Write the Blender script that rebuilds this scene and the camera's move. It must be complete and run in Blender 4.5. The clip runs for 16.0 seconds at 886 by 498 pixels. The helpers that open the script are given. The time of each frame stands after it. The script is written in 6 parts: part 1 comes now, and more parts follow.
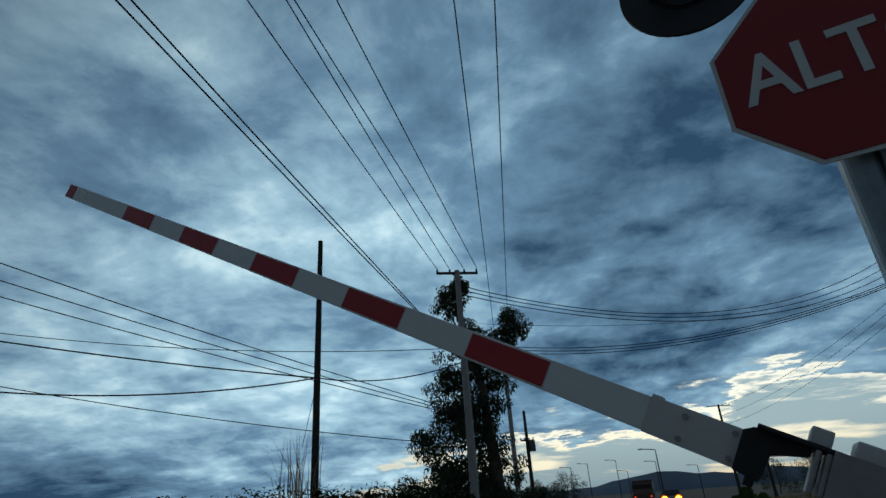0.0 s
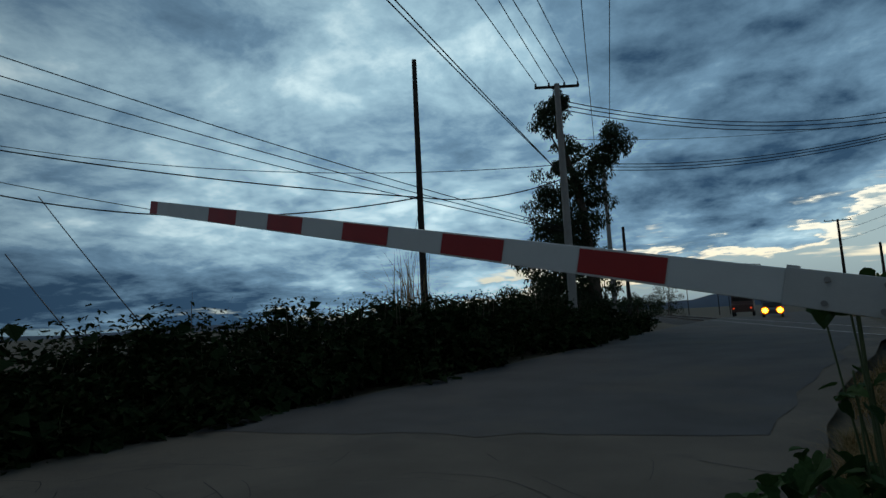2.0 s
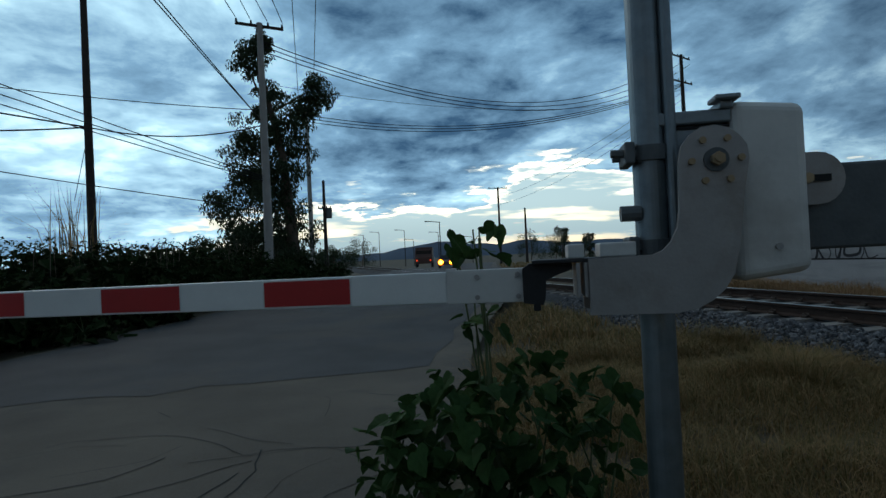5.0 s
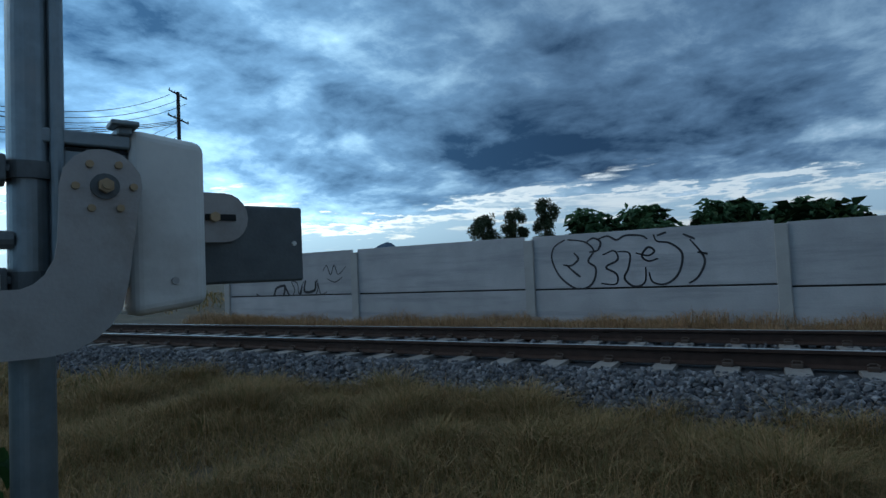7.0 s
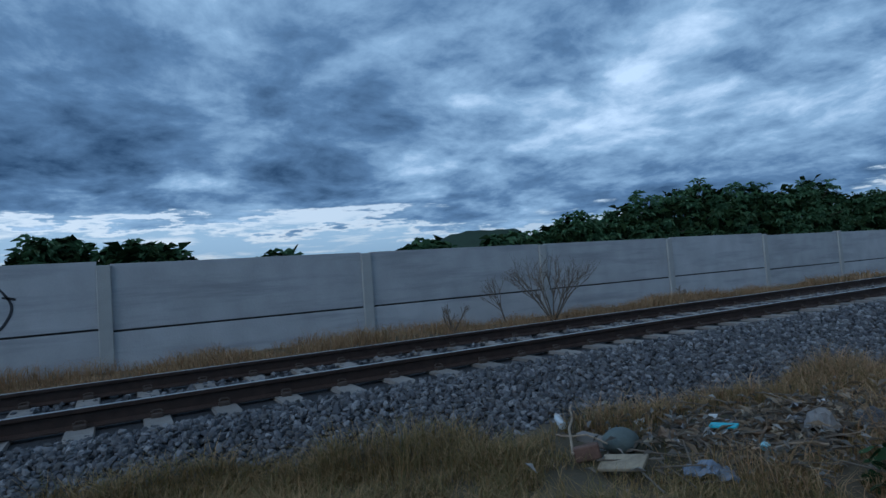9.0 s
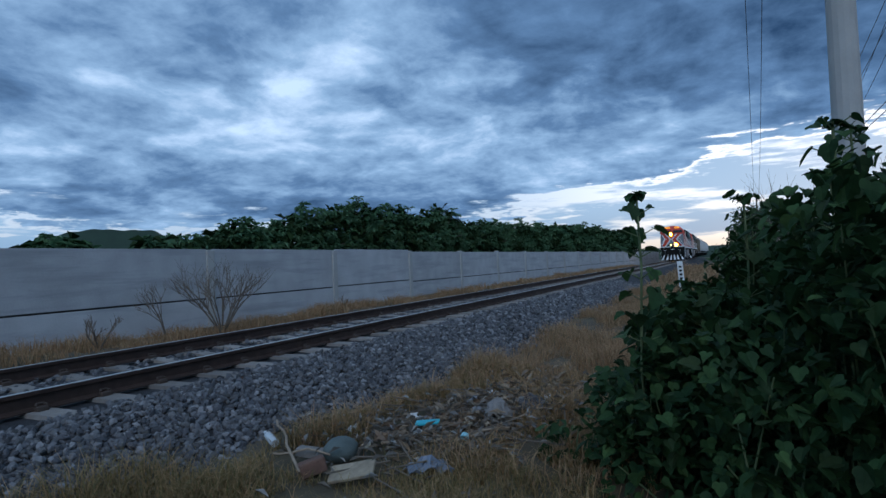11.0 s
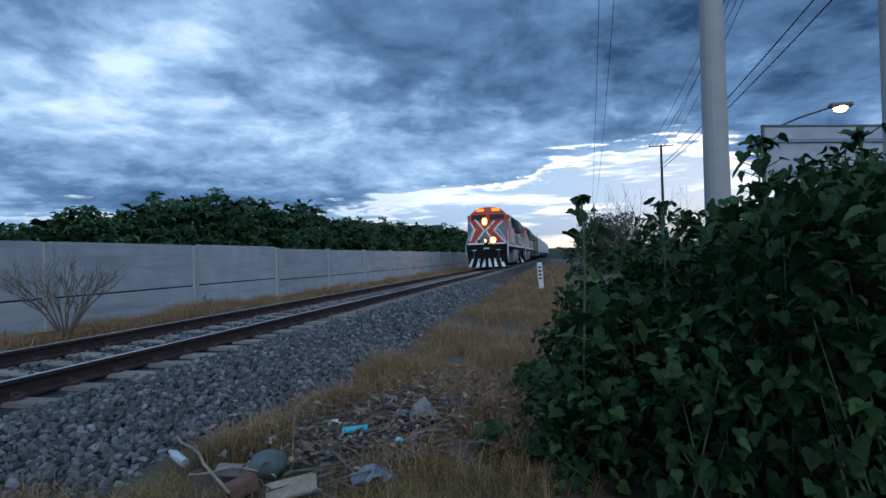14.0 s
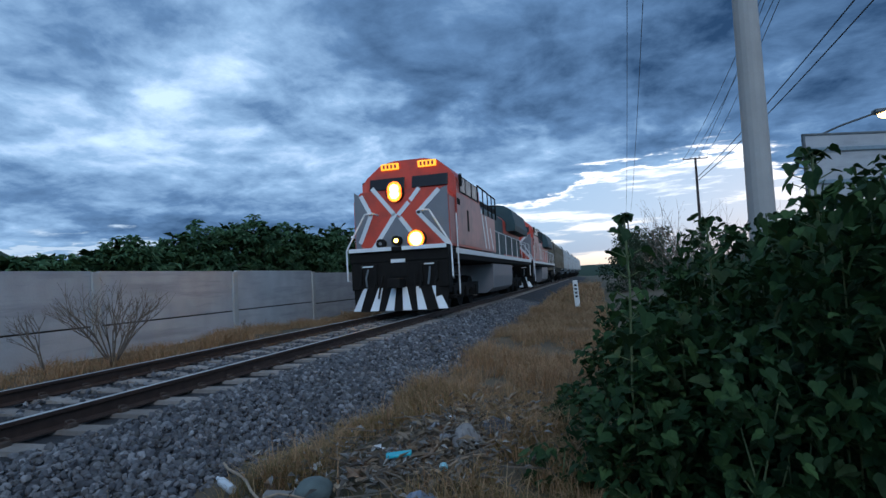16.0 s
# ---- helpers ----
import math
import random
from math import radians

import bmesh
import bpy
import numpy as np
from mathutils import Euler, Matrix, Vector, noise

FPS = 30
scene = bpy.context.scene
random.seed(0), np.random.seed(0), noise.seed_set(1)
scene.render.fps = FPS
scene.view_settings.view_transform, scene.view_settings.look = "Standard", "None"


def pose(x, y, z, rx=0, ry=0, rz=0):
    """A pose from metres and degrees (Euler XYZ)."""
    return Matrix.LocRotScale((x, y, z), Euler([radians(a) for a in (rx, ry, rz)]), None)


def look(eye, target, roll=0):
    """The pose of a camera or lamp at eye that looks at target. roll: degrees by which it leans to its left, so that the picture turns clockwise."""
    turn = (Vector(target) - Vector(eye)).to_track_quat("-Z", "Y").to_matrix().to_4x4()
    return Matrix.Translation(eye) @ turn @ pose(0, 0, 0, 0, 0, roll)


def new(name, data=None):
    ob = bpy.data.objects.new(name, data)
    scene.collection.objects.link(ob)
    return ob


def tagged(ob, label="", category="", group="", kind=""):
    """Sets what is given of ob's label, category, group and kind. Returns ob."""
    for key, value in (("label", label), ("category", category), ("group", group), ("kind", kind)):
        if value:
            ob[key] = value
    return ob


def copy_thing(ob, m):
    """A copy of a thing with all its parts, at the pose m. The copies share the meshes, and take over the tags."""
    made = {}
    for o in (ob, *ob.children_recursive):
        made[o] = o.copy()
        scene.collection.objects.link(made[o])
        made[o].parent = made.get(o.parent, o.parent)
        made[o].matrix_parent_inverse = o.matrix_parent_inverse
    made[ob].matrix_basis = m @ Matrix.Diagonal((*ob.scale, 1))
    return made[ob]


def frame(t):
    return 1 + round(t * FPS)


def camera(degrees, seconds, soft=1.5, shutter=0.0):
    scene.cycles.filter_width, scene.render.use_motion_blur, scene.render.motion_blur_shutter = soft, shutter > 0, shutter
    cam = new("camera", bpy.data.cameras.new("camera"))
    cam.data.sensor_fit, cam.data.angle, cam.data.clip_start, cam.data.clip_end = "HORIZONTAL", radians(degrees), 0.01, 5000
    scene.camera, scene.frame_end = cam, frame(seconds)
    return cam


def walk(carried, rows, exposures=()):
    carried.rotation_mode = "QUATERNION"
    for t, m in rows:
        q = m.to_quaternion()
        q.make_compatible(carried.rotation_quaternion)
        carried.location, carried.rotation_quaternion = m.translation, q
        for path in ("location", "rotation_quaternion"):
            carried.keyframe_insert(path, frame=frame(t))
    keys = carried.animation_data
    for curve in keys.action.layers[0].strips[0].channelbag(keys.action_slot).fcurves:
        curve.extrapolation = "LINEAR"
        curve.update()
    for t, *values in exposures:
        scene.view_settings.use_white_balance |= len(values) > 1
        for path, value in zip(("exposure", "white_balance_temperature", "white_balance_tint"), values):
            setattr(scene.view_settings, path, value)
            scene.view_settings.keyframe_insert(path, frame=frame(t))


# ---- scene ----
cam = camera(75.6, 16.0)
PATH = [
    (0, (-6.806, 0.495, 1.089), (-6.954, 2.314, 1.908), -4.1),
    (0.5, (-6.858, 0.462, 1.053), (-7.174, 2.317, 1.733), -4.3),
    (1, (-6.920, 0.467, 1.020), (-7.285, 2.364, 1.538), -4.5),
    (1.5, (-6.932, 0.457, 1.011), (-7.374, 2.364, 1.421), -3.6),
    (2, (-6.887, 0.423, 0.965), (-7.422, 2.335, 1.209), -2.8),
    (2.5, (-6.858, 0.412, 0.935), (-7.403, 2.333, 1.046), -2.1),
    (3, (-6.833, 0.333, 0.934), (-7.367, 2.26, 0.966), -1.8),
    (3.2, (-6.823, 0.34, 0.932), (-7.312, 2.279, 0.935), -1.6),
    (5.3, (-6.756, 0.423, 0.921), (-5.994, 2.272, 0.965), -2.2),
    (5.5, (-6.755, 0.405, 0.921), (-5.78, 2.149, 0.994), -1.8),
    (6, (-6.713, 0.458, 0.936), (-5.361, 1.927, 1.042), -1.9),
    (6.5, (-6.655, 0.503, 0.925), (-5.094, 1.755, 1.009), -2.4),
    (7, (-6.421, 0.277, 0.887), (-4.671, 1.242, 0.968), -2.5),
    (7.5, (-6.371, 0.256, 0.9), (-4.42, 0.693, 0.971), -2.5),
    (8, (-6.061, 0.192, 0.893), (-4.066, 0.069, 0.973), -2.7),
    (9, (-5.858, -0.312, 0.905), (-4.123, -1.304, 0.997), -4.2),
    (9.5, (-5.652, -0.28, 0.935), (-4.241, -1.697, 0.995), -3.9),
    (10, (-5.567, -0.198, 0.931), (-4.37, -1.8, 0.99), -3.5),
    (12.5, (-4.911, 0.137, 0.949), (-4.394, -1.795, 0.978), -1.3),
    (13, (-4.823, 0.044, 0.955), (-4.369, -1.903, 0.983), -1.4),
    (13.5, (-4.786, 0.011, 0.956), (-4.351, -1.941, 0.983), -1.5),
    (14, (-4.724, 0.062, 0.954), (-4.321, -1.897, 0.984), -1.7),
    (14.5, (-4.719, 0.064, 0.956), (-4.352, -1.902, 0.992), -2.2),
    (15, (-4.709, 0.034, 0.959), (-4.353, -1.933, 1.006), -2.7),
    (15.5, (-4.674, 0.019, 0.963), (-4.284, -1.942, 1.029), -3.0),
    (16, (-4.667, 0.065, 0.977), (-4.158, -1.867, 1.081), -3.0),
]
EXPOSURE = [(0, -1.26, 7100, 13), (3, -1.24, 7500, 15), (5.5, -0.46, 7000, 13), (7, -0.08, 6300, 13), (8, 0.02, 5900, 14), (10, 0.07, 5930, 18), (13, 0.36, 6050, 20), (16, 0.32, 6000, 19)]
walk(cam, [(t, look(eye, target, roll)) for t, eye, target, roll in PATH], EXPOSURE)

# ---- world and light ----
world = bpy.data.worlds.new("sky")
scene.world = world
world.use_nodes = True


def build_sky():
    nt = world.node_tree
    nt.nodes.clear()
    N, L = nt.nodes.new, nt.links.new

    def math_node(op, a, b=None, c=None):
        m = N("ShaderNodeMath")
        m.operation = op
        for i, v in enumerate((a, b, c)):
            if v is None:
                continue
            if isinstance(v, (int, float)):
                m.inputs[i].default_value = v
            else:
                L(v, m.inputs[i])
        return m.outputs[0]

    def ramp(fac, stops, smooth=True):
        r = N("ShaderNodeValToRGB")
        r.color_ramp.interpolation = "EASE" if smooth else "LINEAR"
        el = r.color_ramp.elements
        while len(el) < len(stops):
            el.new(0.5)
        for e, (p, c) in zip(el, stops):
            e.position, e.color = p, (*c, 1)
        L(fac, r.inputs[0])
        return r.outputs[0]

    def mixc(f, a, b):
        m = N("ShaderNodeMix")
        m.data_type = "RGBA"
        if isinstance(f, float):
            m.inputs[0].default_value = f
        else:
            L(f, m.inputs[0])
        L(a, m.inputs[6])
        L(b, m.inputs[7])
        return m.outputs[2]

    tc = N("ShaderNodeTexCoord")
    sep = N("ShaderNodeSeparateXYZ")
    L(tc.outputs["Generated"], sep.inputs[0])
    z = math_node("MAXIMUM", sep.outputs[2], 0.0)
    # cloud deck: project the view direction onto a high plane
    zz = math_node("ADD", z, 0.21)
    px = math_node("DIVIDE", sep.outputs[0], zz)
    py = math_node("DIVIDE", sep.outputs[1], zz)
    comb = N("ShaderNodeCombineXYZ")
    L(px, comb.inputs[0])
    L(py, comb.inputs[1])

    def cloud(scale, detail, rough, dist, seed):
        n = N("ShaderNodeTexNoise")
        n.noise_dimensions = "4D"
        n.inputs["W"].default_value = seed
        n.inputs["Scale"].default_value = scale
        n.inputs["Detail"].default_value = detail
        n.inputs["Roughness"].default_value = rough
        n.inputs["Distortion"].default_value = dist
        L(comb.outputs[0], n.inputs["Vector"])
        return n.outputs["Fac"]

    # azimuth in degrees from 78 east of north (the seam lies in the west), and elevation
    c78, s78 = math.cos(radians(78)), math.sin(radians(78))
    sx = math_node("SUBTRACT", math_node("MULTIPLY", sep.outputs[0], c78), math_node("MULTIPLY", sep.outputs[1], s78))
    cx = math_node("ADD", math_node("MULTIPLY", sep.outputs[1], c78), math_node("MULTIPLY", sep.outputs[0], s78))
    az = math_node("MULTIPLY", math_node("ARCTAN2", sx, cx), 57.2958)
    el = math_node("MULTIPLY", math_node("ARCSINE", z), 57.2958)

    # the deck's plane, bent by a slow noise so that the clouds curl
    warp = N("ShaderNodeTexNoise")
    warp.inputs["Scale"].default_value, warp.inputs["Detail"].default_value = 1.3, 3
    L(comb.outputs[0], warp.inputs["Vector"])
    bend = N("ShaderNodeVectorMath")
    bend.operation = "MULTIPLY_ADD"
    L(warp.outputs["Color"], bend.inputs[0])
    bend.inputs[1].default_value = (0.3, 0.3, 0.0)
    L(comb.outputs[0], bend.inputs[2])

    def deck(scale, detail, rough, dist, seed):
        n = N("ShaderNodeTexNoise")
        n.noise_dimensions = "4D"
        for key, v in (("W", seed), ("Scale", scale), ("Detail", detail), ("Roughness", rough), ("Distortion", dist)):
            n.inputs[key].default_value = v
        L(bend.outputs[0], n.inputs["Vector"])
        return n.outputs["Fac"]

    big = deck(0.7, 2, 0.5, 0.0, 3.7)
    mid = deck(1.9, 7, 0.55, 0.0, 8.2)
    fine = deck(5.5, 8, 0.6, 0.0, 1.4)
    dens = math_node("ADD", math_node("MULTIPLY", big, 0.24), math_node("ADD", math_node("MULTIPLY", mid, 0.50), math_node("MULTIPLY", fine, 0.36)))
    # ragged edges for the cloud masses
    edge = cloud(1.6, 6, 0.55, 0.0, 5.1)
    wob = math_node("SUBTRACT", edge, 0.5)
    az_w = math_node("ADD", az, math_node("MULTIPLY", wob, 34.0))
    el_w = math_node("ADD", el, math_node("MULTIPLY", math_node("SUBTRACT", mid, 0.5), 13.0))
    # thick and thin masses of the deck: azimuth, elevation, widths, thickness
    for a0, e0, wa, we, amp in CLOUD_MASSES:
        u = math_node("DIVIDE", math_node("SUBTRACT", az_w, a0 - 78.0), wa)
        v = math_node("DIVIDE", math_node("SUBTRACT", el_w, e0), we)
        r2 = math_node("ADD", math_node("MULTIPLY", u, u), math_node("MULTIPLY", v, v))
        dens = math_node("ADD", dens, math_node("MULTIPLY", math_node("EXPONENT", math_node("MULTIPLY", r2, -1.0)), amp))
    body0 = ramp(math_node("SUBTRACT", dens, 0.05), [(0.34, SKY_BRIGHT), (0.44, SKY_LIGHT), (0.54, SKY_MID), (0.68, SKY_DARK)], False)
    # the deck is thinner, lighter and greener towards the north
    north = N("ShaderNodeMapRange")
    north.interpolation_type = "SMOOTHSTEP"
    for i, v in ((1, 0.2), (2, 1.0), (3, 0.0), (4, 1.0)):
        north.inputs[i].default_value = v
    L(sep.outputs[1], north.inputs[0])
    gain = N("ShaderNodeCombineXYZ")
    for i, k in enumerate((2.05, 2.3, 2.15)):
        L(math_node("MULTIPLY_ADD", north.outputs[0], k, 1.0), gain.inputs[i])

    def times(a, b):
        m = N("ShaderNodeVectorMath")
        m.operation = "MULTIPLY"
        L(a, m.inputs[0])
        L(b, m.inputs[1])
        return m.outputs[0]

    body = times(body0, gain.outputs[0])
    # the clear gap under the deck: how high its upper edge stands, and how bright it is, all round
    turn = math_node("MULTIPLY_ADD", az, 1 / 260.0, 0.5)

    def around(pairs):
        return ramp(turn, [((a - 78 + 130) / 260.0, (v,) * 3) for a, v in pairs], False)

    top = math_node("MULTIPLY", around(GAP_TOP), 15.0)
    shine = around(GAP_SHINE)
    strk = N("ShaderNodeTexNoise")
    strk.inputs["Scale"].default_value, strk.inputs["Detail"].default_value, strk.inputs["Roughness"].default_value = 1.0, 6, 0.6
    cs = N("ShaderNodeCombineXYZ")
    L(math_node("MULTIPLY", sep.outputs[0], 3.4), cs.inputs[0])
    L(math_node("MULTIPLY", sep.outputs[1], 3.4), cs.inputs[1])
    L(math_node("MULTIPLY", z, 30.0), cs.inputs[2])
    L(cs.outputs[0], strk.inputs["Vector"])
    ragged = math_node("ADD", math_node("MULTIPLY", math_node("SUBTRACT", strk.outputs["Fac"], 0.5), 13.0), math_node("MULTIPLY", math_node("SUBTRACT", fine, 0.5), 6.0))
    under = math_node("SUBTRACT", math_node("ADD", top, ragged), el)
    gap = ramp(math_node("MULTIPLY_ADD", under, 0.1, 0.5), [(0.44, (0,) * 3), (0.58, (1,) * 3)])
    sliver = ramp(math_node("MULTIPLY_ADD", under, 0.1, 0.5), [(0.50, (0,) * 3), (0.54, (1,) * 3), (0.57, (0.85,) * 3), (0.66, (0.05,) * 3)])
    streak = ramp(strk.outputs["Fac"], [(0.52, (0,) * 3), (0.64, (0.8,) * 3)])
    pale = ramp(z, [(0.0, (0.13, 0.25, 0.37)), (0.03, (0.19, 0.33, 0.45)), (0.09, (0.25, 0.41, 0.54)), (0.2, (0.24, 0.40, 0.54))])
    white = ramp(z, [(0.0, (0.9, 0.74, 0.50)), (0.05, (1.12, 1.06, 0.86)), (0.12, (1.10, 1.14, 1.08))])
    sky = N("ShaderNodeTexSky")
    sky.sky_type = "NISHITA"
    sky.sun_disc = False
    sky.sun_elevation = radians(5)
    sky.sun_rotation = radians(200)
    lowsky = N("ShaderNodeVectorMath")
    lowsky.operation = "SCALE"
    lowsky.inputs[3].default_value = 0.1
    L(sky.outputs[0], lowsky.inputs[0])
    bright = math_node("MULTIPLY", math_node("MAXIMUM", sliver, streak), shine)
    gap_sky = mixc(0.94, lowsky.outputs[0], mixc(bright, pale, white))
    lit = N("ShaderNodeCombineXYZ")
    for i, k in enumerate((1.5, 1.5, 1.3)):
        L(math_node("MULTIPLY_ADD", north.outputs[0], k, 1.15), lit.inputs[i])
    col = mixc(gap, body, times(gap_sky, lit.outputs[0]))
    bg = N("ShaderNodeBackground")
    bg.inputs["Strength"].default_value = SKY_STRENGTH
    L(col, bg.inputs["Color"])
    out = N("ShaderNodeOutputWorld")
    L(bg.outputs[0], out.inputs[0])


SKY_STRENGTH = 1.0
SKY_BRIGHT = (0.56, 0.75, 0.90)
SKY_LIGHT = (0.26, 0.43, 0.59)
SKY_MID = (0.106, 0.21, 0.345)
SKY_DARK = (0.020, 0.055, 0.115)
CLOUD_MASSES = [
    (13, 12, 12, 4.5, 0.17), (20, 24, 16, 8, 0.15), (-30, 18, 26, 13, -0.055), (-44, 2.5, 20, 4, 0.20), (-36, 34, 20, 14, -0.05), (36, 36, 15, 12, 0.12),
    (70, 14.0, 22, 4.5, 0.12), (86, 21, 20, 6, 0.04), (99, 11.5, 18, 3.0, 0.07), (47, 20, 7, 4, -0.03), (30, 19, 6, 4, -0.03), (55, 23, 14, 4, 0.04),
    (142, 14, 17, 4.5, -0.02), (118, 24, 16, 6, 0.03), (138, 22, 13, 6, 0.06), (158, 20, 6, 3, 0.05), (172, 20, 15, 5, 0.10), (200, 17, 13, 7, 0.08), (152, 11.5, 15, 3.5, -0.025), (140, 7, 16, 2.2, 0.05),
]
GAP_TOP = [(-52, 0.0), (-22, 0.0), (-12, 0.15), (3, 0.36), (14, 0.40), (19, 0.46), (22, 0.60), (27, 0.60), (34, 0.44), (48, 0.38), (60, 0.45), (70, 0.47), (100, 0.45), (114, 0.40), (124, 0.30), (142, 0.22), (162, 0.33), (171, 0.45), (178, 0.62), (192, 0.68), (205, 0.42)]
GAP_SHINE = [(-50, 0.0), (-12, 0.5), (4, 0.9), (25, 0.9), (42, 0.55), (60, 0.5), (112, 0.35), (130, 0.2), (160, 0.3), (171, 0.7), (180, 0.9), (194, 0.9), (206, 0.4)]
build_sky()

sun_data = bpy.data.lights.new("sun", "SUN")
sun_data.energy, sun_data.angle, sun_data.color = 0.5, radians(25), (1.0, 0.93, 0.82)
sun = new("sun", sun_data)
sun.matrix_world = look((0, 0, 30), (9, -22, 12))

# ---- materials ----


def material(name, base, rough=0.7, metal=0.0, var=0.25, scale=6.0, bump=0.15, fine=60.0, spec=0.4, stain=None, stain_scale=1.2, rnd=0.0, stretch=None):
    """A procedural surface: two scales of colour variation, fine relief, and optionally a second colour in stains."""
    m = bpy.data.materials.new(name)
    m.use_nodes = True
    nt = m.node_tree
    N, L = nt.nodes.new, nt.links.new
    p = nt.nodes["Principled BSDF"]
    p.inputs["Roughness"].default_value, p.inputs["Metallic"].default_value = rough, metal
    p.inputs["Specular IOR Level"].default_value = spec
    tc = N("ShaderNodeTexCoord")
    geo = N("ShaderNodeNewGeometry")
    n1, n2 = N("ShaderNodeTexNoise"), N("ShaderNodeTexNoise")
    n1.inputs["Scale"].default_value, n1.inputs["Detail"].default_value = scale, 5
    n2.inputs["Scale"].default_value, n2.inputs["Detail"].default_value = fine, 4
    for n in (n1, n2):
        L(geo.outputs["Position"] if rnd < 0 else tc.outputs["Object"], n.inputs["Vector"])
    lo = [c * (1 - var) for c in base]
    hi = [min(1, c * (1 + var)) for c in base]
    mix = N("ShaderNodeMix")
    mix.data_type = "RGBA"
    mix.inputs[6].default_value, mix.inputs[7].default_value = (*lo, 1), (*hi, 1)
    add = N("ShaderNodeMath")
    add.operation = "MULTIPLY_ADD"
    L(n2.outputs[0], add.inputs[0])
    add.inputs[1].default_value = 0.45
    sub = N("ShaderNodeMath")
    sub.operation = "MULTIPLY_ADD"
    L(n1.outputs[0], sub.inputs[0])
    sub.inputs[1].default_value, sub.inputs[2].default_value = 1.6, -0.52
    L(sub.outputs[0], add.inputs[2])
    L(add.outputs[0], mix.inputs[0])
    col = mix.outputs[2]
    if stain:
        n3 = N("ShaderNodeTexNoise")
        n3.inputs["Scale"].default_value, n3.inputs["Detail"].default_value = stain_scale, 6
        n3.inputs["Roughness"].default_value = 0.65
        mp = N("ShaderNodeMapping")
        mp.inputs["Scale"].default_value = stretch or (1, 1, 1)
        L(geo.outputs["Position"] if stretch else tc.outputs["Object"], mp.inputs["Vector"])
        L(mp.outputs[0], n3.inputs["Vector"])
        r = N("ShaderNodeValToRGB")
        r.color_ramp.elements[0].position, r.color_ramp.elements[1].position = 0.5, 0.68
        L(n3.outputs[0], r.inputs[0])
        m2 = N("ShaderNodeMix")
        m2.data_type = "RGBA"
        m2.inputs[7].default_value = (*stain, 1)
        L(r.outputs[0], m2.inputs[0])
        L(col, m2.inputs[6])
        col = m2.outputs[2]
    if rnd > 0:
        info = N("ShaderNodeObjectInfo")
        hsv = N("ShaderNodeHueSaturation")
        mr = N("ShaderNodeMapRange")
        mr.inputs[3].default_value, mr.inputs[4].default_value = 1 - rnd, 1 + rnd
        L(info.outputs["Random"], mr.inputs[0])
        L(mr.outputs[0], hsv.inputs["Value"])
        L(col, hsv.inputs["Color"])
        col = hsv.outputs[0]
    L(col, p.inputs["Base Color"])
    if bump:
        b = N("ShaderNodeBump")
        b.inputs["Strength"].default_value, b.inputs["Distance"].default_value = bump, 0.02
        L(n2.outputs[0], b.inputs["Height"])
        L(b.outputs[0], p.inputs["Normal"])
    return m


def island_material(name, cols, rough=0.7, spec=0.3, trans=0.0, fine=40.0):
    """Colour differs from loose piece to loose piece (leaves, stones, blades)."""
    m = bpy.data.materials.new(name)
    m.use_nodes = True
    nt = m.node_tree
    N, L = nt.nodes.new, nt.links.new
    p = nt.nodes["Principled BSDF"]
    p.inputs["Roughness"].default_value = rough
    p.inputs["Specular IOR Level"].default_value = spec
    geo = N("ShaderNodeNewGeometry")
    r = N("ShaderNodeValToRGB")
    el = r.color_ramp.elements
    while len(el) < len(cols):
        el.new(0.5)
    for i, (e, c) in enumerate(zip(el, cols)):
        e.position, e.color = i / max(1, len(cols) - 1), (*c, 1)
    L(geo.outputs["Random Per Island"], r.inputs[0])
    n = N("ShaderNodeTexNoise")
    n.inputs["Scale"].default_value = fine
    L(geo.outputs["Position"], n.inputs["Vector"])
    h = N("ShaderNodeHueSaturation")
    mr = N("ShaderNodeMapRange")
    mr.inputs[3].default_value, mr.inputs[4].default_value = 0.6, 1.4
    L(n.outputs[0], mr.inputs[0])
    L(mr.outputs[0], h.inputs["Value"])
    L(r.outputs[0], h.inputs["Color"])
    L(h.outputs[0], p.inputs["Base Color"])
    if trans:
        t = N("ShaderNodeBsdfTranslucent")
        L(h.outputs[0], t.inputs[0])
        s = N("ShaderNodeMixShader")
        s.inputs[0].default_value = trans
        L(p.outputs[0], s.inputs[1])
        L(t.outputs[0], s.inputs[2])
        L(s.outputs[0], nt.nodes["Material Output"].inputs[0])
    return m


def glow(name, col, strength):
    m = bpy.data.materials.new(name)
    m.use_nodes = True
    p = m.node_tree.nodes["Principled BSDF"]
    p.inputs["Base Color"].default_value = (*col, 1)
    p.inputs["Emission Color"].default_value = (*col, 1)
    p.inputs["Emission Strength"].default_value = strength
    return m


M_ground = material("dry_earth", (0.085, 0.065, 0.04), 0.95, var=0.5, scale=1.5, bump=0.5, fine=25, stain=(0.05, 0.048, 0.024), stain_scale=0.5)
M_road = material("worn_concrete_road", (0.105, 0.086, 0.066), 0.88, var=0.38, scale=0.8, bump=0.35, fine=70, stain=(0.055, 0.05, 0.044), stain_scale=0.45)
M_asphalt = material("asphalt", (0.055, 0.054, 0.055), 0.85, var=0.4, scale=0.9, bump=0.4, fine=90, stain=(0.085, 0.072, 0.058), stain_scale=0.3)
M_crack = material("crack", (0.02, 0.02, 0.02), 0.95, bump=0)
# bed darker than its stones, to paint in the shade of their gaps
M_ballast = material("ballast_bed", (0.022, 0.022, 0.024), 0.9, var=0.5, scale=22, bump=0.8, fine=45)
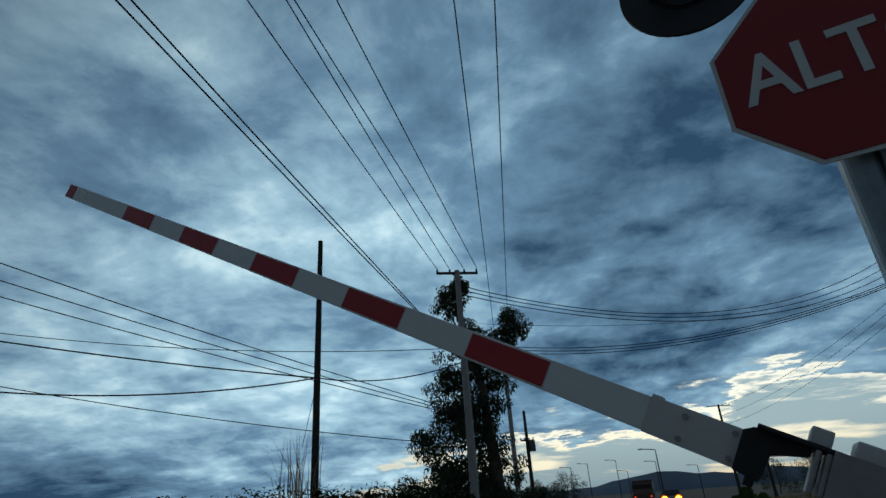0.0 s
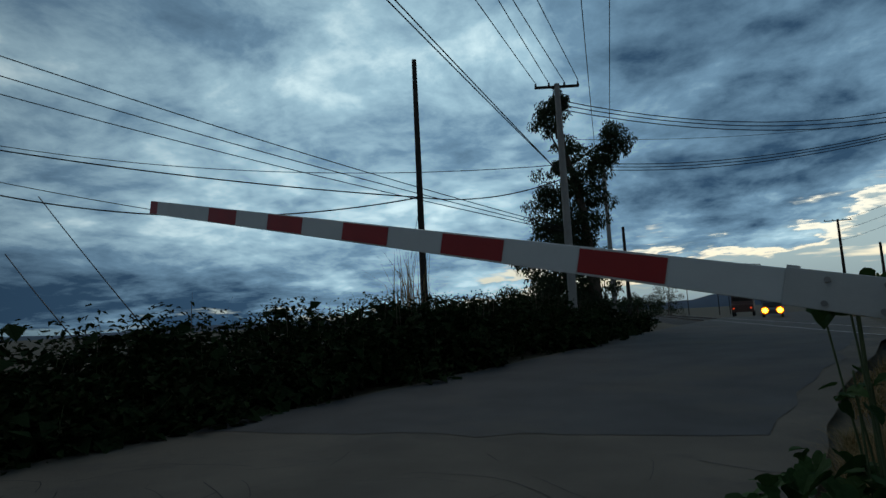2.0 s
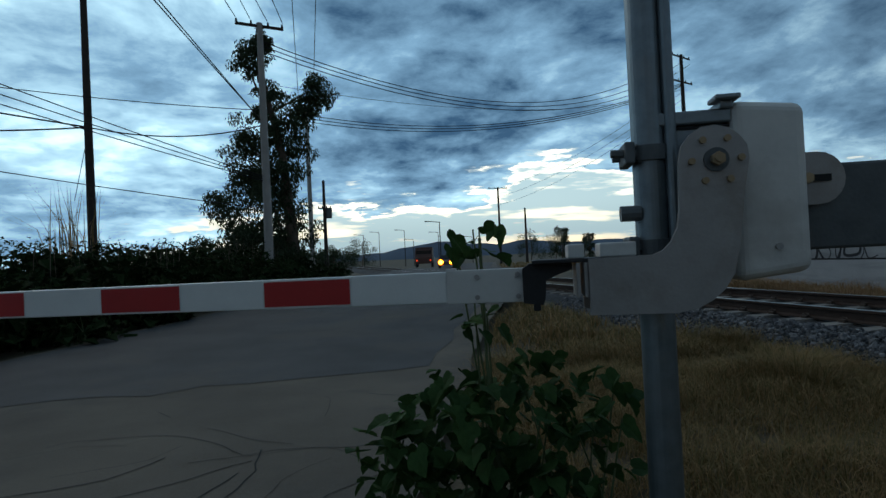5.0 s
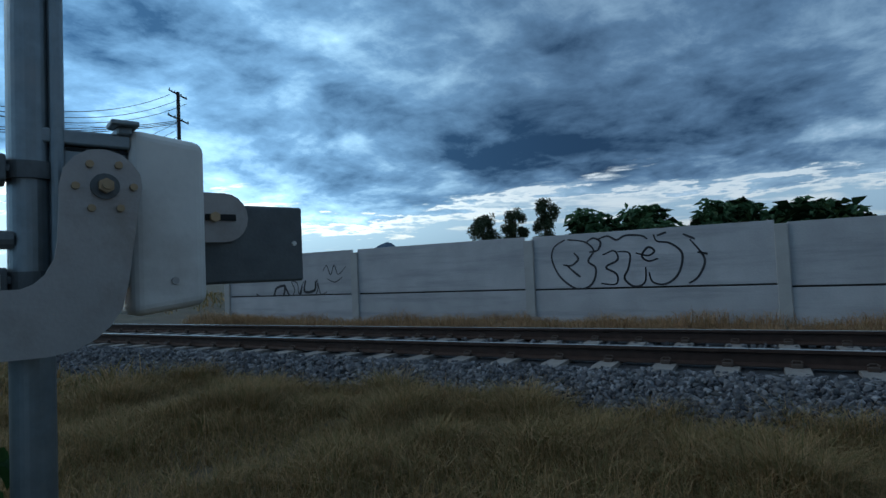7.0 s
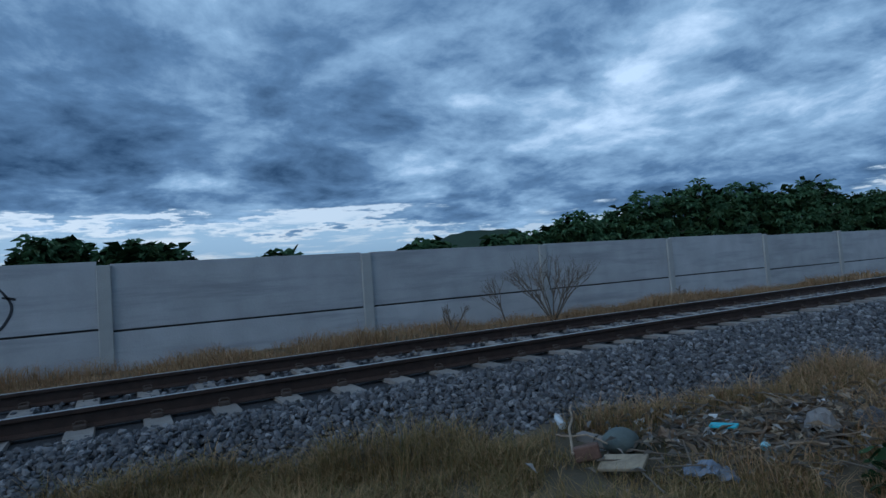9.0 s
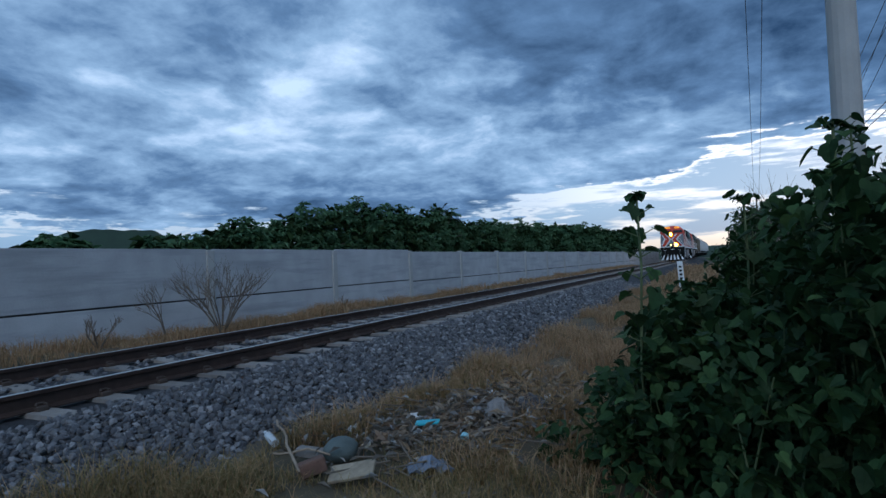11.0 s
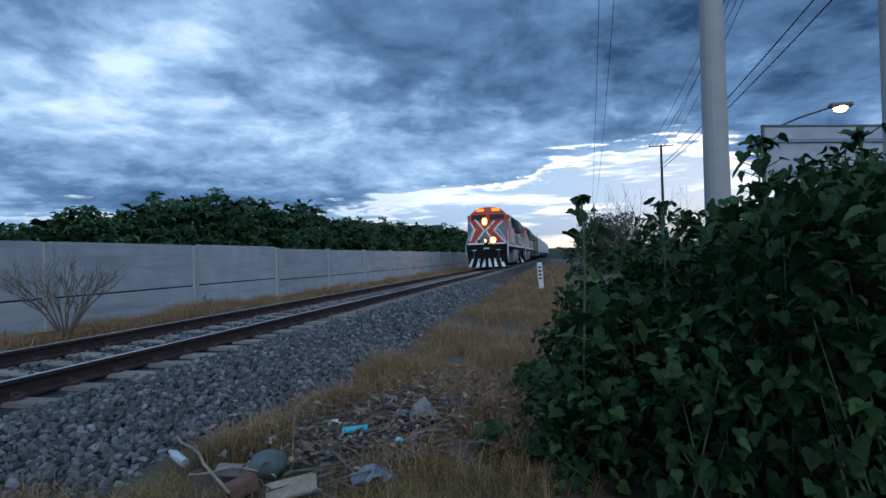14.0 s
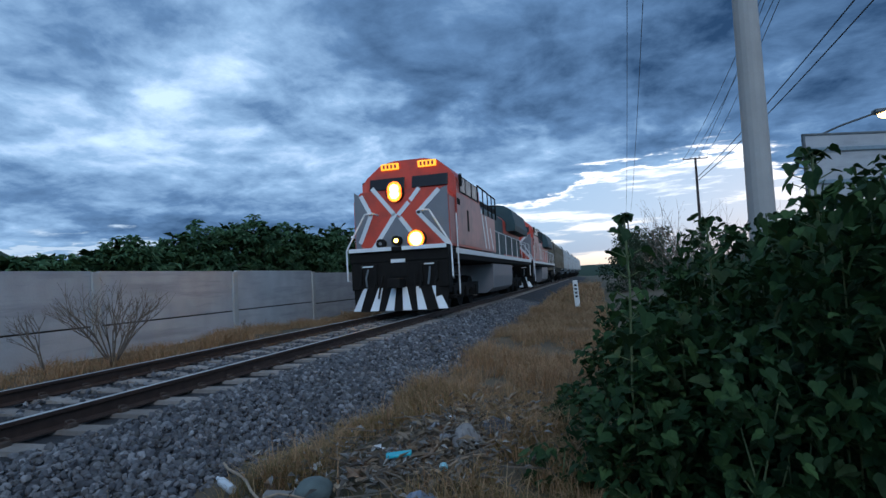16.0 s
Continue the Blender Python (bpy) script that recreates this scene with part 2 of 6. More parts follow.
M_stone = island_material("crushed_stone", [(0.036, 0.038, 0.044), (0.10, 0.10, 0.108), (0.058, 0.058, 0.062), (0.22, 0.216, 0.22), (0.05, 0.048, 0.046), (0.135, 0.133, 0.14), (0.028, 0.029, 0.032)], 0.8)
M_sleeper = material("sleeper_concrete", (0.20, 0.178, 0.16), 0.85, var=0.25, scale=8, bump=0.3, fine=70, stain=(0.16, 0.13, 0.10), stain_scale=5, rnd=0.2)
M_rail = material("rusty_rail", (0.042, 0.024, 0.018), 0.75, metal=0.2, var=0.4, scale=9, bump=0.3, fine=80)
M_railtop = material("polished_rail_head", (0.50, 0.48, 0.46), 0.38, metal=0.85, var=0.12, scale=5, bump=0.03)
M_clip = material("rail_clip_steel", (0.07, 0.05, 0.04), 0.7, metal=0.4, bump=0)
M_wall = material("precast_panel", (0.37, 0.37, 0.375), 0.9, var=0.16, scale=1.6, bump=0.25, fine=30, stain=(0.27, 0.275, 0.285), stain_scale=0.7, rnd=0.07, stretch=(1, 0.45, 5))
M_column = material("precast_column", (0.34, 0.335, 0.32), 0.9, var=0.12, scale=3, bump=0.25, fine=40)
M_paint_black = material("spray_paint", (0.03, 0.03, 0.035), 0.7, bump=0)
M_dark = material("dark_gap", (0.02, 0.02, 0.02), 0.95, bump=0)
M_galv = material("galvanised_steel", (0.20, 0.235, 0.255), 0.45, metal=0.75, var=0.2, scale=14, bump=0.05, fine=60, stain=(0.22, 0.24, 0.25), stain_scale=4)
M_gatewhite = material("weathered_white_paint", (0.60, 0.58, 0.55), 0.5, var=0.10, scale=5, bump=0.06, fine=50, stain=(0.48, 0.45, 0.42), stain_scale=3)
M_armwhite = material("white_reflective_sheet", (0.70, 0.70, 0.68), 0.35, var=0.06, scale=8, bump=0.04, fine=90)
M_armred = material("red_reflective_sheet", (0.42, 0.018, 0.02), 0.35, var=0.12, scale=8, bump=0.04, fine=90)
M_plategrey = material("dull_alloy_plate", (0.34, 0.32, 0.31), 0.5, metal=0.3, var=0.12, scale=6, bump=0.08, fine=70, stain=(0.28, 0.25, 0.23), stain_scale=4)
M_weight = material("dark_steel_weight", (0.11, 0.12, 0.125), 0.6, metal=0.4, var=0.25, scale=7, bump=0.1, fine=60)
M_black = material("black_casting", (0.02, 0.02, 0.022), 0.6, bump=0.1)
M_brass = material("brass_bolt", (0.36, 0.26, 0.16), 0.5, metal=0.6, bump=0)
M_signred = material("sign_red", (0.30, 0.012, 0.014), 0.5, var=0.1, bump=0.02)
M_signwhite = material("sign_white", (0.62, 0.62, 0.60), 0.5, var=0.06, bump=0)
M_pole_conc = material("concrete_pole", (0.34, 0.32, 0.30), 0.85, var=0.12, scale=3, bump=0.15, fine=40)
M_pole_wood = material("creosote_pole", (0.045, 0.035, 0.03), 0.9, var=0.3, scale=6, bump=0.3)
M_wire = material("cable_black", (0.015, 0.015, 0.018), 0.6, bump=0)
M_bark = material("bark", (0.11, 0.085, 0.065), 0.9, var=0.35, scale=9, bump=0.5, fine=30)
M_stem = material("green_stem", (0.09, 0.12, 0.05), 0.7, var=0.2, bump=0)
M_twig = material("dry_twig", (0.14, 0.11, 0.085), 0.9, var=0.3, bump=0)
M_leaf = island_material("broad_leaf", [(0.013, 0.034, 0.012), (0.024, 0.056, 0.018), (0.016, 0.042, 0.014), (0.045, 0.09, 0.028), (0.014, 0.036, 0.014), (0.03, 0.05, 0.018)], 0.7, 0.15, 0.14)
M_leaf_light = island_material("light_broad_leaf", [(0.02, 0.05, 0.016), (0.04, 0.085, 0.024), (0.028, 0.065, 0.02), (0.055, 0.11, 0.032)], 0.75, 0.12, 0.2)
M_leaf2 = island_material("feathery_leaf", [(0.05, 0.11, 0.05), (0.08, 0.16, 0.07), (0.06, 0.13, 0.065), (0.12, 0.21, 0.10)], 0.6, 0.3, 0.25)
M_leaf3 = island_material("eucalyptus_leaf", [(0.03, 0.05, 0.025), (0.045, 0.07, 0.035), (0.06, 0.085, 0.045)], 0.6, 0.3, 0.2)
M_weed = island_material("roadside_weed", [(0.012, 0.028, 0.010), (0.022, 0.042, 0.014), (0.028, 0.045, 0.016), (0.034, 0.034, 0.017)], 0.85, 0.06, 0.08)
# leaves inside crowns and brush, with their shade put into the colour
M_leaf_shade = island_material("painted_leaf_shade", [(0.010, 0.022, 0.008), (0.016, 0.032, 0.011), (0.022, 0.036, 0.014)], 0.9, 0.05, 0.05)
M_grass = island_material("dry_grass", [(0.35, 0.205, 0.11), (0.44, 0.27, 0.155), (0.28, 0.16, 0.085), (0.19, 0.135, 0.06), (0.52, 0.345, 0.20)], 0.85, 0.15, 0.3)
M_grass2 = island_material("mixed_grass", [(0.31, 0.19, 0.085), (0.14, 0.12, 0.047), (0.41, 0.25, 0.125), (0.21, 0.145, 0.06), (0.10, 0.10, 0.038), (0.47, 0.305, 0.16)], 0.85, 0.15, 0.3)
M_litter = island_material("litter_scraps", [(0.22, 0.20, 0.18), (0.10, 0.08, 0.06), (0.16, 0.13, 0.10), (0.06, 0.055, 0.05), (0.36, 0.35, 0.33), (0.13, 0.12, 0.11), (0.08, 0.065, 0.05)], 0.8)
M_husk = island_material("dry_husk", [(0.20, 0.14, 0.09), (0.30, 0.22, 0.15), (0.12, 0.085, 0.055), (0.38, 0.30, 0.22), (0.08, 0.06, 0.045)], 0.85)
M_husk_plain = material("dry_stalk", (0.28, 0.21, 0.15), 0.9, var=0.3, scale=20, bump=0.3)
M_hill = material("far_hill", (0.05, 0.085, 0.13), 1.0, var=0.15, scale=0.01, bump=0, fine=0.05)
M_hill2 = material("wooded_hill", (0.022, 0.042, 0.026), 1.0, var=0.3, scale=0.05, bump=0, fine=0.2)
M_lred = material("locomotive_red", (0.52, 0.05, 0.022), 0.4, var=0.12, scale=2, bump=0.03, stain=(0.28, 0.04, 0.025), stain_scale=0.9)
M_lgrey = material("locomotive_grey", (0.16, 0.16, 0.17), 0.45, var=0.1, scale=2, bump=0.03)
M_lwhite = material("locomotive_white", (0.66, 0.66, 0.65), 0.45, var=0.08, scale=2, bump=0.02)
M_lside = material("faded_pink_grey_side", (0.36, 0.135, 0.12), 0.42, var=0.18, scale=1.5, bump=0.03, stain=(0.15, 0.085, 0.085), stain_scale=0.8)
M_lgreen = material("dark_teal_hood", (0.022, 0.05, 0.055), 0.6, var=0.2, scale=1.5, bump=0.03)
M_lblack = material("underframe_black", (0.011, 0.010, 0.009), 0.9, spec=0.15, var=0.3, scale=4, bump=0.15)
M_glass = material("cab_glass", (0.02, 0.018, 0.018), 0.25, spec=0.25, var=0.1, bump=0)
M_hopper1 = material("olive_hopper", (0.14, 0.12, 0.085), 0.7, var=0.25, scale=1.5, bump=0.06, stain=(0.09, 0.06, 0.04), stain_scale=0.8)
M_hopper2 = material("pale_grey_hopper", (0.42, 0.43, 0.43), 0.65, var=0.15, scale=1.5, bump=0.05, stain=(0.28, 0.24, 0.21), stain_scale=0.8)
M_head = glow("headlight_lens", (1.0, 0.5, 0.02), 60.0)
# glare halo round lit lenses, imitated by a weak emissive disc
M_halo = glow("headlight_halo", (1.0, 0.19, 0.010), 2.2)
M_headhot = glow("headlight_core", (1.0, 0.5, 0.006), 120.0)
M_number = glow("lit_number_board", (1.0, 0.40, 0.02), 1.1)
M_lamp = glow("street_lamp_glow", (1.0, 0.6, 0.18), 5.0)
M_redlight = glow("tail_light", (1.0, 0.08, 0.02), 1.5)
M_carpaint = material("car_paint_dark", (0.05, 0.05, 0.055), 0.3, spec=0.6, var=0.1, bump=0)
M_truckpaint = material("truck_dull_brown", (0.10, 0.05, 0.04), 0.5, var=0.15, bump=0)

# ---- mesh helpers ----


def part(name, bm, mat, parent=None, label="", smooth=False):
    me = bpy.data.meshes.new(name)
    if smooth:
        for f in bm.faces:
            f.smooth = True
    bm.to_mesh(me)
    bm.free()
    me.materials.append(mat)
    ob = new(name, me)
    if parent:
        ob.parent = parent
    if label:
        ob["label"] = label
    return ob


def mesh_part(name, verts, faces, mat, parent=None, label="", smooth=False):
    me = bpy.data.meshes.new(name)
    me.from_pydata(verts, [], faces)
    if smooth:
        me.polygons.foreach_set("use_smooth", [True] * len(me.polygons))
    me.materials.append(mat)
    me.update()
    ob = new(name, me)
    if parent:
        ob.parent = parent
    if label:
        ob["label"] = label
    return ob


def empty(name, m=None):
    e = new(name)
    if m is not None:
        e.matrix_basis = m
    return e


def box(bm, x0, x1, y0, y1, z0, z1, bevel=0.0, m=None):
    r = bmesh.ops.create_cube(bm, size=1)
    vs = r["verts"]
    for v in vs:
        v.co = Vector(((x0 + x1) / 2 + v.co.x * (x1 - x0), (y0 + y1) / 2 + v.co.y * (y1 - y0), (z0 + z1) / 2 + v.co.z * (z1 - z0)))
        if m is not None:
            v.co = m @ v.co
    if bevel:
        es = list({e for v in vs for e in v.link_edges})
        bmesh.ops.bevel(bm, geom=es, offset=bevel, segments=2, affect="EDGES", profile=0.5)
    return bm


def rod(bm, a, b, r0, r1=None, n=10, caps=True):
    a, b = Vector(a), Vector(b)
    d = b - a
    m = Matrix.Translation((a + b) / 2) @ d.to_track_quat("Z", "Y").to_matrix().to_4x4()
    bmesh.ops.create_cone(bm, cap_ends=caps, segments=n, radius1=r0, radius2=r0 if r1 is None else r1, depth=d.length, matrix=m)
    return bm


def pipe_path(bm, pts, r, n=8):
    for a, b in zip(pts, pts[1:]):
        rod(bm, a, b, r, n=n)
    return bm


def plate(bm, outline, y0, y1):
    """A plate of the outline (x, z), between y0 and y1."""
    a = [bm.verts.new((x, y0, z)) for x, z in outline]
    b = [bm.verts.new((x, y1, z)) for x, z in outline]
    bm.faces.new(a)
    bm.faces.new(b[::-1])
    k = len(a)
    for i in range(k):
        bm.faces.new((a[i], b[i], b[(i + 1) % k], a[(i + 1) % k]))
    bmesh.ops.recalc_face_normals(bm, faces=bm.faces)
    return bm


def strip_xz(bm, pts, w, y0, y1):
    """A band of width w along a line of (x, z), as a thin raised piece."""
    for (xa, za), (xb, zb) in zip(pts, pts[1:]):
        d = Vector((xb - xa, zb - za)).normalized()
        n = Vector((-d.y, d.x)) * w / 2
        e = d * w * 0.25
        o = [(xa - e.x + n.x, za - e.y + n.y), (xb + e.x + n.x, zb + e.y + n.y), (xb + e.x - n.x, zb + e.y - n.y), (xa - e.x - n.x, za - e.y - n.y)]
        plate(bm, o, y0, y1)
    return bm


def curve_tube(name, pts, r, mat, parent=None, res=2):
    cu = bpy.data.curves.new(name, "CURVE")
    cu.dimensions, cu.bevel_depth, cu.bevel_resolution = "3D", r, res
    s = cu.splines.new("POLY")
    s.points.add(len(pts) - 1)
    for p, c in zip(s.points, pts):
        p.co = (*c, 1)
    cu.materials.append(mat)
    ob = new(name, cu)
    if parent:
        ob.parent = parent
    return ob


def sag(a, b, drop, n=24):
    a, b = Vector(a), Vector(b)
    return [a.lerp(b, i / n) - Vector((0, 0, drop * 4 * (i / n) * (1 - i / n))) for i in range(n + 1)]


rng = np.random.default_rng(7)


def leaf_mesh(name, pos, size, mat, parent=None, label="", droop=0.3, aspect=0.55, up=0.35, smooth=False, shape="leaf", ang=None, tilt=None):
    """Folded leaves at the given places, each a loose piece of its own, turned at random or as given."""
    pos = np.asarray(pos, float)
    n = len(pos)
    size = np.broadcast_to(np.asarray(size, float), (n,)) * rng.uniform(0.6, 1.3, n)
    ang = rng.uniform(0, 2 * np.pi, n) if ang is None else ang
    tilt = rng.normal(-droop, 0.45, n) if tilt is None else tilt
    d = np.stack([np.cos(ang) * np.cos(tilt), np.sin(ang) * np.cos(tilt), np.sin(tilt)], 1)
    s = np.stack([-np.sin(ang), np.cos(ang), rng.normal(0, up, n)], 1)
    s /= np.linalg.norm(s, axis=1, keepdims=True)
    u = np.cross(d, s)
    L, W = size[:, None], (size * aspect)[:, None]
    fold = 0.18
    if shape == "lobed":
        # a broad heart-shaped blade with three shallow points and a drooping tip
        half = [(-0.10, 0.20, 0.5), (-0.06, 0.44, 1.0), (0.16, 0.58, 1.1), (0.36, 0.60, 0.9), (0.50, 0.40, 0.6), (0.74, 0.28, 0.1)]
        P = [pos]
        for sg, rowset in ((1, half), (-1, half[::-1])):
            if sg < 0:
                P.append(pos + d * L - u * L * 0.16)
            P += [pos + d * L * a + sg * s * W * b + u * L * fold * 0.6 * c for a, b, c in rowset]
        P.append(pos + d * L * 0.36 - u * L * 0.02)
        F = [(i, (i + 1) % 14, 14) for i in range(14)]
    else:
        P = [pos, pos + d * L * .45 + s * W * .5 + u * L * fold, pos + d * L - u * L * .1, pos + d * L * .45 - s * W * .5 + u * L * fold]
        F = [(0, 1, 2), (0, 2, 3)]
    k = len(P)
    V = np.stack(P, 1).reshape(-1, 3)
    base = (np.arange(n) * k)[:, None, None]
    Fa = (np.asarray(F)[None] + base).reshape(-1, 3)
    return mesh_part(name, V.tolist(), Fa.tolist(), mat, parent, label, smooth)


def blades(name, pos, height, mat, parent=None, width=0.012, lean=0.35):
    """Blades of grass: bent tapered strips."""
    pos = np.asarray(pos, float)
    n = len(pos)
    h = np.broadcast_to(np.asarray(height, float), (n,)) * rng.uniform(0.55, 1.25, n)
    ang = rng.uniform(0, 2 * np.pi, n)
    ln = np.abs(rng.normal(lean, 0.25, n))
    d = np.stack([np.cos(ang), np.sin(ang), np.zeros(n)], 1)
    s = np.stack([-np.sin(ang), np.cos(ang), np.zeros(n)], 1) * width
    upv = np.array([0, 0, 1.0])
    H, K = h[:, None], ln[:, None]
    midp = pos + upv * H * .55 + d * H * K * .3
    tip = pos + upv * H * (1 - .25 * K) + d * H * K
    V = np.stack([pos - s, pos + s, midp + s * .7, midp - s * .7, tip], 1).reshape(-1, 3)
    base = (np.arange(n) * 5)[:, None]
    quads = (base + np.array([[0, 1, 2, 3]])).tolist()
    tris = (base + np.array([[3, 2, 4]])).tolist()
    return mesh_part(name, V.tolist(), quads + tris, mat, parent)

# ---- ground, road, railway ----


def smooth01(a, b, v):
    t = min(1, max(0, (v - a) / (b - a)))
    return t * t * (3 - 2 * t)


def gz(x, y):
    """Height of the ground: low verge beside the raised track, rising to the crossing in the north."""
    n = smooth01(6, 24, y)
    west = -0.52 + 0.44 * n
    east = -0.30 + 0.20 * n
    k = smooth01(-2.6, 3.2, x)
    z = west * (1 - k) + east * k
    z -= 0.40 * smooth01(34, 56, y)
    far = smooth01(60, 160, max(abs(x), abs(y)))
    return z + (0.05 * math.sin(x * 0.9 + 1) * math.cos(y * 0.7) + 0.03 * math.sin(x * 2.3 + y * 1.7)) * (1 - n) * (1 - far) - 0.5 * far


def build_ground():
    xs = sorted(set([-3000, -1500, -700, -300, -150, -80, -50] + [round(-36 + i * 0.9, 2) for i in range(61)] + [25, 40, 80, 160, 400, 1200, 3000]))
    ys = sorted(set([-3000, -1400, -600, -300, -160, -100] + [round(-70 + i * 1.1, 2) for i in range(126)] + [80, 110, 160, 300, 700, 1500, 3000]))
    V = [(x, y, gz(x, y)) for y in ys for x in xs]
    w = len(xs)
    F = [(j * w + i, j * w + i + 1, (j + 1) * w + i + 1, (j + 1) * w + i) for j in range(len(ys) - 1) for i in range(w - 1)]
    tagged(mesh_part("ground", V, F, M_ground, smooth=True), "dry earth with patches of grass", "ground", kind="structure")


build_ground()

LEFT = [(-19, -16), (-15.5, -4), (-14.2, 2.5), (-13.5, 5.6), (-12.5, 8.4), (-10.8, 12.0), (-7.5, 19.0), (-5.3, 27), (-0.5, 44), (4.5, 60), (20, 105)]
RIGHT = [(-11, -18), (-8.6, -4), (-6.85, 2.2), (-6.0, 4.1), (-3.7, 10.3), (-1.7, 14.0), (1.8, 22), (6.4, 36), (12.5, 57), (28, 103)]


def edge_at(line, y):
    for (xa, ya), (xb, yb) in zip(line, line[1:]):
        if ya <= y <= yb:
            return xa + (xb - xa) * (y - ya) / (yb - ya)
    return line[-1][0] if y > line[-1][1] else line[0][0]


def rz(x, y):
    """Height of the road surface: level with the rail heads at the crossing."""
    k = 1 - min(1, max(0, (abs(x - 0.85) - 1.5) / 6.0))
    flat = -0.45 + 0.44 * smooth01(6, 24, y) - 0.36 * smooth01(34, 56, y) - 0.4 * smooth01(60, 160, y)
    return flat + (-0.012 - flat) * smooth01(0, 1, k) * smooth01(8, 14, y)


def road_mesh(name, y0, y1, step, f0, f1, mat, lift, label, jag=0.0):
    V, F, cols = [], [], 14
    ys = np.arange(y0, y1 + 1e-6, step)
    for j, y in enumerate(ys):
        a, b = edge_at(LEFT, y), edge_at(RIGHT, y)
        for i in range(cols + 1):
            f = f0 + (f1 - f0) * i / cols
            x = a + (b - a) * f + (jag * noise.noise((i * 3.1, y * 1.3, 0)) if i in (0, cols) else 0)
            yy = y + (jag * noise.noise((i * 0.7, j * 9.0, 5)) if j in (0, len(ys) - 1) else 0)
            V.append((x, yy, rz(x, yy) + lift))
    w = cols + 1
    F = [(j * w + i, j * w + i + 1, (j + 1) * w + i + 1, (j + 1) * w + i) for j in range(len(ys) - 1) for i in range(cols)]
    return tagged(mesh_part(name, V, F, mat, smooth=True), label, "road", kind="structure")


road_mesh("road", -16, 102, 1.0, 0, 1, M_road, 0, "worn cracked concrete road across the railway", 0.12)
road_mesh("road_asphalt", 7.4, 102, 0.9, 0.02, 0.93, M_asphalt, 0.006, "dark asphalt overlay on the road", 0.3)


def cracks():
    """Wandering open cracks in the old concrete."""
    r = random.Random(5)
    V, F = [], []
    for _ in range(64):
        y = r.uniform(0.8, 6.6)
        f = r.uniform(0.05, 0.9)
        x = edge_at(LEFT, y) * (1 - f) + edge_at(RIGHT, y) * f
        a = r.choice((0.35, 1.9, -0.2)) + r.uniform(-0.4, 0.4)
        w = r.uniform(0.002, 0.006)
        for s in range(r.randint(5, 13)):
            a += r.uniform(-0.7, 0.7) if s % 4 == 0 else 0.0
            a += r.uniform(-0.22, 0.22)
            nx, ny = x + math.cos(a) * 0.15, y + math.sin(a) * 0.15
            if ny > 6.5 or nx > edge_at(RIGHT, ny) - 0.1:
                break
            px, py = -math.sin(a) * w, math.cos(a) * w
            k = len(V)
            V += [(x - px, y - py, rz(x, y) + 0.004), (x + px, y + py, rz(x, y) + 0.004), (nx + px, ny + py, rz(nx, ny) + 0.004), (nx - px, ny - py, rz(nx, ny) + 0.004)]
            F.append((k, k + 3, k + 2, k + 1))
            x, y = nx, ny
    tagged(mesh_part("road_cracks", V, F, M_crack), "open cracks in the concrete road", "cracks", kind="stuff")


cracks()

NEAR_X, FAR_X = 0.02, 1.70
MID_X = (NEAR_X + FAR_X) / 2
Y0, Y1 = -150.0, 95.0


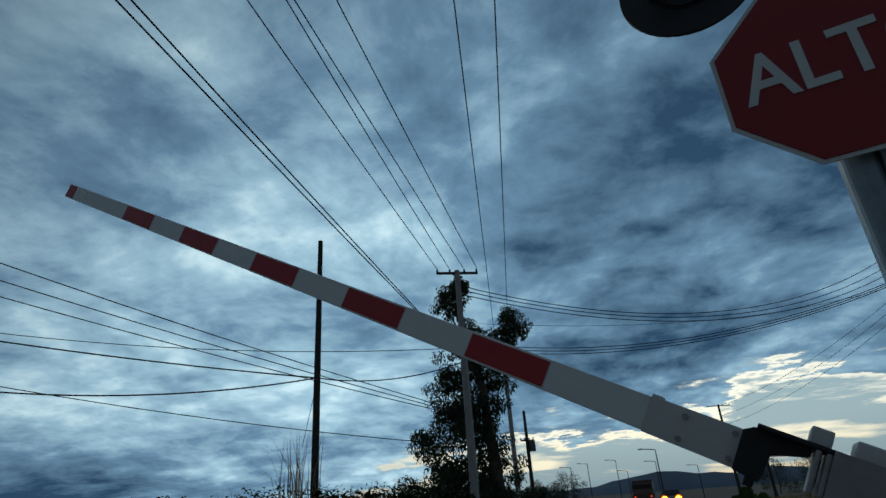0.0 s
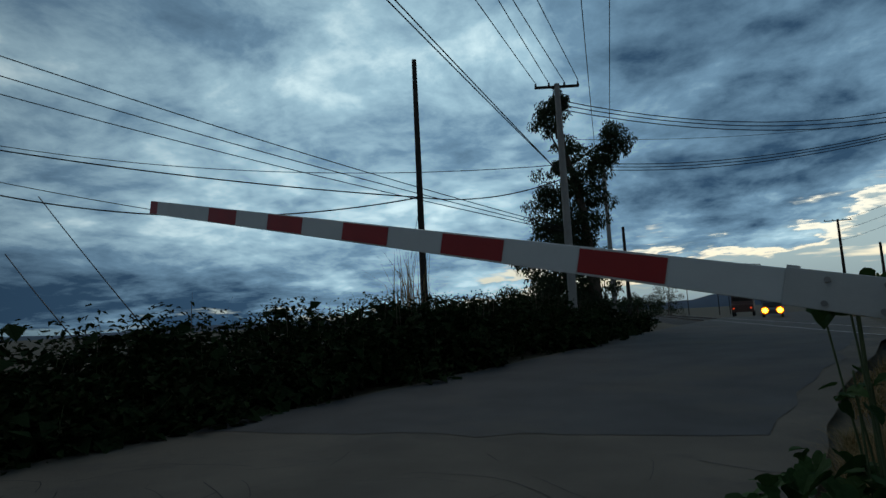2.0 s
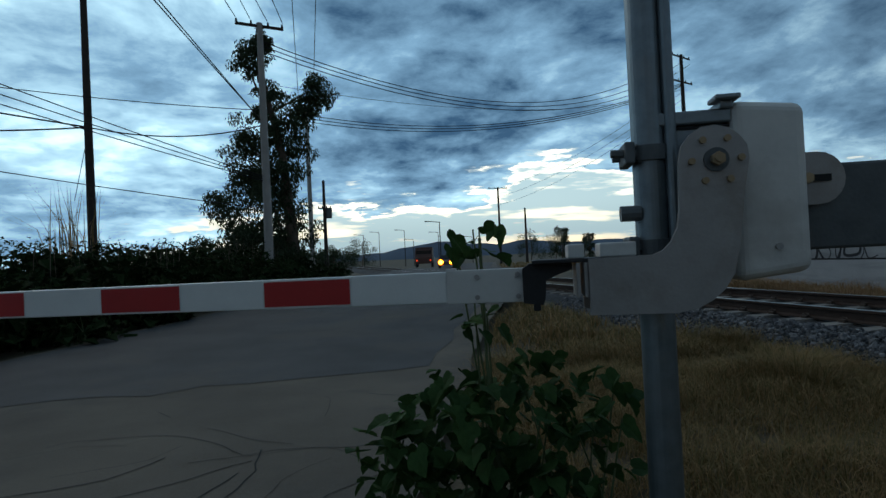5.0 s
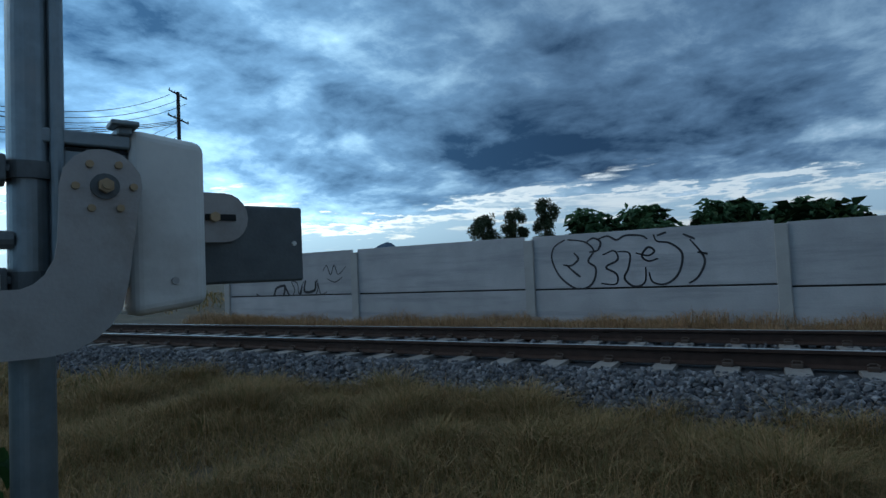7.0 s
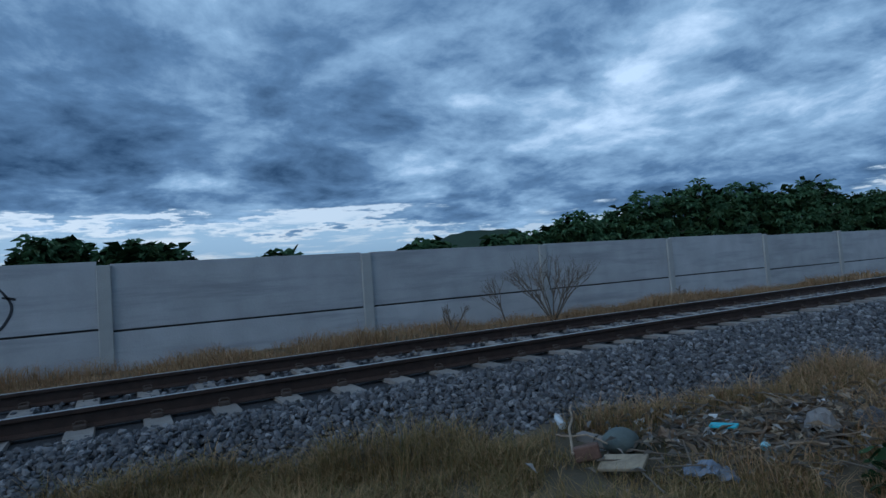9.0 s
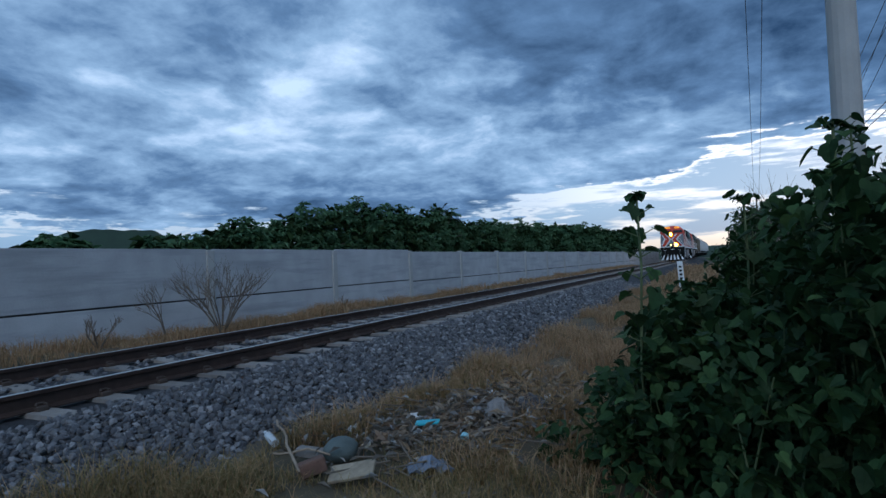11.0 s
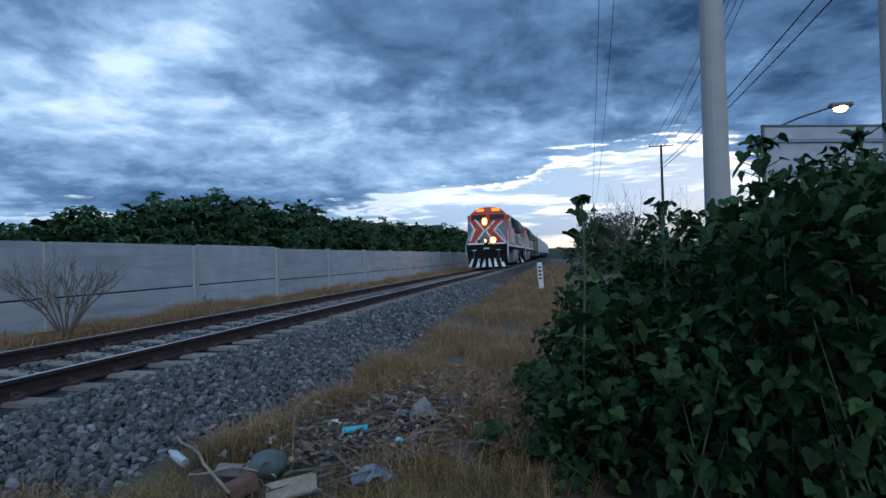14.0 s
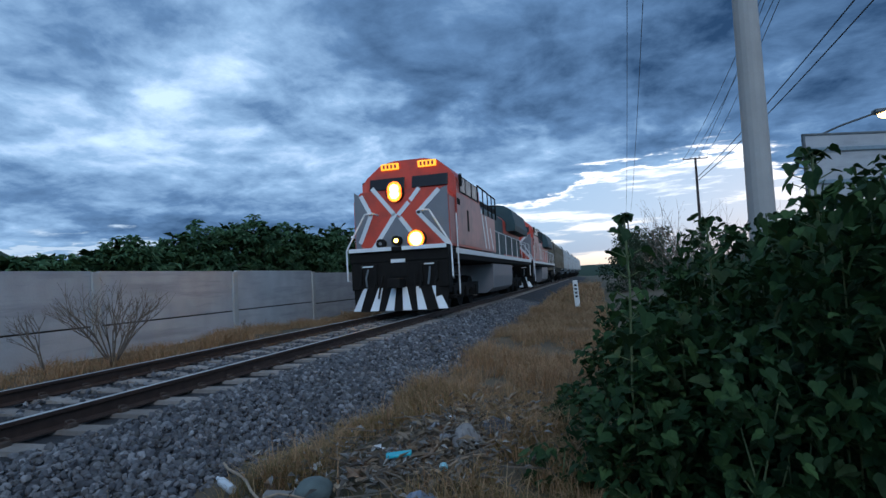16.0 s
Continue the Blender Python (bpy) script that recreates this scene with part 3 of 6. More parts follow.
def build_ballast():
    prof = [(-2.5, -0.60), (-1.95, -0.46), (-0.95, -0.24), (-0.5, -0.205), (MID_X, -0.20), (2.2, -0.205), (2.7, -0.26), (3.4, -0.42)]
    ys = np.arange(Y0, Y1 + 0.1, 1.75)
    V, F = [], []
    for y in ys:
        for i, (x, z) in enumerate(prof):
            k = 1 - smooth01(-7, 1, y) * 0.5
            xx = x if x > -0.6 else -0.6 + (x + 0.6) * k
            V.append((xx + 0.05 * noise.noise((i, y, 0)), y, z + 0.015 * noise.noise((i * 2.0, y * 1.7, 3))))
    w = len(prof)
    F = [(j * w + i, j * w + i + 1, (j + 1) * w + i + 1, (j + 1) * w + i) for j in range(len(ys) - 1) for i in range(w - 1)]
    tagged(mesh_part("ballast_bed", V, F, M_ballast, smooth=True), "grey crushed stone railway ballast bed", "ballast", kind="structure")
    ico = bmesh.new()
    bmesh.ops.create_icosphere(ico, subdivisions=1, radius=1)
    bv = np.array([v.co[:] for v in ico.verts])
    bf = np.array([[v.index for v in f.verts] for f in ico.faces])
    ico.free()

    def stones(name, n, yr, fx, size):
        y = rng.uniform(*yr, n)
        u = rng.uniform(0, 1, n) ** 0.9
        k = np.array([1 - smooth01(-7, 1, v) * 0.5 for v in y])
        x = -0.4 - u * fx * k
        z = np.interp(-0.6 + np.minimum(0, x + 0.6) / k, [-2.5, -1.95, -0.95, -0.5, 0], [-0.60, -0.46, -0.24, -0.205, -0.2])
        s = rng.uniform(0.5, 1.3, n) * size
        z = z + rng.uniform(-0.01, 0.035, n)
        R = rng.normal(0, 1, (n, 3, 3))
        q, _ = np.linalg.qr(R)
        sc = np.stack([rng.uniform(.8, 1.3, n), rng.uniform(.6, 1.0, n), rng.uniform(.45, .8, n)], 1)
        jit = rng.uniform(.72, 1.2, (n, len(bv), 1))
        P = np.einsum("nij,nvj->nvi", q, bv[None] * jit * sc[:, None]) * s[:, None, None] + np.stack([x, y, z], 1)[:, None]
        F = (bf[None] + (np.arange(n) * len(bv))[:, None, None]).reshape(-1, 3)
        tagged(mesh_part(name, P.reshape(-1, 3).tolist(), F.tolist(), M_stone), "loose grey crushed ballast stones", "stones", kind="stuff")

    stones("ballast_stones", 21000, (-9.5, 4.5), 1.95, 0.037)
    stones("ballast_stones", 9000, (-28, -9.5), 2.0, 0.048)
    stones("ballast_stones", 6500, (4.5, 13.0), 1.9, 0.042)
    # stones lying between the rails
    n = 5200
    y = rng.uniform(-22, 6, n)
    x = rng.uniform(NEAR_X + 0.1, FAR_X + 0.9, n)
    P = bv[None] * rng.uniform(.6, 1.2, (n, len(bv), 1)) * rng.uniform(.025, .04, (n, 1, 1)) + np.stack([x, y, rng.uniform(-0.215, -0.17, n)], 1)[:, None]
    F = (bf[None] + (np.arange(n) * len(bv))[:, None, None]).reshape(-1, 3)
    tagged(mesh_part("ballast_stones", P.reshape(-1, 3).tolist(), F.tolist(), M_stone), "ballast stones between the rails", "stones", kind="stuff")


build_ballast()


def build_rail(x):
    web = [(-0.07, -0.17), (0.07, -0.17), (0.07, -0.158), (0.012, -0.135), (0.009, -0.045), (-0.009, -0.045), (-0.012, -0.135), (-0.07, -0.158)]
    head = [(0.009, -0.046), (0.036, -0.034), (0.036, -0.004), (0.03, 0.0), (-0.03, 0.0), (-0.036, -0.004), (-0.036, -0.034), (-0.009, -0.046)]
    g = empty("rail", pose(x, 0, 0))
    tagged(g, "rusty steel rail with a polished running head", "rail", "rails of the track")
    for nm, prof in (("rail_web", web), ("rail_head", head)):
        V = [(a, y, b) for y in (Y0, Y1) for a, b in prof]
        k = len(prof)
        F = [(i, (i + 1) % k, k + (i + 1) % k, k + i) for i in range(k)] + [tuple(range(k))[::-1], tuple(range(k, 2 * k))]
        r = mesh_part(nm, V, F, M_rail, g)
        if nm == "rail_head":
            r.data.materials.append(M_railtop)
            for f in r.data.polygons:
                if abs(f.normal.z) > 0.9 and f.center.z > -0.003:
                    f.material_index = 1


for x in (NEAR_X, FAR_X):
    build_rail(x)


def build_sleepers():
    bm = bmesh.new()
    a, b = 0.135, 0.105
    xs = [(-1.36, -0.185, -0.03), (-1.28, -0.165, 0), (-0.55, -0.165, 0), (-0.25, -0.19, 0), (0.25, -0.19, 0), (0.55, -0.165, 0), (1.28, -0.165, 0), (1.36, -0.185, -0.03)]
    rows = []
    for x, zt, k in xs:
        rows.append([bm.verts.new(c) for c in ((x, -a - k * 0, -0.36), (x, a, -0.36), (x, b + k, zt), (x, -b - k, zt))])
    for p, q in zip(rows, rows[1:]):
        for i in range(4):
            bm.faces.new((p[i], p[(i + 1) % 4], q[(i + 1) % 4], q[i]))
    bm.faces.new(rows[0][::-1])
    bm.faces.new(rows[-1])
    bmesh.ops.recalc_face_normals(bm, faces=bm.faces)
    s = part("railway_sleeper", bm, M_sleeper)
    tagged(s, "weathered grey concrete sleeper under the rails", "sleeper", "sleepers of the track")
    cb = bmesh.new()
    box(cb, -0.03, 0.03, -0.05, 0.05, -0.17, -0.125, 0.01)
    pipe_path(cb, [(0.0, -0.05, -0.12), (0.03, -0.03, -0.105), (0.03, 0.03, -0.105), (0.0, 0.05, -0.12)], 0.009, 6)
    cme = None
    for rx in (NEAR_X - MID_X, FAR_X - MID_X):
        for side in (-1, 1):
            if cme is None:
                c = part("rail_clip", cb, M_clip, s)
                cme = c.data
            else:
                c = new("rail_clip", cme)
                c.parent = s
            c.matrix_basis = pose(rx + side * 0.1, 0, 0, 0, 0, 0 if side < 0 else 180)
    y = -98.0
    s.matrix_basis = pose(MID_X, y, 0)
    i = 0
    rr = random.Random(3)
    while y < 15:
        y += 0.58
        i += 1
        copy_thing(s, pose(MID_X + rr.uniform(-0.02, 0.02), y, rr.uniform(-0.006, 0.004), 0, 0, rr.uniform(-0.6, 0.6)))


build_sleepers()

# ---- boundary wall of precast panels ----
WALL_X, WALL_TOP, WALL_MID, BAY, WALL_Y = 5.46, 1.52, 0.36, 4.8, -0.1


BAY_STEP = {0: 0.05, 1: 0.06, 2: 0.06, -4: 0.015, -5: -0.06}


def build_wall():
    wall = empty("wall_east")
    tagged(wall, "grey precast concrete panel boundary wall", "wall", kind="structure")
    up = bmesh.new()
    box(up, 0.05, 0.13, 0.10, BAY - 0.10, WALL_MID + 0.018, WALL_TOP, 0.008)
    lo = bmesh.new()
    box(lo, 0.04, 0.13, 0.10, BAY - 0.10, -0.6, WALL_MID - 0.018, 0.008)
    co = bmesh.new()
    box(co, 0.0, 0.2, -0.11, 0.11, -0.6, WALL_TOP - 0.02, 0.015)
    meshes = {}
    for k in range(-24, 4):
        for nm, bm, mt in (("panel", up, M_wall), ("base_panel", lo, M_wall), ("column", co, M_column)):
            if nm == "panel" and k == 3 or nm == "base_panel" and k == 3:
                continue
            if nm not in meshes:
                ob = part(nm, bm, mt, wall)
                meshes[nm] = ob.data
            else:
                ob = new(nm, meshes[nm])
                ob.parent = wall
            step = 0.0 if nm == "column" else BAY_STEP.get(k, -0.07 if k < -5 else 0.0)
            ob.matrix_basis = pose(WALL_X, k * BAY + WALL_Y, step)
    # the dark shadow joint between upper and lower panel
    jm = None
    for k in range(-24, 3):
        if jm is None:
            bm = bmesh.new()
            box(bm, 0.075, 0.12, 0.1, BAY - 0.1, WALL_MID - 0.03, WALL_MID + 0.03)
            jm = part("joint", bm, M_dark, wall)
            ob = jm
        else:
            ob = new("joint", jm.data)
            ob.parent = wall
        ob.matrix_basis = pose(WALL_X, k * BAY + WALL_Y, BAY_STEP.get(k, -0.07 if k < -5 else 0.0))


build_wall()


def graffiti(name, strokes, y0, z0, sy, sz, r, label):
    """Spray-painted lines on the wall panels; strokes are given in (0..1) across and up."""
    g = empty(name)
    tagged(g, label, "graffiti")
    for st in strokes:
        pts = []
        n = len(st)
        for i in range(n - 1):
            p0, p1, p2, p3 = (Vector(st[max(0, min(n - 1, j))]) for j in (i - 1, i, i + 1, i + 2))
            for s in range(6):
                t = s / 6
                pts.append(0.5 * ((2 * p1) + (p2 - p0) * t + (2 * p0 - 5 * p1 + 4 * p2 - p3) * t * t + (3 * p1 - p0 - 3 * p2 + p3) * t ** 3))
        pts.append(Vector(st[-1]))
        V, F = [], []
        for i, p in enumerate(pts):
            d = (pts[min(i + 1, len(pts) - 1)] - pts[max(i - 1, 0)])
            d = Vector((d.x * sy, d.y * sz)).normalized() if d.length else Vector((1, 0))
            w = r * (0.6 + 0.4 * math.sin(math.pi * i / len(pts)))
            c = Vector((y0 - p.x * sy, z0 + p.y * sz))
            for sg in (-1, 1):
                V.append((WALL_X + 0.0455, c.x + sg * w * d.y, c.y + sg * w * d.x))
        F = [(2 * i, 2 * i + 1, 2 * i + 3, 2 * i + 2) for i in range(len(pts) - 1)]
        mesh_part("stroke", V, F, M_paint_black, g)


BUBBLES = [
    [(0.10, 0.98), (0.02, 0.85), (0.0, 0.6), (0.06, 0.25), (0.18, 0.02), (0.28, 0.12), (0.31, 0.4), (0.26, 0.55), (0.30, 0.75), (0.24, 0.92), (0.12, 0.98)],
    [(0.08, 0.5), (0.14, 0.48), (0.19, 0.6), (0.16, 0.72)], [(0.10, 0.5), (0.17, 0.32), (0.20, 0.25)],
    [(0.25, 0.9), (0.30, 0.98), (0.35, 0.9), (0.33, 0.75), (0.27, 0.72)],
    [(0.33, 0.95), (0.40, 1.0), (0.46, 0.92), (0.52, 0.99), (0.62, 0.97), (0.66, 0.9)],
    [(0.36, 0.65), (0.44, 0.72), (0.46, 0.55), (0.38, 0.42), (0.45, 0.28), (0.44, 0.1), (0.34, 0.12)],
    [(0.46, 0.7), (0.54, 0.66), (0.53, 0.4), (0.50, 0.2), (0.56, 0.05), (0.63, 0.12), (0.64, 0.4)],
    [(0.58, 0.66), (0.66, 0.6), (0.70, 0.68), (0.66, 0.75), (0.62, 0.6), (0.66, 0.5), (0.72, 0.54)],
    [(0.70, 0.98), (0.72, 0.85), (0.80, 0.8), (0.87, 0.6), (0.84, 0.25), (0.76, 0.08), (0.68, 0.12), (0.66, 0.3)],
    [(0.72, 0.95), (0.78, 1.0)], [(0.88, 0.95), (0.95, 0.85)], [(0.92, 0.85), (1.0, 0.5), (0.96, 0.2), (0.90, 0.08)], [(0.96, 0.62), (1.02, 0.58)],
]
SCRAWL = [
    [(0.0, 0.1), (0.2, 0.05), (0.3, 0.3), (0.26, 0.55), (0.34, 0.5), (0.36, 0.2), (0.42, 0.5), (0.46, 0.55)], [(0.3, 0.05), (0.5, 0.0), (0.62, 0.3), (0.6, 0.6)], [(0.62, 0.6), (0.66, 0.2), (0.75, 0.25)],
    [(0.7, 0.8), (0.75, 0.95), (0.8, 0.7), (0.85, 0.95), (0.9, 0.7), (1.0, 0.9)], [(0.75, 0.6), (0.85, 0.5), (0.95, 0.62)],
]
graffiti("graffiti", BUBBLES, 4.18, 0.38, 3.0, 1.10, 0.022, "black outlined bubble letter graffiti on the wall")
graffiti("graffiti", SCRAWL, 12.4, 0.25, 2.6, 1.0, 0.014, "thin black scrawled graffiti on the wall")

TAG = [[(0.0, 0.35), (0.12, 0.1), (0.3, 0.2), (0.36, 0.6), (0.5, 0.7), (0.46, 0.1), (0.3, 0.0), (0.1, 0.05)], [(0.5, 0.8), (0.6, 0.15), (0.74, 0.1), (0.8, 0.7)], [(0.86, 0.95), (0.84, 0.4), (1.0, 0.45), (1.02, 0.9)]]
graffiti("graffiti", TAG, 13.1, 0.30, 2.2, 0.55, 0.035, "thick black painted tag low on the wall")

# ---- crossing gate ----
GATE = pose(-5.37, 2.50, -0.5, 0, 0, 158)
PIVOT = (-0.201, 0.172, 1.736)


def build_gate_post():
    g = empty("crossing_gate_mast", GATE)
    tagged(g, "galvanised crossing mast with stop sign and gate mechanism", "gate mast")
    bm = bmesh.new()
    rod(bm, (0, 0, -0.15), (0, 0, 4.3), 0.068, n=28)
    part("post", bm, M_galv, g, smooth=False)
    bm = bmesh.new()
    box(bm, -0.2, 0.2, -0.2, 0.2, -0.1, 0.04, 0.02)
    part("base", bm, M_pole_conc, g)
    bm = bmesh.new()
    rod(bm, (-0.075, 0.05, 1.36), (-0.075, 0.05, 4.1), 0.024, n=14)
    rod(bm, (-0.075, 0.05, 1.33), (-0.075, 0.05, 1.38), 0.034, n=6)
    rod(bm, (-0.075, 0.05, 1.385), (-0.075, 0.05, 1.42), 0.03, n=14)
    part("conduit", bm, M_galv, g)
    for z in (1.80, 1.42):
        bm = bmesh.new()
        rod(bm, (0, 0, z - 0.03), (0, 0, z + 0.03), 0.082, n=24)
        rod(bm, (0.06, 0.05, z), (0.16, 0.05, z + 0.005), 0.017, n=6)
        rod(bm, (0.06, -0.05, z), (0.14, -0.05, z), 0.017, n=6)
        box(bm, 0.07, 0.11, -0.08, 0.09, z - 0.045, z + 0.045, 0.008)
        part("clamp", bm, M_weight, g)
    bm = bmesh.new()
    rod(bm, (0.05, 0.03, 1.56), (0.13, 0.03, 1.56), 0.032, n=12)
    part("stub_pipe", bm, M_weight, g)
    # mechanism case behind the side arm
    bm = bmesh.new()
    box(bm, -0.575, -0.30, -0.34, 0.07, 1.265, 1.985, 0.0)
    for v in bm.verts:
        if v.co.z > 1.9 and v.co.x < -0.5:
            v.co.z -= 0.03
        if v.co.z < 1.3 and v.co.x < -0.5:
            v.co.z += 0.035
    bmesh.ops.bevel(bm, geom=list(bm.edges), offset=0.04, segments=4, affect="EDGES", profile=0.5)
    case = part("case", bm, M_gatewhite, g, "weathered white mechanism case", smooth=False)
    bm = bmesh.new()
    rod(bm, (-0.45, 0.06, 1.40), (-0.45, 0.08, 1.40), 0.014, n=8)
    part("case_bolt", bm, M_plategrey, case)
    bm = bmesh.new()
    box(bm, -0.30, -0.05, -0.10, 0.04, 1.38, 1.90, 0.012)
    box(bm, -0.305, -0.02, -0.11, 0.06, 1.90, 1.955, 0.008)
    box(bm, -0.31, -0.26, -0.10, 0.075, 1.95, 1.985, 0.008)
    box(bm, -0.33, -0.235, 0.0, 0.11, 1.98, 2.0, 0.006)
    br = part("mounting_bracket", bm, M_galv, g, "dark grey steel mounting bracket")
    bm = bmesh.new()
    box(bm, -0.30, -0.055, 0.04, 0.046, 1.882, 1.892)
    part("seam", bm, M_dark, br)
    bm = bmesh.new()
    for k in range(6):
        a = k * math.pi / 3
        rod(bm, (-0.15, 0.038, 1.5 + 0.05 * k), (-0.15, 0.06, 1.5 + 0.05 * k), 0.012, n=6)
    part("bolt", bm, M_weight, g)
    # stop sign
    W, c, sx0 = 0.86, 3.08, -0.05
    def octa(w):
        return [(sx0 + w / 2 / math.cos(math.pi / 8) * math.cos(math.pi / 8 + k * math.pi / 4), c + w / 2 / math.cos(math.pi / 8) * math.sin(math.pi / 8 + k * math.pi / 4)) for k in range(8)]
    bm = bmesh.new()
    plate(bm, octa(W), 0.10, 0.106)
    sign = part("stop_sign", bm, M_signwhite, g, "red octagonal stop sign lettered in white")
    bm = bmesh.new()
    plate(bm, octa(W - 0.035), 0.105, 0.110)
    part("sign_face", bm, M_signred, sign)
    fc = bpy.data.curves.new("lettering", "FONT")
    fc.body, fc.align_x, fc.align_y, fc.size, fc.extrude, fc.offset = "ALTO", "CENTER", "CENTER", 0.335, 0.0015, 0.004
    fc.materials.append(M_signwhite)
    t = new("lettering", fc)
    t.parent = sign
    t.matrix_basis = Matrix.Translation((sx0 - 0.02, 0.113, c)) @ Matrix(((-0.84, 0, 0, 0), (0, 0, 1, 0), (0, 1, 0, 0), (0, 0, 0, 1)))
    bm = bmesh.new()
    for z in (c - 0.2, c + 0.2):
        box(bm, -0.1, 0.1, 0.06, 0.1, z - 0.02, z + 0.02, 0.004)
    part("sign_bracket", bm, M_galv, g)
    # flashing light heads on a cross arm
    bm = bmesh.new()
    rod(bm, (-0.55, 0.02, 3.80), (0.55, 0.02, 3.80), 0.03, n=12)
    part("cross_arm", bm, M_galv, g)
    for sx in (-1, 1):
        bm = bmesh.new()
        rod(bm, (sx * 0.37, 0.10, 3.74), (sx * 0.37, 0.115, 3.74), 0.30, n=40)
        rod(bm, (sx * 0.37, 0.0, 3.74), (sx * 0.37, 0.12, 3.74), 0.12, 0.16, n=28)
        hood = [(sx * 0.37 + 0.17 * math.cos(a), 3.74 + 0.17 * math.sin(a)) for a in [math.pi * k / 12 for k in range(-1, 14)]]
        hood += [(sx * 0.37 + 0.16 * math.cos(a), 3.74 + 0.16 * math.sin(a)) for a in [math.pi * k / 12 for k in range(13, -2, -1)]]
        plate(bm, hood, 0.115, 0.34)
        lamp = part("flasher", bm, M_black, g, "black round flasher with hood, unlit")
        bm = bmesh.new()
        rod(bm, (sx * 0.37, 0.12, 3.74), (sx * 0.37, 0.13, 3.74), 0.15, n=28)
        part("lens", bm, M_glass, lamp)


build_gate_post()


def build_gate_arm():
    """The arm in the space of its pivot: x out along the arm, y towards the road user."""
    g = empty("level_crossing_barrier", GATE @ pose(*PIVOT))
    tagged(g, "red and white striped crossing gate arm being lowered", "barrier")
    J = [(0.483, -0.35), (0.483, -0.568), (0.17, -0.57), (0.09, -0.555), (0.034, -0.525), (-0.01, -0.485), (-0.046, -0.43), (-0.07, -0.326), (-0.1, -0.1), (-0.118, 0), (-0.112, 0.05), (-0.085, 0.09), (-0.05, 0.118), (0, 0.132), (0.05, 0.125), (0.09, 0.10), (0.12, 0.06), (0.133, 0), (0.14, -0.19), (0.15, -0.25), (0.175, -0.3), (0.205, -0.33), (0.24, -0.345)]
    bm = bmesh.new()
    plate(bm, J, -0.012, 0.012)
    sp = part("side_arm", bm, M_plategrey, g, "pale grey curved alloy side arm")
    bm = bmesh.new()
    rod(bm, (0, 0.010, 0), (0, 0.022, 0), 0.045, n=24)
    part("washer", bm, M_weight, sp)
    bm = bmesh.new()
    rod(bm, (0, 0.02, 0), (0, 0.05, 0), 0.026, n=6)
    rod(bm, (0, 0.05, 0), (0, 0.06, 0), 0.014, n=12)
    part("nut", bm, M_brass, sp)
    me = None
    for k in range(6):
        a = math.pi / 6 + k * math.pi / 3 + 0.5
        if me is None:
            bm = bmesh.new()
            rod(bm, (0, 0.010, 0), (0, 0.026, 0), 0.013, n=8)
            o = part("bolt", bm, M_brass, sp)
            me = o.data
        else:
            o = new("bolt", me)
            o.parent = sp
        o.matrix_basis = pose(0.088 * math.cos(a), 0, 0.088 * math.sin(a))
    bm = bmesh.new()
    plate(bm, J, -0.28, -0.26)
    part("side_arm", bm, M_plategrey, g)
    bm = bmesh.new()
    rod(bm, (0, -0.5, 0), (0, 0.0, 0), 0.035, n=20)
    part("shaft", bm, M_weight, g)
    # bracket between the side arms and the arm proper
    bm = bmesh.new()
    box(bm, 0.20, 0.70, -0.25, -0.005, -0.362, -0.347, 0.003)
    part("bracket_top", bm, M_black, g)
    bm = bmesh.new()
    box(bm, 0.485, 0.50, -0.2, 0.0, -0.50, -0.365, 0.003)
    box(bm, 0.515, 0.53, -0.2, 0.0, -0.50, -0.365, 0.003)
    part("bracket_web", bm, M_plategrey, g)
    bm = bmesh.new()
    o = [(0.74, -0.38), (0.74, -0.52), (0.66, -0.53), (0.65, -0.50), (0.645, -0.43), (0.60, -0.41), (0.54, -0.39), (0.54, -0.36), (0.71, -0.36)]
    plate(bm, o, -0.20, -0.07)
    box(bm, 0.67, 0.70, -0.19, -0.08, -0.555, -0.52, 0.005)
    part("casting", bm, M_black, g, "black shear casting")
    for x0, x1 in ((0.29, 0.43), (0.49, 0.555)):
        bm = bmesh.new()
        box(bm, x0, x1, -0.22, -0.06, -0.347, -0.29, 0.006)
        part("pad", bm, M_gatewhite, g)
    # the arm: hollow profile in wrapped stripes
    zc, h, y0, y1 = -0.447, 0.067, -0.165, -0.115
    edges = [0.729, 1.06, 1.48] + [1.48 + 0.402 * k for k in range(1, 10)] + [5.78, 5.97, 6.11]
    kinds = ["w", "w"] + ["r", "w"] * 4 + ["r", "w", "w", "r"]
    arm = None
    for a, b, kd in zip(edges, edges[1:], kinds):
        bm = bmesh.new()
        box(bm, a, b, y0, y1, zc - h + 0.0012 * a, zc + h - 0.0012 * a, 0.004)
        o = part("arm_section", bm, M_armwhite, g)
        if kd == "r":
            bm = bmesh.new()
            box(bm, a + 0.004, b - 0.004, y1 + 0.0005, y1 + 0.0022, zc - h + 0.012, zc + h - 0.012)
            part("red_stripe", bm, M_armred, o)
    bm = bmesh.new()
    box(bm, 0.725, 1.06, y0 - 0.004, y1 + 0.004, zc - h - 0.003, zc + h + 0.003, 0.003)
    slv = part("sleeve", bm, M_gatewhite, g)
    for x, z in ((0.76, 0.045), (0.76, -0.045), (0.93, 0.04), (0.93, -0.045)):
        bm = bmesh.new()
        rod(bm, (x, y1, zc + z), (x, y1 + 0.012, zc + z), 0.011, n=8)
        part("bolt", bm, M_plategrey, slv)
    bm = bmesh.new()
    box(bm, 1.02, 1.06, y0 - 0.001, y1 + 0.001, zc + h, zc + h + 0.012, 0.002)
    part("lug", bm, M_gatewhite, g)
    # counterweight on the far end of the shaft
    bm = bmesh.new()
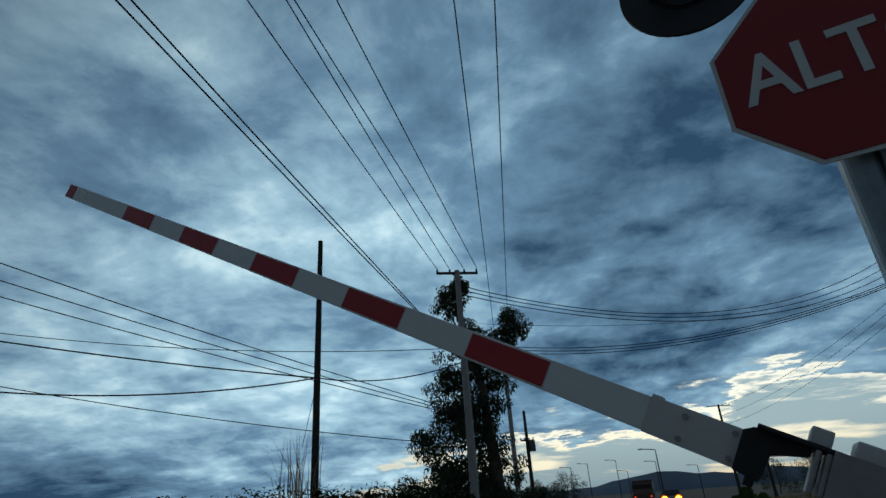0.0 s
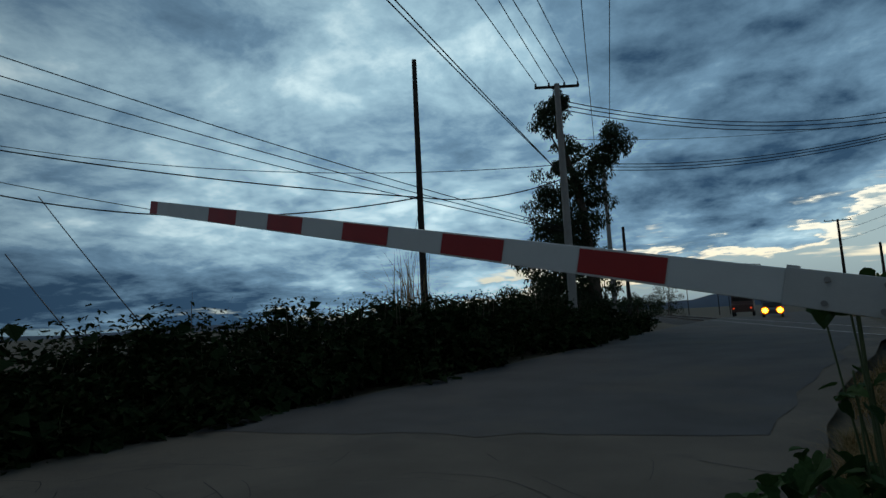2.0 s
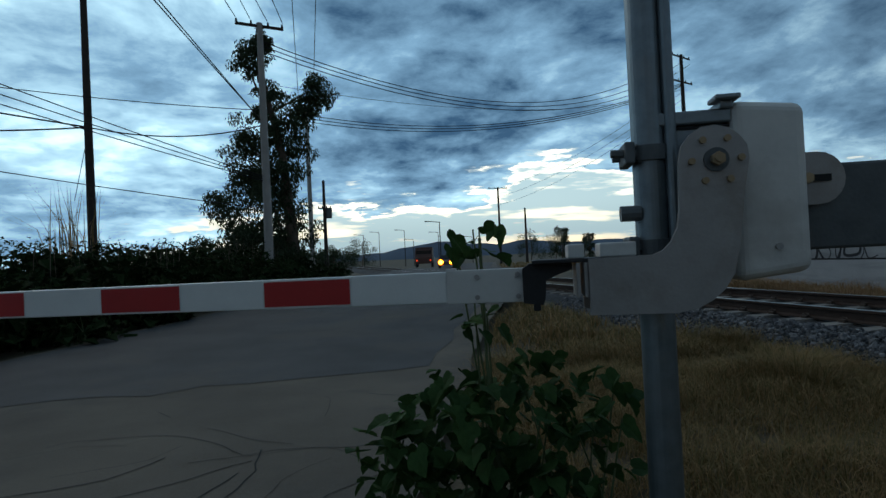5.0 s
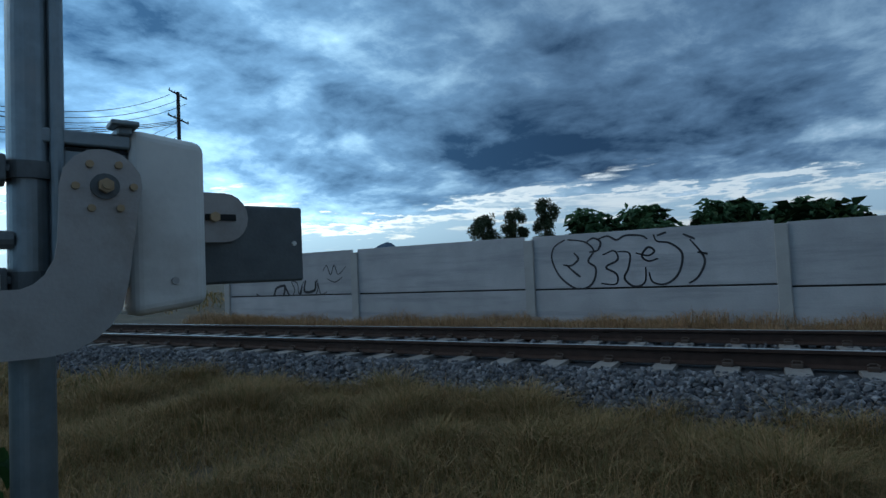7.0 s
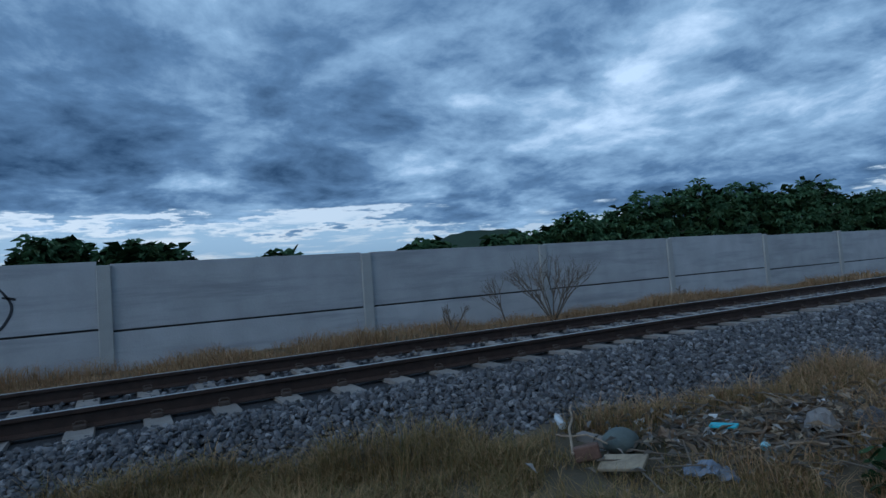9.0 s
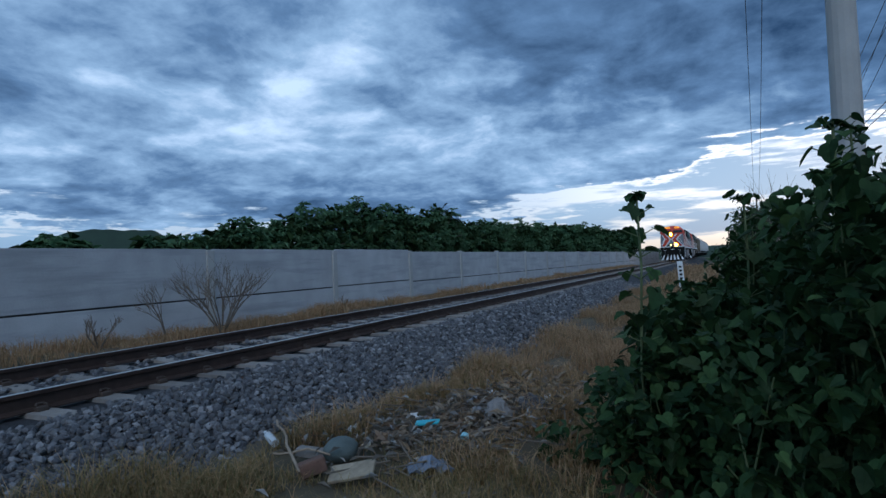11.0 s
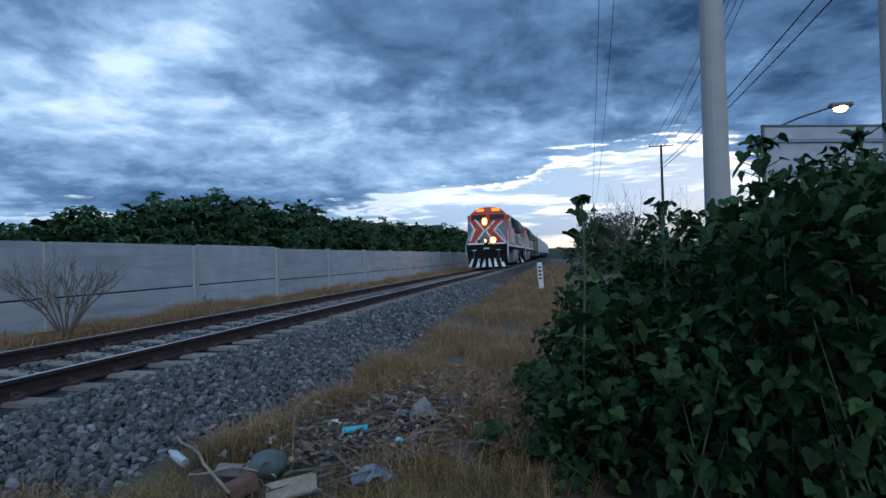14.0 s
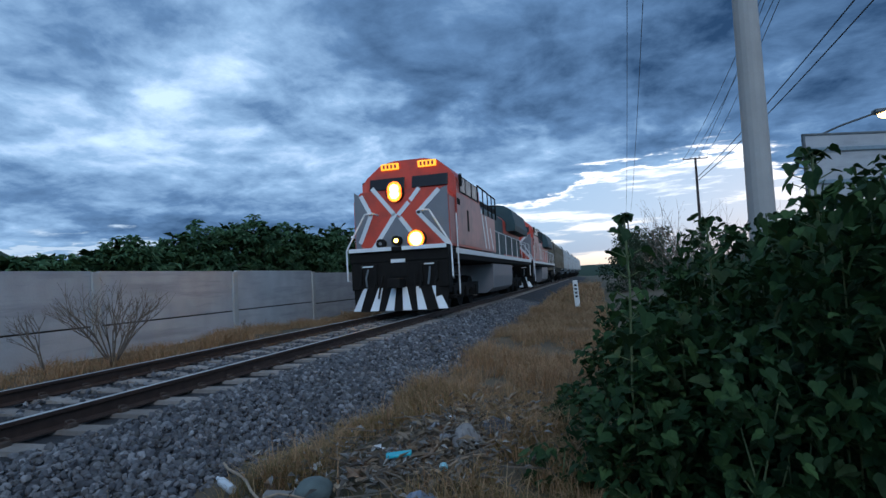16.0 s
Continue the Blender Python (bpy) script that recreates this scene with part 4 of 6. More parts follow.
    o = [(-0.10, 0.065), (-0.55, 0.065)] + [(-0.55 - 0.11 * math.sin(a), -0.05 + 0.115 * math.cos(a)) for a in [math.pi * k / 10 for k in range(11)]] + [(-0.10, -0.165)]
    plate(bm, o, -0.44, -0.42)
    wa = part("weight_arm", bm, M_plategrey, g)
    bm = bmesh.new()
    box(bm, -0.60, -0.46, -0.418, -0.412, -0.065, -0.035)
    part("slot", bm, M_dark, wa)
    bm = bmesh.new()
    rod(bm, (-0.50, -0.42, -0.05), (-0.50, -0.39, -0.05), 0.024, n=6)
    part("nut", bm, M_brass, wa)
    bm = bmesh.new()
    box(bm, -0.95, -0.40, -0.51, -0.445, -0.36, 0.015, 0.012)
    cw = part("counterweight", bm, M_weight, g, "dark steel counterweight plate")
    bm = bmesh.new()
    rod(bm, (-0.90, -0.45, -0.17), (-0.90, -0.435, -0.17), 0.012, n=8)
    part("bolt", bm, M_signwhite, cw)
    return g


gate_arm = build_gate_arm()

# ---- train ----


def build_wheelset(parent, y, r=0.52):
    bm = bmesh.new()
    for sx in (-1, 1):
        rod(bm, (sx * 0.74, y, r), (sx * 0.87, y, r), r, n=28)
        rod(bm, (sx * 0.37, y, r), (sx * 0.74, y, r), r + 0.03, n=28)
    rod(bm, (-0.9, y, r), (0.9, y, r), 0.09, n=12)
    return part("wheelset", bm, M_lblack, parent)


def bogie(parent, y, n, gap):
    for k in range(n):
        build_wheelset(parent, y + (k - (n - 1) / 2) * gap)
    half = (n - 1) / 2 * gap + 0.55
    for sx in (-1, 1):
        bm = bmesh.new()
        box(bm, sx * 1.02 - 0.07, sx * 1.02 + 0.07, y - half, y + half, 0.55, 0.82, 0.03)
        for k in range(n):
            yy = y + (k - (n - 1) / 2) * gap
            box(bm, sx * 1.05 - 0.1, sx * 1.05 + 0.12, yy - 0.2, yy + 0.2, 0.32, 0.72, 0.04)
            if k < n - 1:
                rod(bm, (sx * 1.08, yy + gap / 2, 0.35), (sx * 1.08, yy + gap / 2, 0.62), 0.13, n=12)
        part("bogie_frame", bm, M_lblack, parent)


def hull(bm, section, ys):
    """A body of one (x, z) section along y."""
    rings = [[bm.verts.new((x, y, z)) for x, z in section] for y in ys]
    k = len(section)
    for a, b in zip(rings, rings[1:]):
        for i in range(k):
            bm.faces.new((a[i], a[(i + 1) % k], b[(i + 1) % k], b[i]))
    bm.faces.new(rings[0])
    bm.faces.new(rings[-1][::-1])
    bmesh.ops.recalc_face_normals(bm, faces=bm.faces)
    return bm


def build_locomotive(lit):
    """Front at y = 0, the rest behind it; z = 0 on the rails."""
    g = empty("locomotive")
    tagged(g, "red and grey freight locomotive with white stripes, headlights on" if lit else "dark red trailing freight locomotive", "locomotive", "locomotives")
    bm = bmesh.new()
    box(bm, -1.52, 1.52, -22.0, -0.25, 1.55, 1.88, 0.03)
    part("frame", bm, M_lblack, g)
    bm = bmesh.new()
    for sx in (-1, 1):
        box(bm, sx * 1.535 - 0.012, sx * 1.535 + 0.012, -22.0, -1.2, 1.74, 1.90, 0.004)
    part("sill_stripe", bm, M_lwhite, g)
    # pilot and plough
    bm = bmesh.new()
    box(bm, -1.5, 1.5, -0.75, -0.28, 0.75, 1.62, 0.04)
    part("pilot", bm, M_lblack, g)
    bm = bmesh.new()
    top, bot = (0.80, -0.22), (0.12, -0.02)
    pts = []
    for x in (-1.5, -0.9, 0.9, 1.5):
        yk = 0.0 if abs(x) < 1 else -0.22
        pts.append(((x, top[1] + yk, top[0] + (0.18 if abs(x) > 1 else 0)), (x * 0.93, bot[1] + yk, bot[0])))
    va = [[bm.verts.new(p) for p in pr] + [bm.verts.new((pr[0][0], pr[0][1] - 0.06, pr[0][2])), bm.verts.new((pr[1][0], pr[1][1] - 0.06, pr[1][2]))] for pr in pts]
    for a, b in zip(va, va[1:]):
        bm.faces.new((a[0], b[0], b[1], a[1]))
        bm.faces.new((a[2], a[3], b[3], b[2]))
        bm.faces.new((a[0], a[2], b[2], b[0]))
        bm.faces.new((a[1], b[1], b[3], a[3]))
    bm.faces.new((va[0][0], va[0][1], va[0][3], va[0][2]))
    bm.faces.new((va[-1][0], va[-1][2], va[-1][3], va[-1][1]))
    bmesh.ops.recalc_face_normals(bm, faces=bm.faces)
    plough = part("plough", bm, M_lblack, g)
    for x, lean in ((-1.28, 0.22), (-0.72, 0.14), (-0.28, 0.1), (0.22, -0.08), (0.68, -0.12), (1.28, -0.22)):
        bm = bmesh.new()
        yo = 0.016
        q = [(x - 0.07 + lean, top[0]), (x + 0.07 + lean, top[0]), (x + 0.13 - lean * 0.2, bot[0] + 0.02), (x - 0.13 - lean * 0.2, bot[0] + 0.02)]
        hi, lw = top[1] + yo, bot[1] + yo
        f = [bm.verts.new((a, (hi if i < 2 else lw) - 0.22 * max(0.0, abs(a) - (0.9 if i < 2 else 0.84)) / 0.6, b)) for i, (a, b) in enumerate(q)]
        b2 = [bm.verts.new((v.co.x, v.co.y - 0.01, v.co.z)) for v in f]
        bm.faces.new(f)
        bm.faces.new(b2[::-1])
        for i in range(4):
            bm.faces.new((f[i], b2[i], b2[(i + 1) % 4], f[(i + 1) % 4]))
        part("plough_stripe", bm, M_lwhite, plough)
    bm = bmesh.new()
    box(bm, -0.2, 0.2, -0.3, 0.25, 0.78, 1.06, 0.04)
    box(bm, -0.28, 0.28, -0.30, -0.26, 1.1, 1.5, 0.02)
    rod(bm, (0.5, -0.26, 1.15), (0.55, 0.02, 0.5), 0.03, n=8)
    rod(bm, (-0.5, -0.26, 1.15), (-0.55, 0.02, 0.5), 0.03, n=8)
    part("coupler", bm, M_lblack, g)
    for sx in (-1, 1):
        for k in range(4):
            bm = bmesh.new()
            box(bm, sx * 1.35 - 0.22, sx * 1.35 + 0.22, -1.2, -0.72 - 0.02 * k, 0.45 + 0.32 * k, 0.49 + 0.32 * k)
            part("step", bm, M_lblack, g)
    # uncoupling levers, hoses and brackets across the dark pilot
    for x, z0, z1 in ((-1.15, 0.95, 1.5), (-0.7, 0.9, 1.45), (0.72, 0.9, 1.5), (1.18, 0.95, 1.45)):
        bm = bmesh.new()
        box(bm, x - 0.05, x + 0.05, -0.30, -0.2, z0, z1, 0.02)
        rod(bm, (x, -0.2, z0 + 0.1), (x * 0.97, -0.05, z0 - 0.15), 0.025, n=7)
        part("pilot_bracket", bm, M_lblack, g)
    # front platform
    bm = bmesh.new()
    box(bm, -1.5, 1.5, -0.8, -0.16, 1.86, 1.98, 0.015)
    pl = part("platform", bm, M_lblack, g, "black front platform with white edges")
    for xa, xb in ((-1.5, -0.16), (0.16, 1.5)):
        bm = bmesh.new()
        box(bm, xa, xb, -0.17, -0.145, 1.87, 1.985, 0.006)
        part("white_edge", bm, M_lwhite, pl)
    # nose and cab
    bm = bmesh.new()
    sec = [(-1.5, 1.95), (-1.5, 3.45), (-1.28, 3.72), (1.28, 3.72), (1.5, 3.45), (1.5, 1.95)]
    hull(bm, sec, [-0.7, -2.9])
    nose = part("nose", bm, M_lred, g)

    def front(name, outline, mat, y=-0.69):
        b = bmesh.new()
        plate(b, outline, y - 0.012, y + 0.006)
        return part(name, b, mat, nose)

    front("grey_panel", [(-1.48, 1.98), (-1.48, 3.74), (-1.2, 3.62), (-0.55, 3.02), (-1.42, 1.98)], M_lgrey)
    front("grey_panel", [(1.48, 1.98), (1.48, 3.74), (1.25, 3.60), (0.95, 3.0), (1.32, 2.1), (1.25, 1.98)], M_lgrey)
    front("grey_panel", [(0.95, 1.98), (0.18, 2.98), (0.0, 2.86), (-0.62, 1.98)], M_lgrey)
    for ln in ([(1.25, 3.60), (0.95, 3.02), (1.32, 2.2)], [(0.86, 3.80), (0.22, 3.0)], [(0.18, 2.98), (0.9, 2.0)], [(-0.6, 3.70), (-0.34, 3.4)], [(-0.25, 3.3), (0.06, 2.98)], [(0.0, 2.86), (-0.62, 2.0)], [(-1.2, 3.62), (-0.55, 3.0), (-1.44, 2.0)]):
        b = bmesh.new()
        strip_xz(b, ln, 0.13, -0.684, -0.676)
        part("white_stripe", b, M_lwhite, nose)
    bm = bmesh.new()
    csec = [(-1.55, 1.95), (-1.55, 4.1), (-1.4, 4.32), (-0.95, 4.74), (-0.5, 4.84), (0.5, 4.84), (0.95, 4.74), (1.4, 4.32), (1.55, 4.1), (1.55, 1.95)]
    hull(bm, csec, [-1.5, -1.75, -5.2])
    for v in bm.verts:
        if v.co.y > -1.6 and v.co.z > 3.9:
            v.co.y -= (v.co.z - 3.9) * 0.28
    cab = part("cab", bm, M_lred, g)
    bm = bmesh.new()
    sidec = bmesh.new()
    for sx in (-1, 1):
        box(sidec, sx * 1.56 - 0.006, sx * 1.56 + 0.006, -5.2, -1.48, 2.02, 3.62, 0.003)
        part("side_panel", sidec, M_lside, cab)
        sidec = bmesh.new()
    sidec.free()
    for sx in (-1, 1):
        bm = bmesh.new()
        box(bm, sx * 1.503 - 0.006, sx * 1.503 + 0.006, -1.5, -0.71, 2.02, 3.44, 0.003)
        part("nose_side", bm, M_lside, nose)
        bm = bmesh.new()
        box(bm, sx * 1.28 - 0.27, sx * 1.28 + 0.27, -8.4, -5.21, 1.95, 3.35, 0.03)
        cb = part("equipment_cabinet", bm, M_lside, g, "faded pink equipment cabinet")
        for y0, zt in ((-5.5, 3.3), (-6.2, 3.3), (-7.1, 2.9)):
            bm = bmesh.new()
            q = [(y0, zt), (y0 - 0.16, zt), (y0 - 0.75, 2.05), (y0 - 0.55, 2.05)]
            a = [bm.verts.new((sx * 1.556, p, r)) for p, r in q]
            b = [bm.verts.new((sx * 1.545, p, r)) for p, r in q]
            bm.faces.new(a)
            for i in range(4):
                bm.faces.new((a[i], b[i], b[(i + 1) % 4], a[(i + 1) % 4]))
            bmesh.ops.recalc_face_normals(bm, faces=bm.faces)
            part("white_stripe", bm, M_lwhite, cb)
        for y0, y1, z0, z1 in ((-3.1, -2.85, 2.5, 3.2), (-1.9, -1.5, 3.25, 3.45)):
            bm = bmesh.new()
            box(bm, sx * 1.568 - 0.006, sx * 1.568 + 0.006, y0, y1, z0, z1, 0.003)
            part("panel_recess", bm, M_lblack, cab)
        # window band with red posts
        bm = bmesh.new()
        box(bm, sx * 1.552 - 0.012, sx * 1.552 + 0.012, -5.0, -1.95, 3.68, 4.24, 0.01)
        part("window_band", bm, M_lblack, cab)
        bm = bmesh.new()
        pipe_path(bm, [(sx * 1.5, -5.2, 4.36), (sx * 1.5, -9.0, 4.30), (sx * 1.5, -9.0, 3.4)], 0.03)
        for y in (-5.2, -6.2, -7.2, -8.1):
            rod(bm, (sx * 1.5, y, 3.3), (sx * 1.5, y, 4.33), 0.025, n=6)
        part("roof_rail", bm, M_lblack, cab)
    for x0, x1 in ((-1.3, -0.12), (0.12, 1.3)):
        bm = bmesh.new()
        m = Matrix.Translation((0, -1.56, 4.08)) @ Matrix.Rotation(0.274, 4, "X")
        box(bm, x0, x1, -0.03, 0.012, -0.2, 0.2, 0.02, m)
        part("windscreen", bm, M_glass, cab)
    for sx in (-1, 1):
        for ya, yb in ((-2.7, -2.05), (-3.6, -2.85), (-4.6, -3.85)):
            bm = bmesh.new()
            box(bm, sx * 1.562 - 0.012, sx * 1.562 + 0.012, yb, ya, 3.72, 4.2, 0.01) if ya < yb else box(bm, sx * 1.562 - 0.012, sx * 1.562 + 0.012, ya, yb, 3.72, 4.2, 0.01)
            part("side_window", bm, M_glass, cab)
        bm = bmesh.new()
        box(bm, sx * 1.62 - 0.05, sx * 1.62 + 0.05, -1.9, -1.84, 3.85, 4.25, 0.02)
        part("mirror", bm, M_lblack, cab)
        bm = bmesh.new()
        box(bm, sx * 0.62 - 0.30, sx * 0.62 + 0.30, -1.70, -1.62, 4.54, 4.75, 0.02)
        nb = part("number_board", bm, M_number if lit else M_lblack, cab, "lit yellow number board" if lit else "")
        if lit:
            for k in range(4):
                bm = bmesh.new()
                xk = sx * 0.62 - 0.19 + 0.127 * k
                box(bm, xk - 0.035, xk + 0.035, -1.62, -1.615, 4.585, 4.705)
                part("plain_bar", bm, M_lred, nb)
    bm = bmesh.new()
    pipe_path(bm, [(-0.1, -2.4, 4.84), (-0.1, -2.4, 4.95), (0.3, -2.4, 4.95), (0.3, -2.4, 4.84)], 0.02)
    box(bm, -0.3, 0.3, -4.4, -3.2, 4.83, 4.95, 0.03)
    part("roof_gear", bm, M_lred, cab)
    # headlights
    bm = bmesh.new()
    rod(bm, (0.14, -0.72, 3.64), (0.14, -0.60, 3.64), 0.30, 0.28, n=28)
    hb = part("headlight", bm, M_lblack, nose)
    lights = [(0.14, 3.58, 0.14, True), (0.14, 3.74, 0.14, True)]
    for x, z, r, _ in lights:
        # glowing disc added behind the lens as its glare halo
        if lit:
            bm = bmesh.new()
            rod(bm, (x, -0.606, z), (x, -0.596, z), r + 0.09, n=24)
            part("halo_disc", bm, M_halo, hb, "amber glowing disc that stands in for the headlight halo")
        bm = bmesh.new()
        rod(bm, (x, -0.605, z), (x, -0.585, z), r, n=20)
        part("lens", bm, M_headhot if lit else M_lgrey, hb, "glowing yellow lens" if lit else "")
    for x, z, r, on in ((-0.5, 2.20, 0.19, True), (0.12, 2.18, 0.06, True), (0.62, 2.12, 0.05, False)):
        bm = bmesh.new()
        rod(bm, (x, -0.72, z), (x, -0.50, z), r + 0.09, n=22)
        db = part("ditch_light", bm, M_lblack, nose)
        bm = bmesh.new()
        # wider glowing disc stands in for this lamp's halo
        if lit and r > 0.1:
            rod(bm, (x, -0.504, z), (x, -0.496, z), r + 0.07, n=24)
            part("halo_disc", bm, M_halo, db, "amber glowing disc that stands in for the headlight halo")
            bm = bmesh.new()
        rod(bm, (x, -0.505, z), (x, -0.488, z), r, n=20)
        part("lens", bm, (M_headhot if r > 0.1 else M_head) if lit and on else M_lgrey, db)
    # handrails
    for sx in (-1, 1):
        bm = bmesh.new()
        pipe_path(bm, [(sx * 1.58, -0.55, 1.0), (sx * 1.62, -0.30, 1.05), (sx * 1.62, -0.28, 1.95), (sx * 1.30, -0.28, 2.5), (sx * 1.0, -0.30, 3.0), (sx * 0.75, -0.32, 3.02), (sx * 0.72, -0.68, 3.0)], 0.026)
        part("handrail", bm, M_lwhite, g)
        bm = bmesh.new()
        rod(bm, (sx * 1.58, -1.25, 0.5), (sx * 1.58, -1.25, 2.95), 0.024, n=8)
        part("grab_iron", bm, M_lwhite, g)
        bm = bmesh.new()
        pipe_path(bm, [(sx * 1.5, -5.4, 2.9), (sx * 1.5, -21.6, 2.9), (sx * 1.5, -21.6, 0.9)], 0.022)
        part("side_rail", bm, M_lwhite, g)
        bm = bmesh.new()
        rod(bm, (0, 0, 1.9), (0, 0, 2.9), 0.02, n=6)
        st = part("stanchion", bm, M_lwhite, g)
        st.matrix_basis = pose(sx * 1.5, -5.6, 0)
        for k in range(1, 8):
            o = new("stanchion", st.data)
            o.parent = g
            o.matrix_basis = pose(sx * 1.5, -5.6 - 2 * k, 0)
    # pilot fittings
    for x in (-0.95, 0.95):
        bm = bmesh.new()
        pipe_path(bm, [(x, -0.27, 1.35), (x * 1.02, -0.12, 1.1), (x * 0.98, -0.08, 0.85)], 0.03)
        part("air_hose", bm, M_weight, g)
        bm = bmesh.new()
        box(bm, x - 0.18, x + 0.18, -0.285, -0.265, 1.42, 1.46, 0.004)
        part("grab_bar", bm, M_lwhite, g)
    bm = bmesh.new()
    box(bm, -0.22, 0.22, -0.25, -0.235, 1.52, 1.62, 0.01)
    part("builder_plate", bm, M_lwhite, g)
    # long hood
    hs = [(-0.95, 1.9), (-0.95, 3.9), (-0.7, 4.15), (0.7, 4.15), (0.95, 3.9), (0.95, 1.9)]
    bm = bmesh.new()
    hull(bm, hs, [-5.2, -8.8])
    part("hood", bm, M_lside if lit else M_lred, g)
    bm = bmesh.new()
    hull(bm, hs, [-8.8, -14.5])
    part("hood", bm, M_lgreen, g)
    bm = bmesh.new()
    hull(bm, hs, [-14.5, -21.3])
    part("hood", bm, M_lred, g)
    for k, y in enumerate((-5.6, -6.4, -7.4, -8.2)):
        for sx in (-1, 1):
            bm = bmesh.new()
            o = [(y, 2.0), (y - 0.22, 2.0), (y - 0.55, 3.85), (y - 0.33, 3.85)]
            a = [bm.verts.new((sx * 0.965, p, q)) for p, q in o]
            b = [bm.verts.new((sx * 0.950, p, q)) for p, q in o]
            bm.faces.new(a)
            for i in range(4):
                bm.faces.new((a[i], b[i], b[(i + 1) % 4], a[(i + 1) % 4]))
            bmesh.ops.recalc_face_normals(bm, faces=bm.faces)
            part("white_stripe", bm, M_lwhite, g)
    door = None
    for sx in (-1, 1):
        for k in range(17):
            if door is None:
                bm = bmesh.new()
                box(bm, -0.014, 0.014, -0.80, 0, 2.1, 3.2, 0.008)
                o = part("hood_door", bm, M_lgreen if lit else M_lred, g)
                door = o.data
            else:
                o = new("hood_door", door)
                o.parent = g
            o.matrix_basis = pose(sx * 0.962, -5.5 - 0.92 * k, 0)
    bm = bmesh.new()
    hull(bm, [(-1.45, 3.4), (-1.5, 3.7), (-1.3, 4.55), (-0.9, 4.8), (0.9, 4.8), (1.3, 4.55), (1.5, 3.7), (1.45, 3.4)], [-15.5, -21.2])
    part("radiator", bm, M_lgreen, g, "dark winged radiator housing")
    bm = bmesh.new()
    box(bm, -0.6, 0.6, -14.6, -9.4, 4.12, 4.5, 0.05)
    for k in range(3):
        rod(bm, (0, -16.4 - 1.8 * k, 4.78), (0, -16.4 - 1.8 * k, 4.9), 0.7, n=24)
    part("exhaust_and_fans", bm, M_lblack, g)
    bm = bmesh.new()
    hull(bm, [(-1.4, 0.5), (-1.45, 1.0), (-1.45, 1.5), (1.45, 1.5), (1.45, 1.0), (1.4, 0.5), (1.1, 0.3), (-1.1, 0.3)], [-8.0, -13.6])
    part("fuel_tank", bm, M_lgrey, g)
    bogie(g, -4.2, 3, 1.75)
    bogie(g, -17.6, 3, 1.75)
    return g


def build_hopper(mat, label):
    g = empty("hopper_wagon")
    tagged(g, label, "freight wagon", "wagons of the train")
    bm = bmesh.new()
    sec = [(-1.0, 1.1), (-1.55, 1.7), (-1.6, 2.9), (-1.5, 3.9), (-1.1, 4.45), (-0.4, 4.62), (0.4, 4.62), (1.1, 4.45), (1.5, 3.9), (1.6, 2.9), (1.55, 1.7), (1.0, 1.1)]
    hull(bm, sec, [-1.2, -16.0])
    part("body", bm, mat, g, smooth=False)
    bm = bmesh.new()
    for k in range(9):
        y = -1.3 - 1.83 * k
        box(bm, -1.64, -1.56, y - 0.05, y + 0.05, 1.5, 3.85, 0.01)
        box(bm, 1.56, 1.64, y - 0.05, y + 0.05, 1.5, 3.85, 0.01)
    box(bm, -0.45, 0.45, -15.8, -1.4, 4.6, 4.72, 0.03)
    part("ribbing", bm, mat, g)
    for y in (-4.2, -8.6, -13.0):
        bm = bmesh.new()
        o = [(-1.4, 1.6), (1.4, 1.6), (0.5, 0.6), (-0.5, 0.6)]
        plate(bm, o, y - 0.9, y + 0.9)
        part("chute", bm, mat, g)
    bm = bmesh.new()
    box(bm, -0.3, 0.3, -17.2, 0.0, 1.0, 1.3, 0.02)
    for y in (-0.7, -16.5):
        box(bm, -1.5, 1.5, y - 0.5, y + 0.5, 1.15, 1.3, 0.02)
        pipe_path(bm, [(-1.45, y, 1.3), (-1.45, y, 4.3), (-1.2, y, 4.5)], 0.03)
        pipe_path(bm, [(1.45, y, 1.3), (1.45, y, 4.3), (1.2, y, 4.5)], 0.03)
    part("sill", bm, M_lblack, g)
    bogie(g, -2.2, 2, 1.75)
    bogie(g, -15.0, 2, 1.75)
    return g


loco_a = build_locomotive(True)
loco_b = build_locomotive(False)
hopper = build_hopper(M_hopper1, "weathered olive covered hopper wagon")
hopper2 = build_hopper(M_hopper2, "pale grey covered hopper wagon with rust")
TRAIN = [(loco_a, 0.0), (loco_b, 22.6), (hopper, 45.2), (hopper2, 62.8)]
for k in range(4):
    TRAIN.append((copy_thing(hopper2, pose(0, 0, 0)), 80.4 + 17.6 * k))

# ---- vehicles waiting beyond the crossing ----


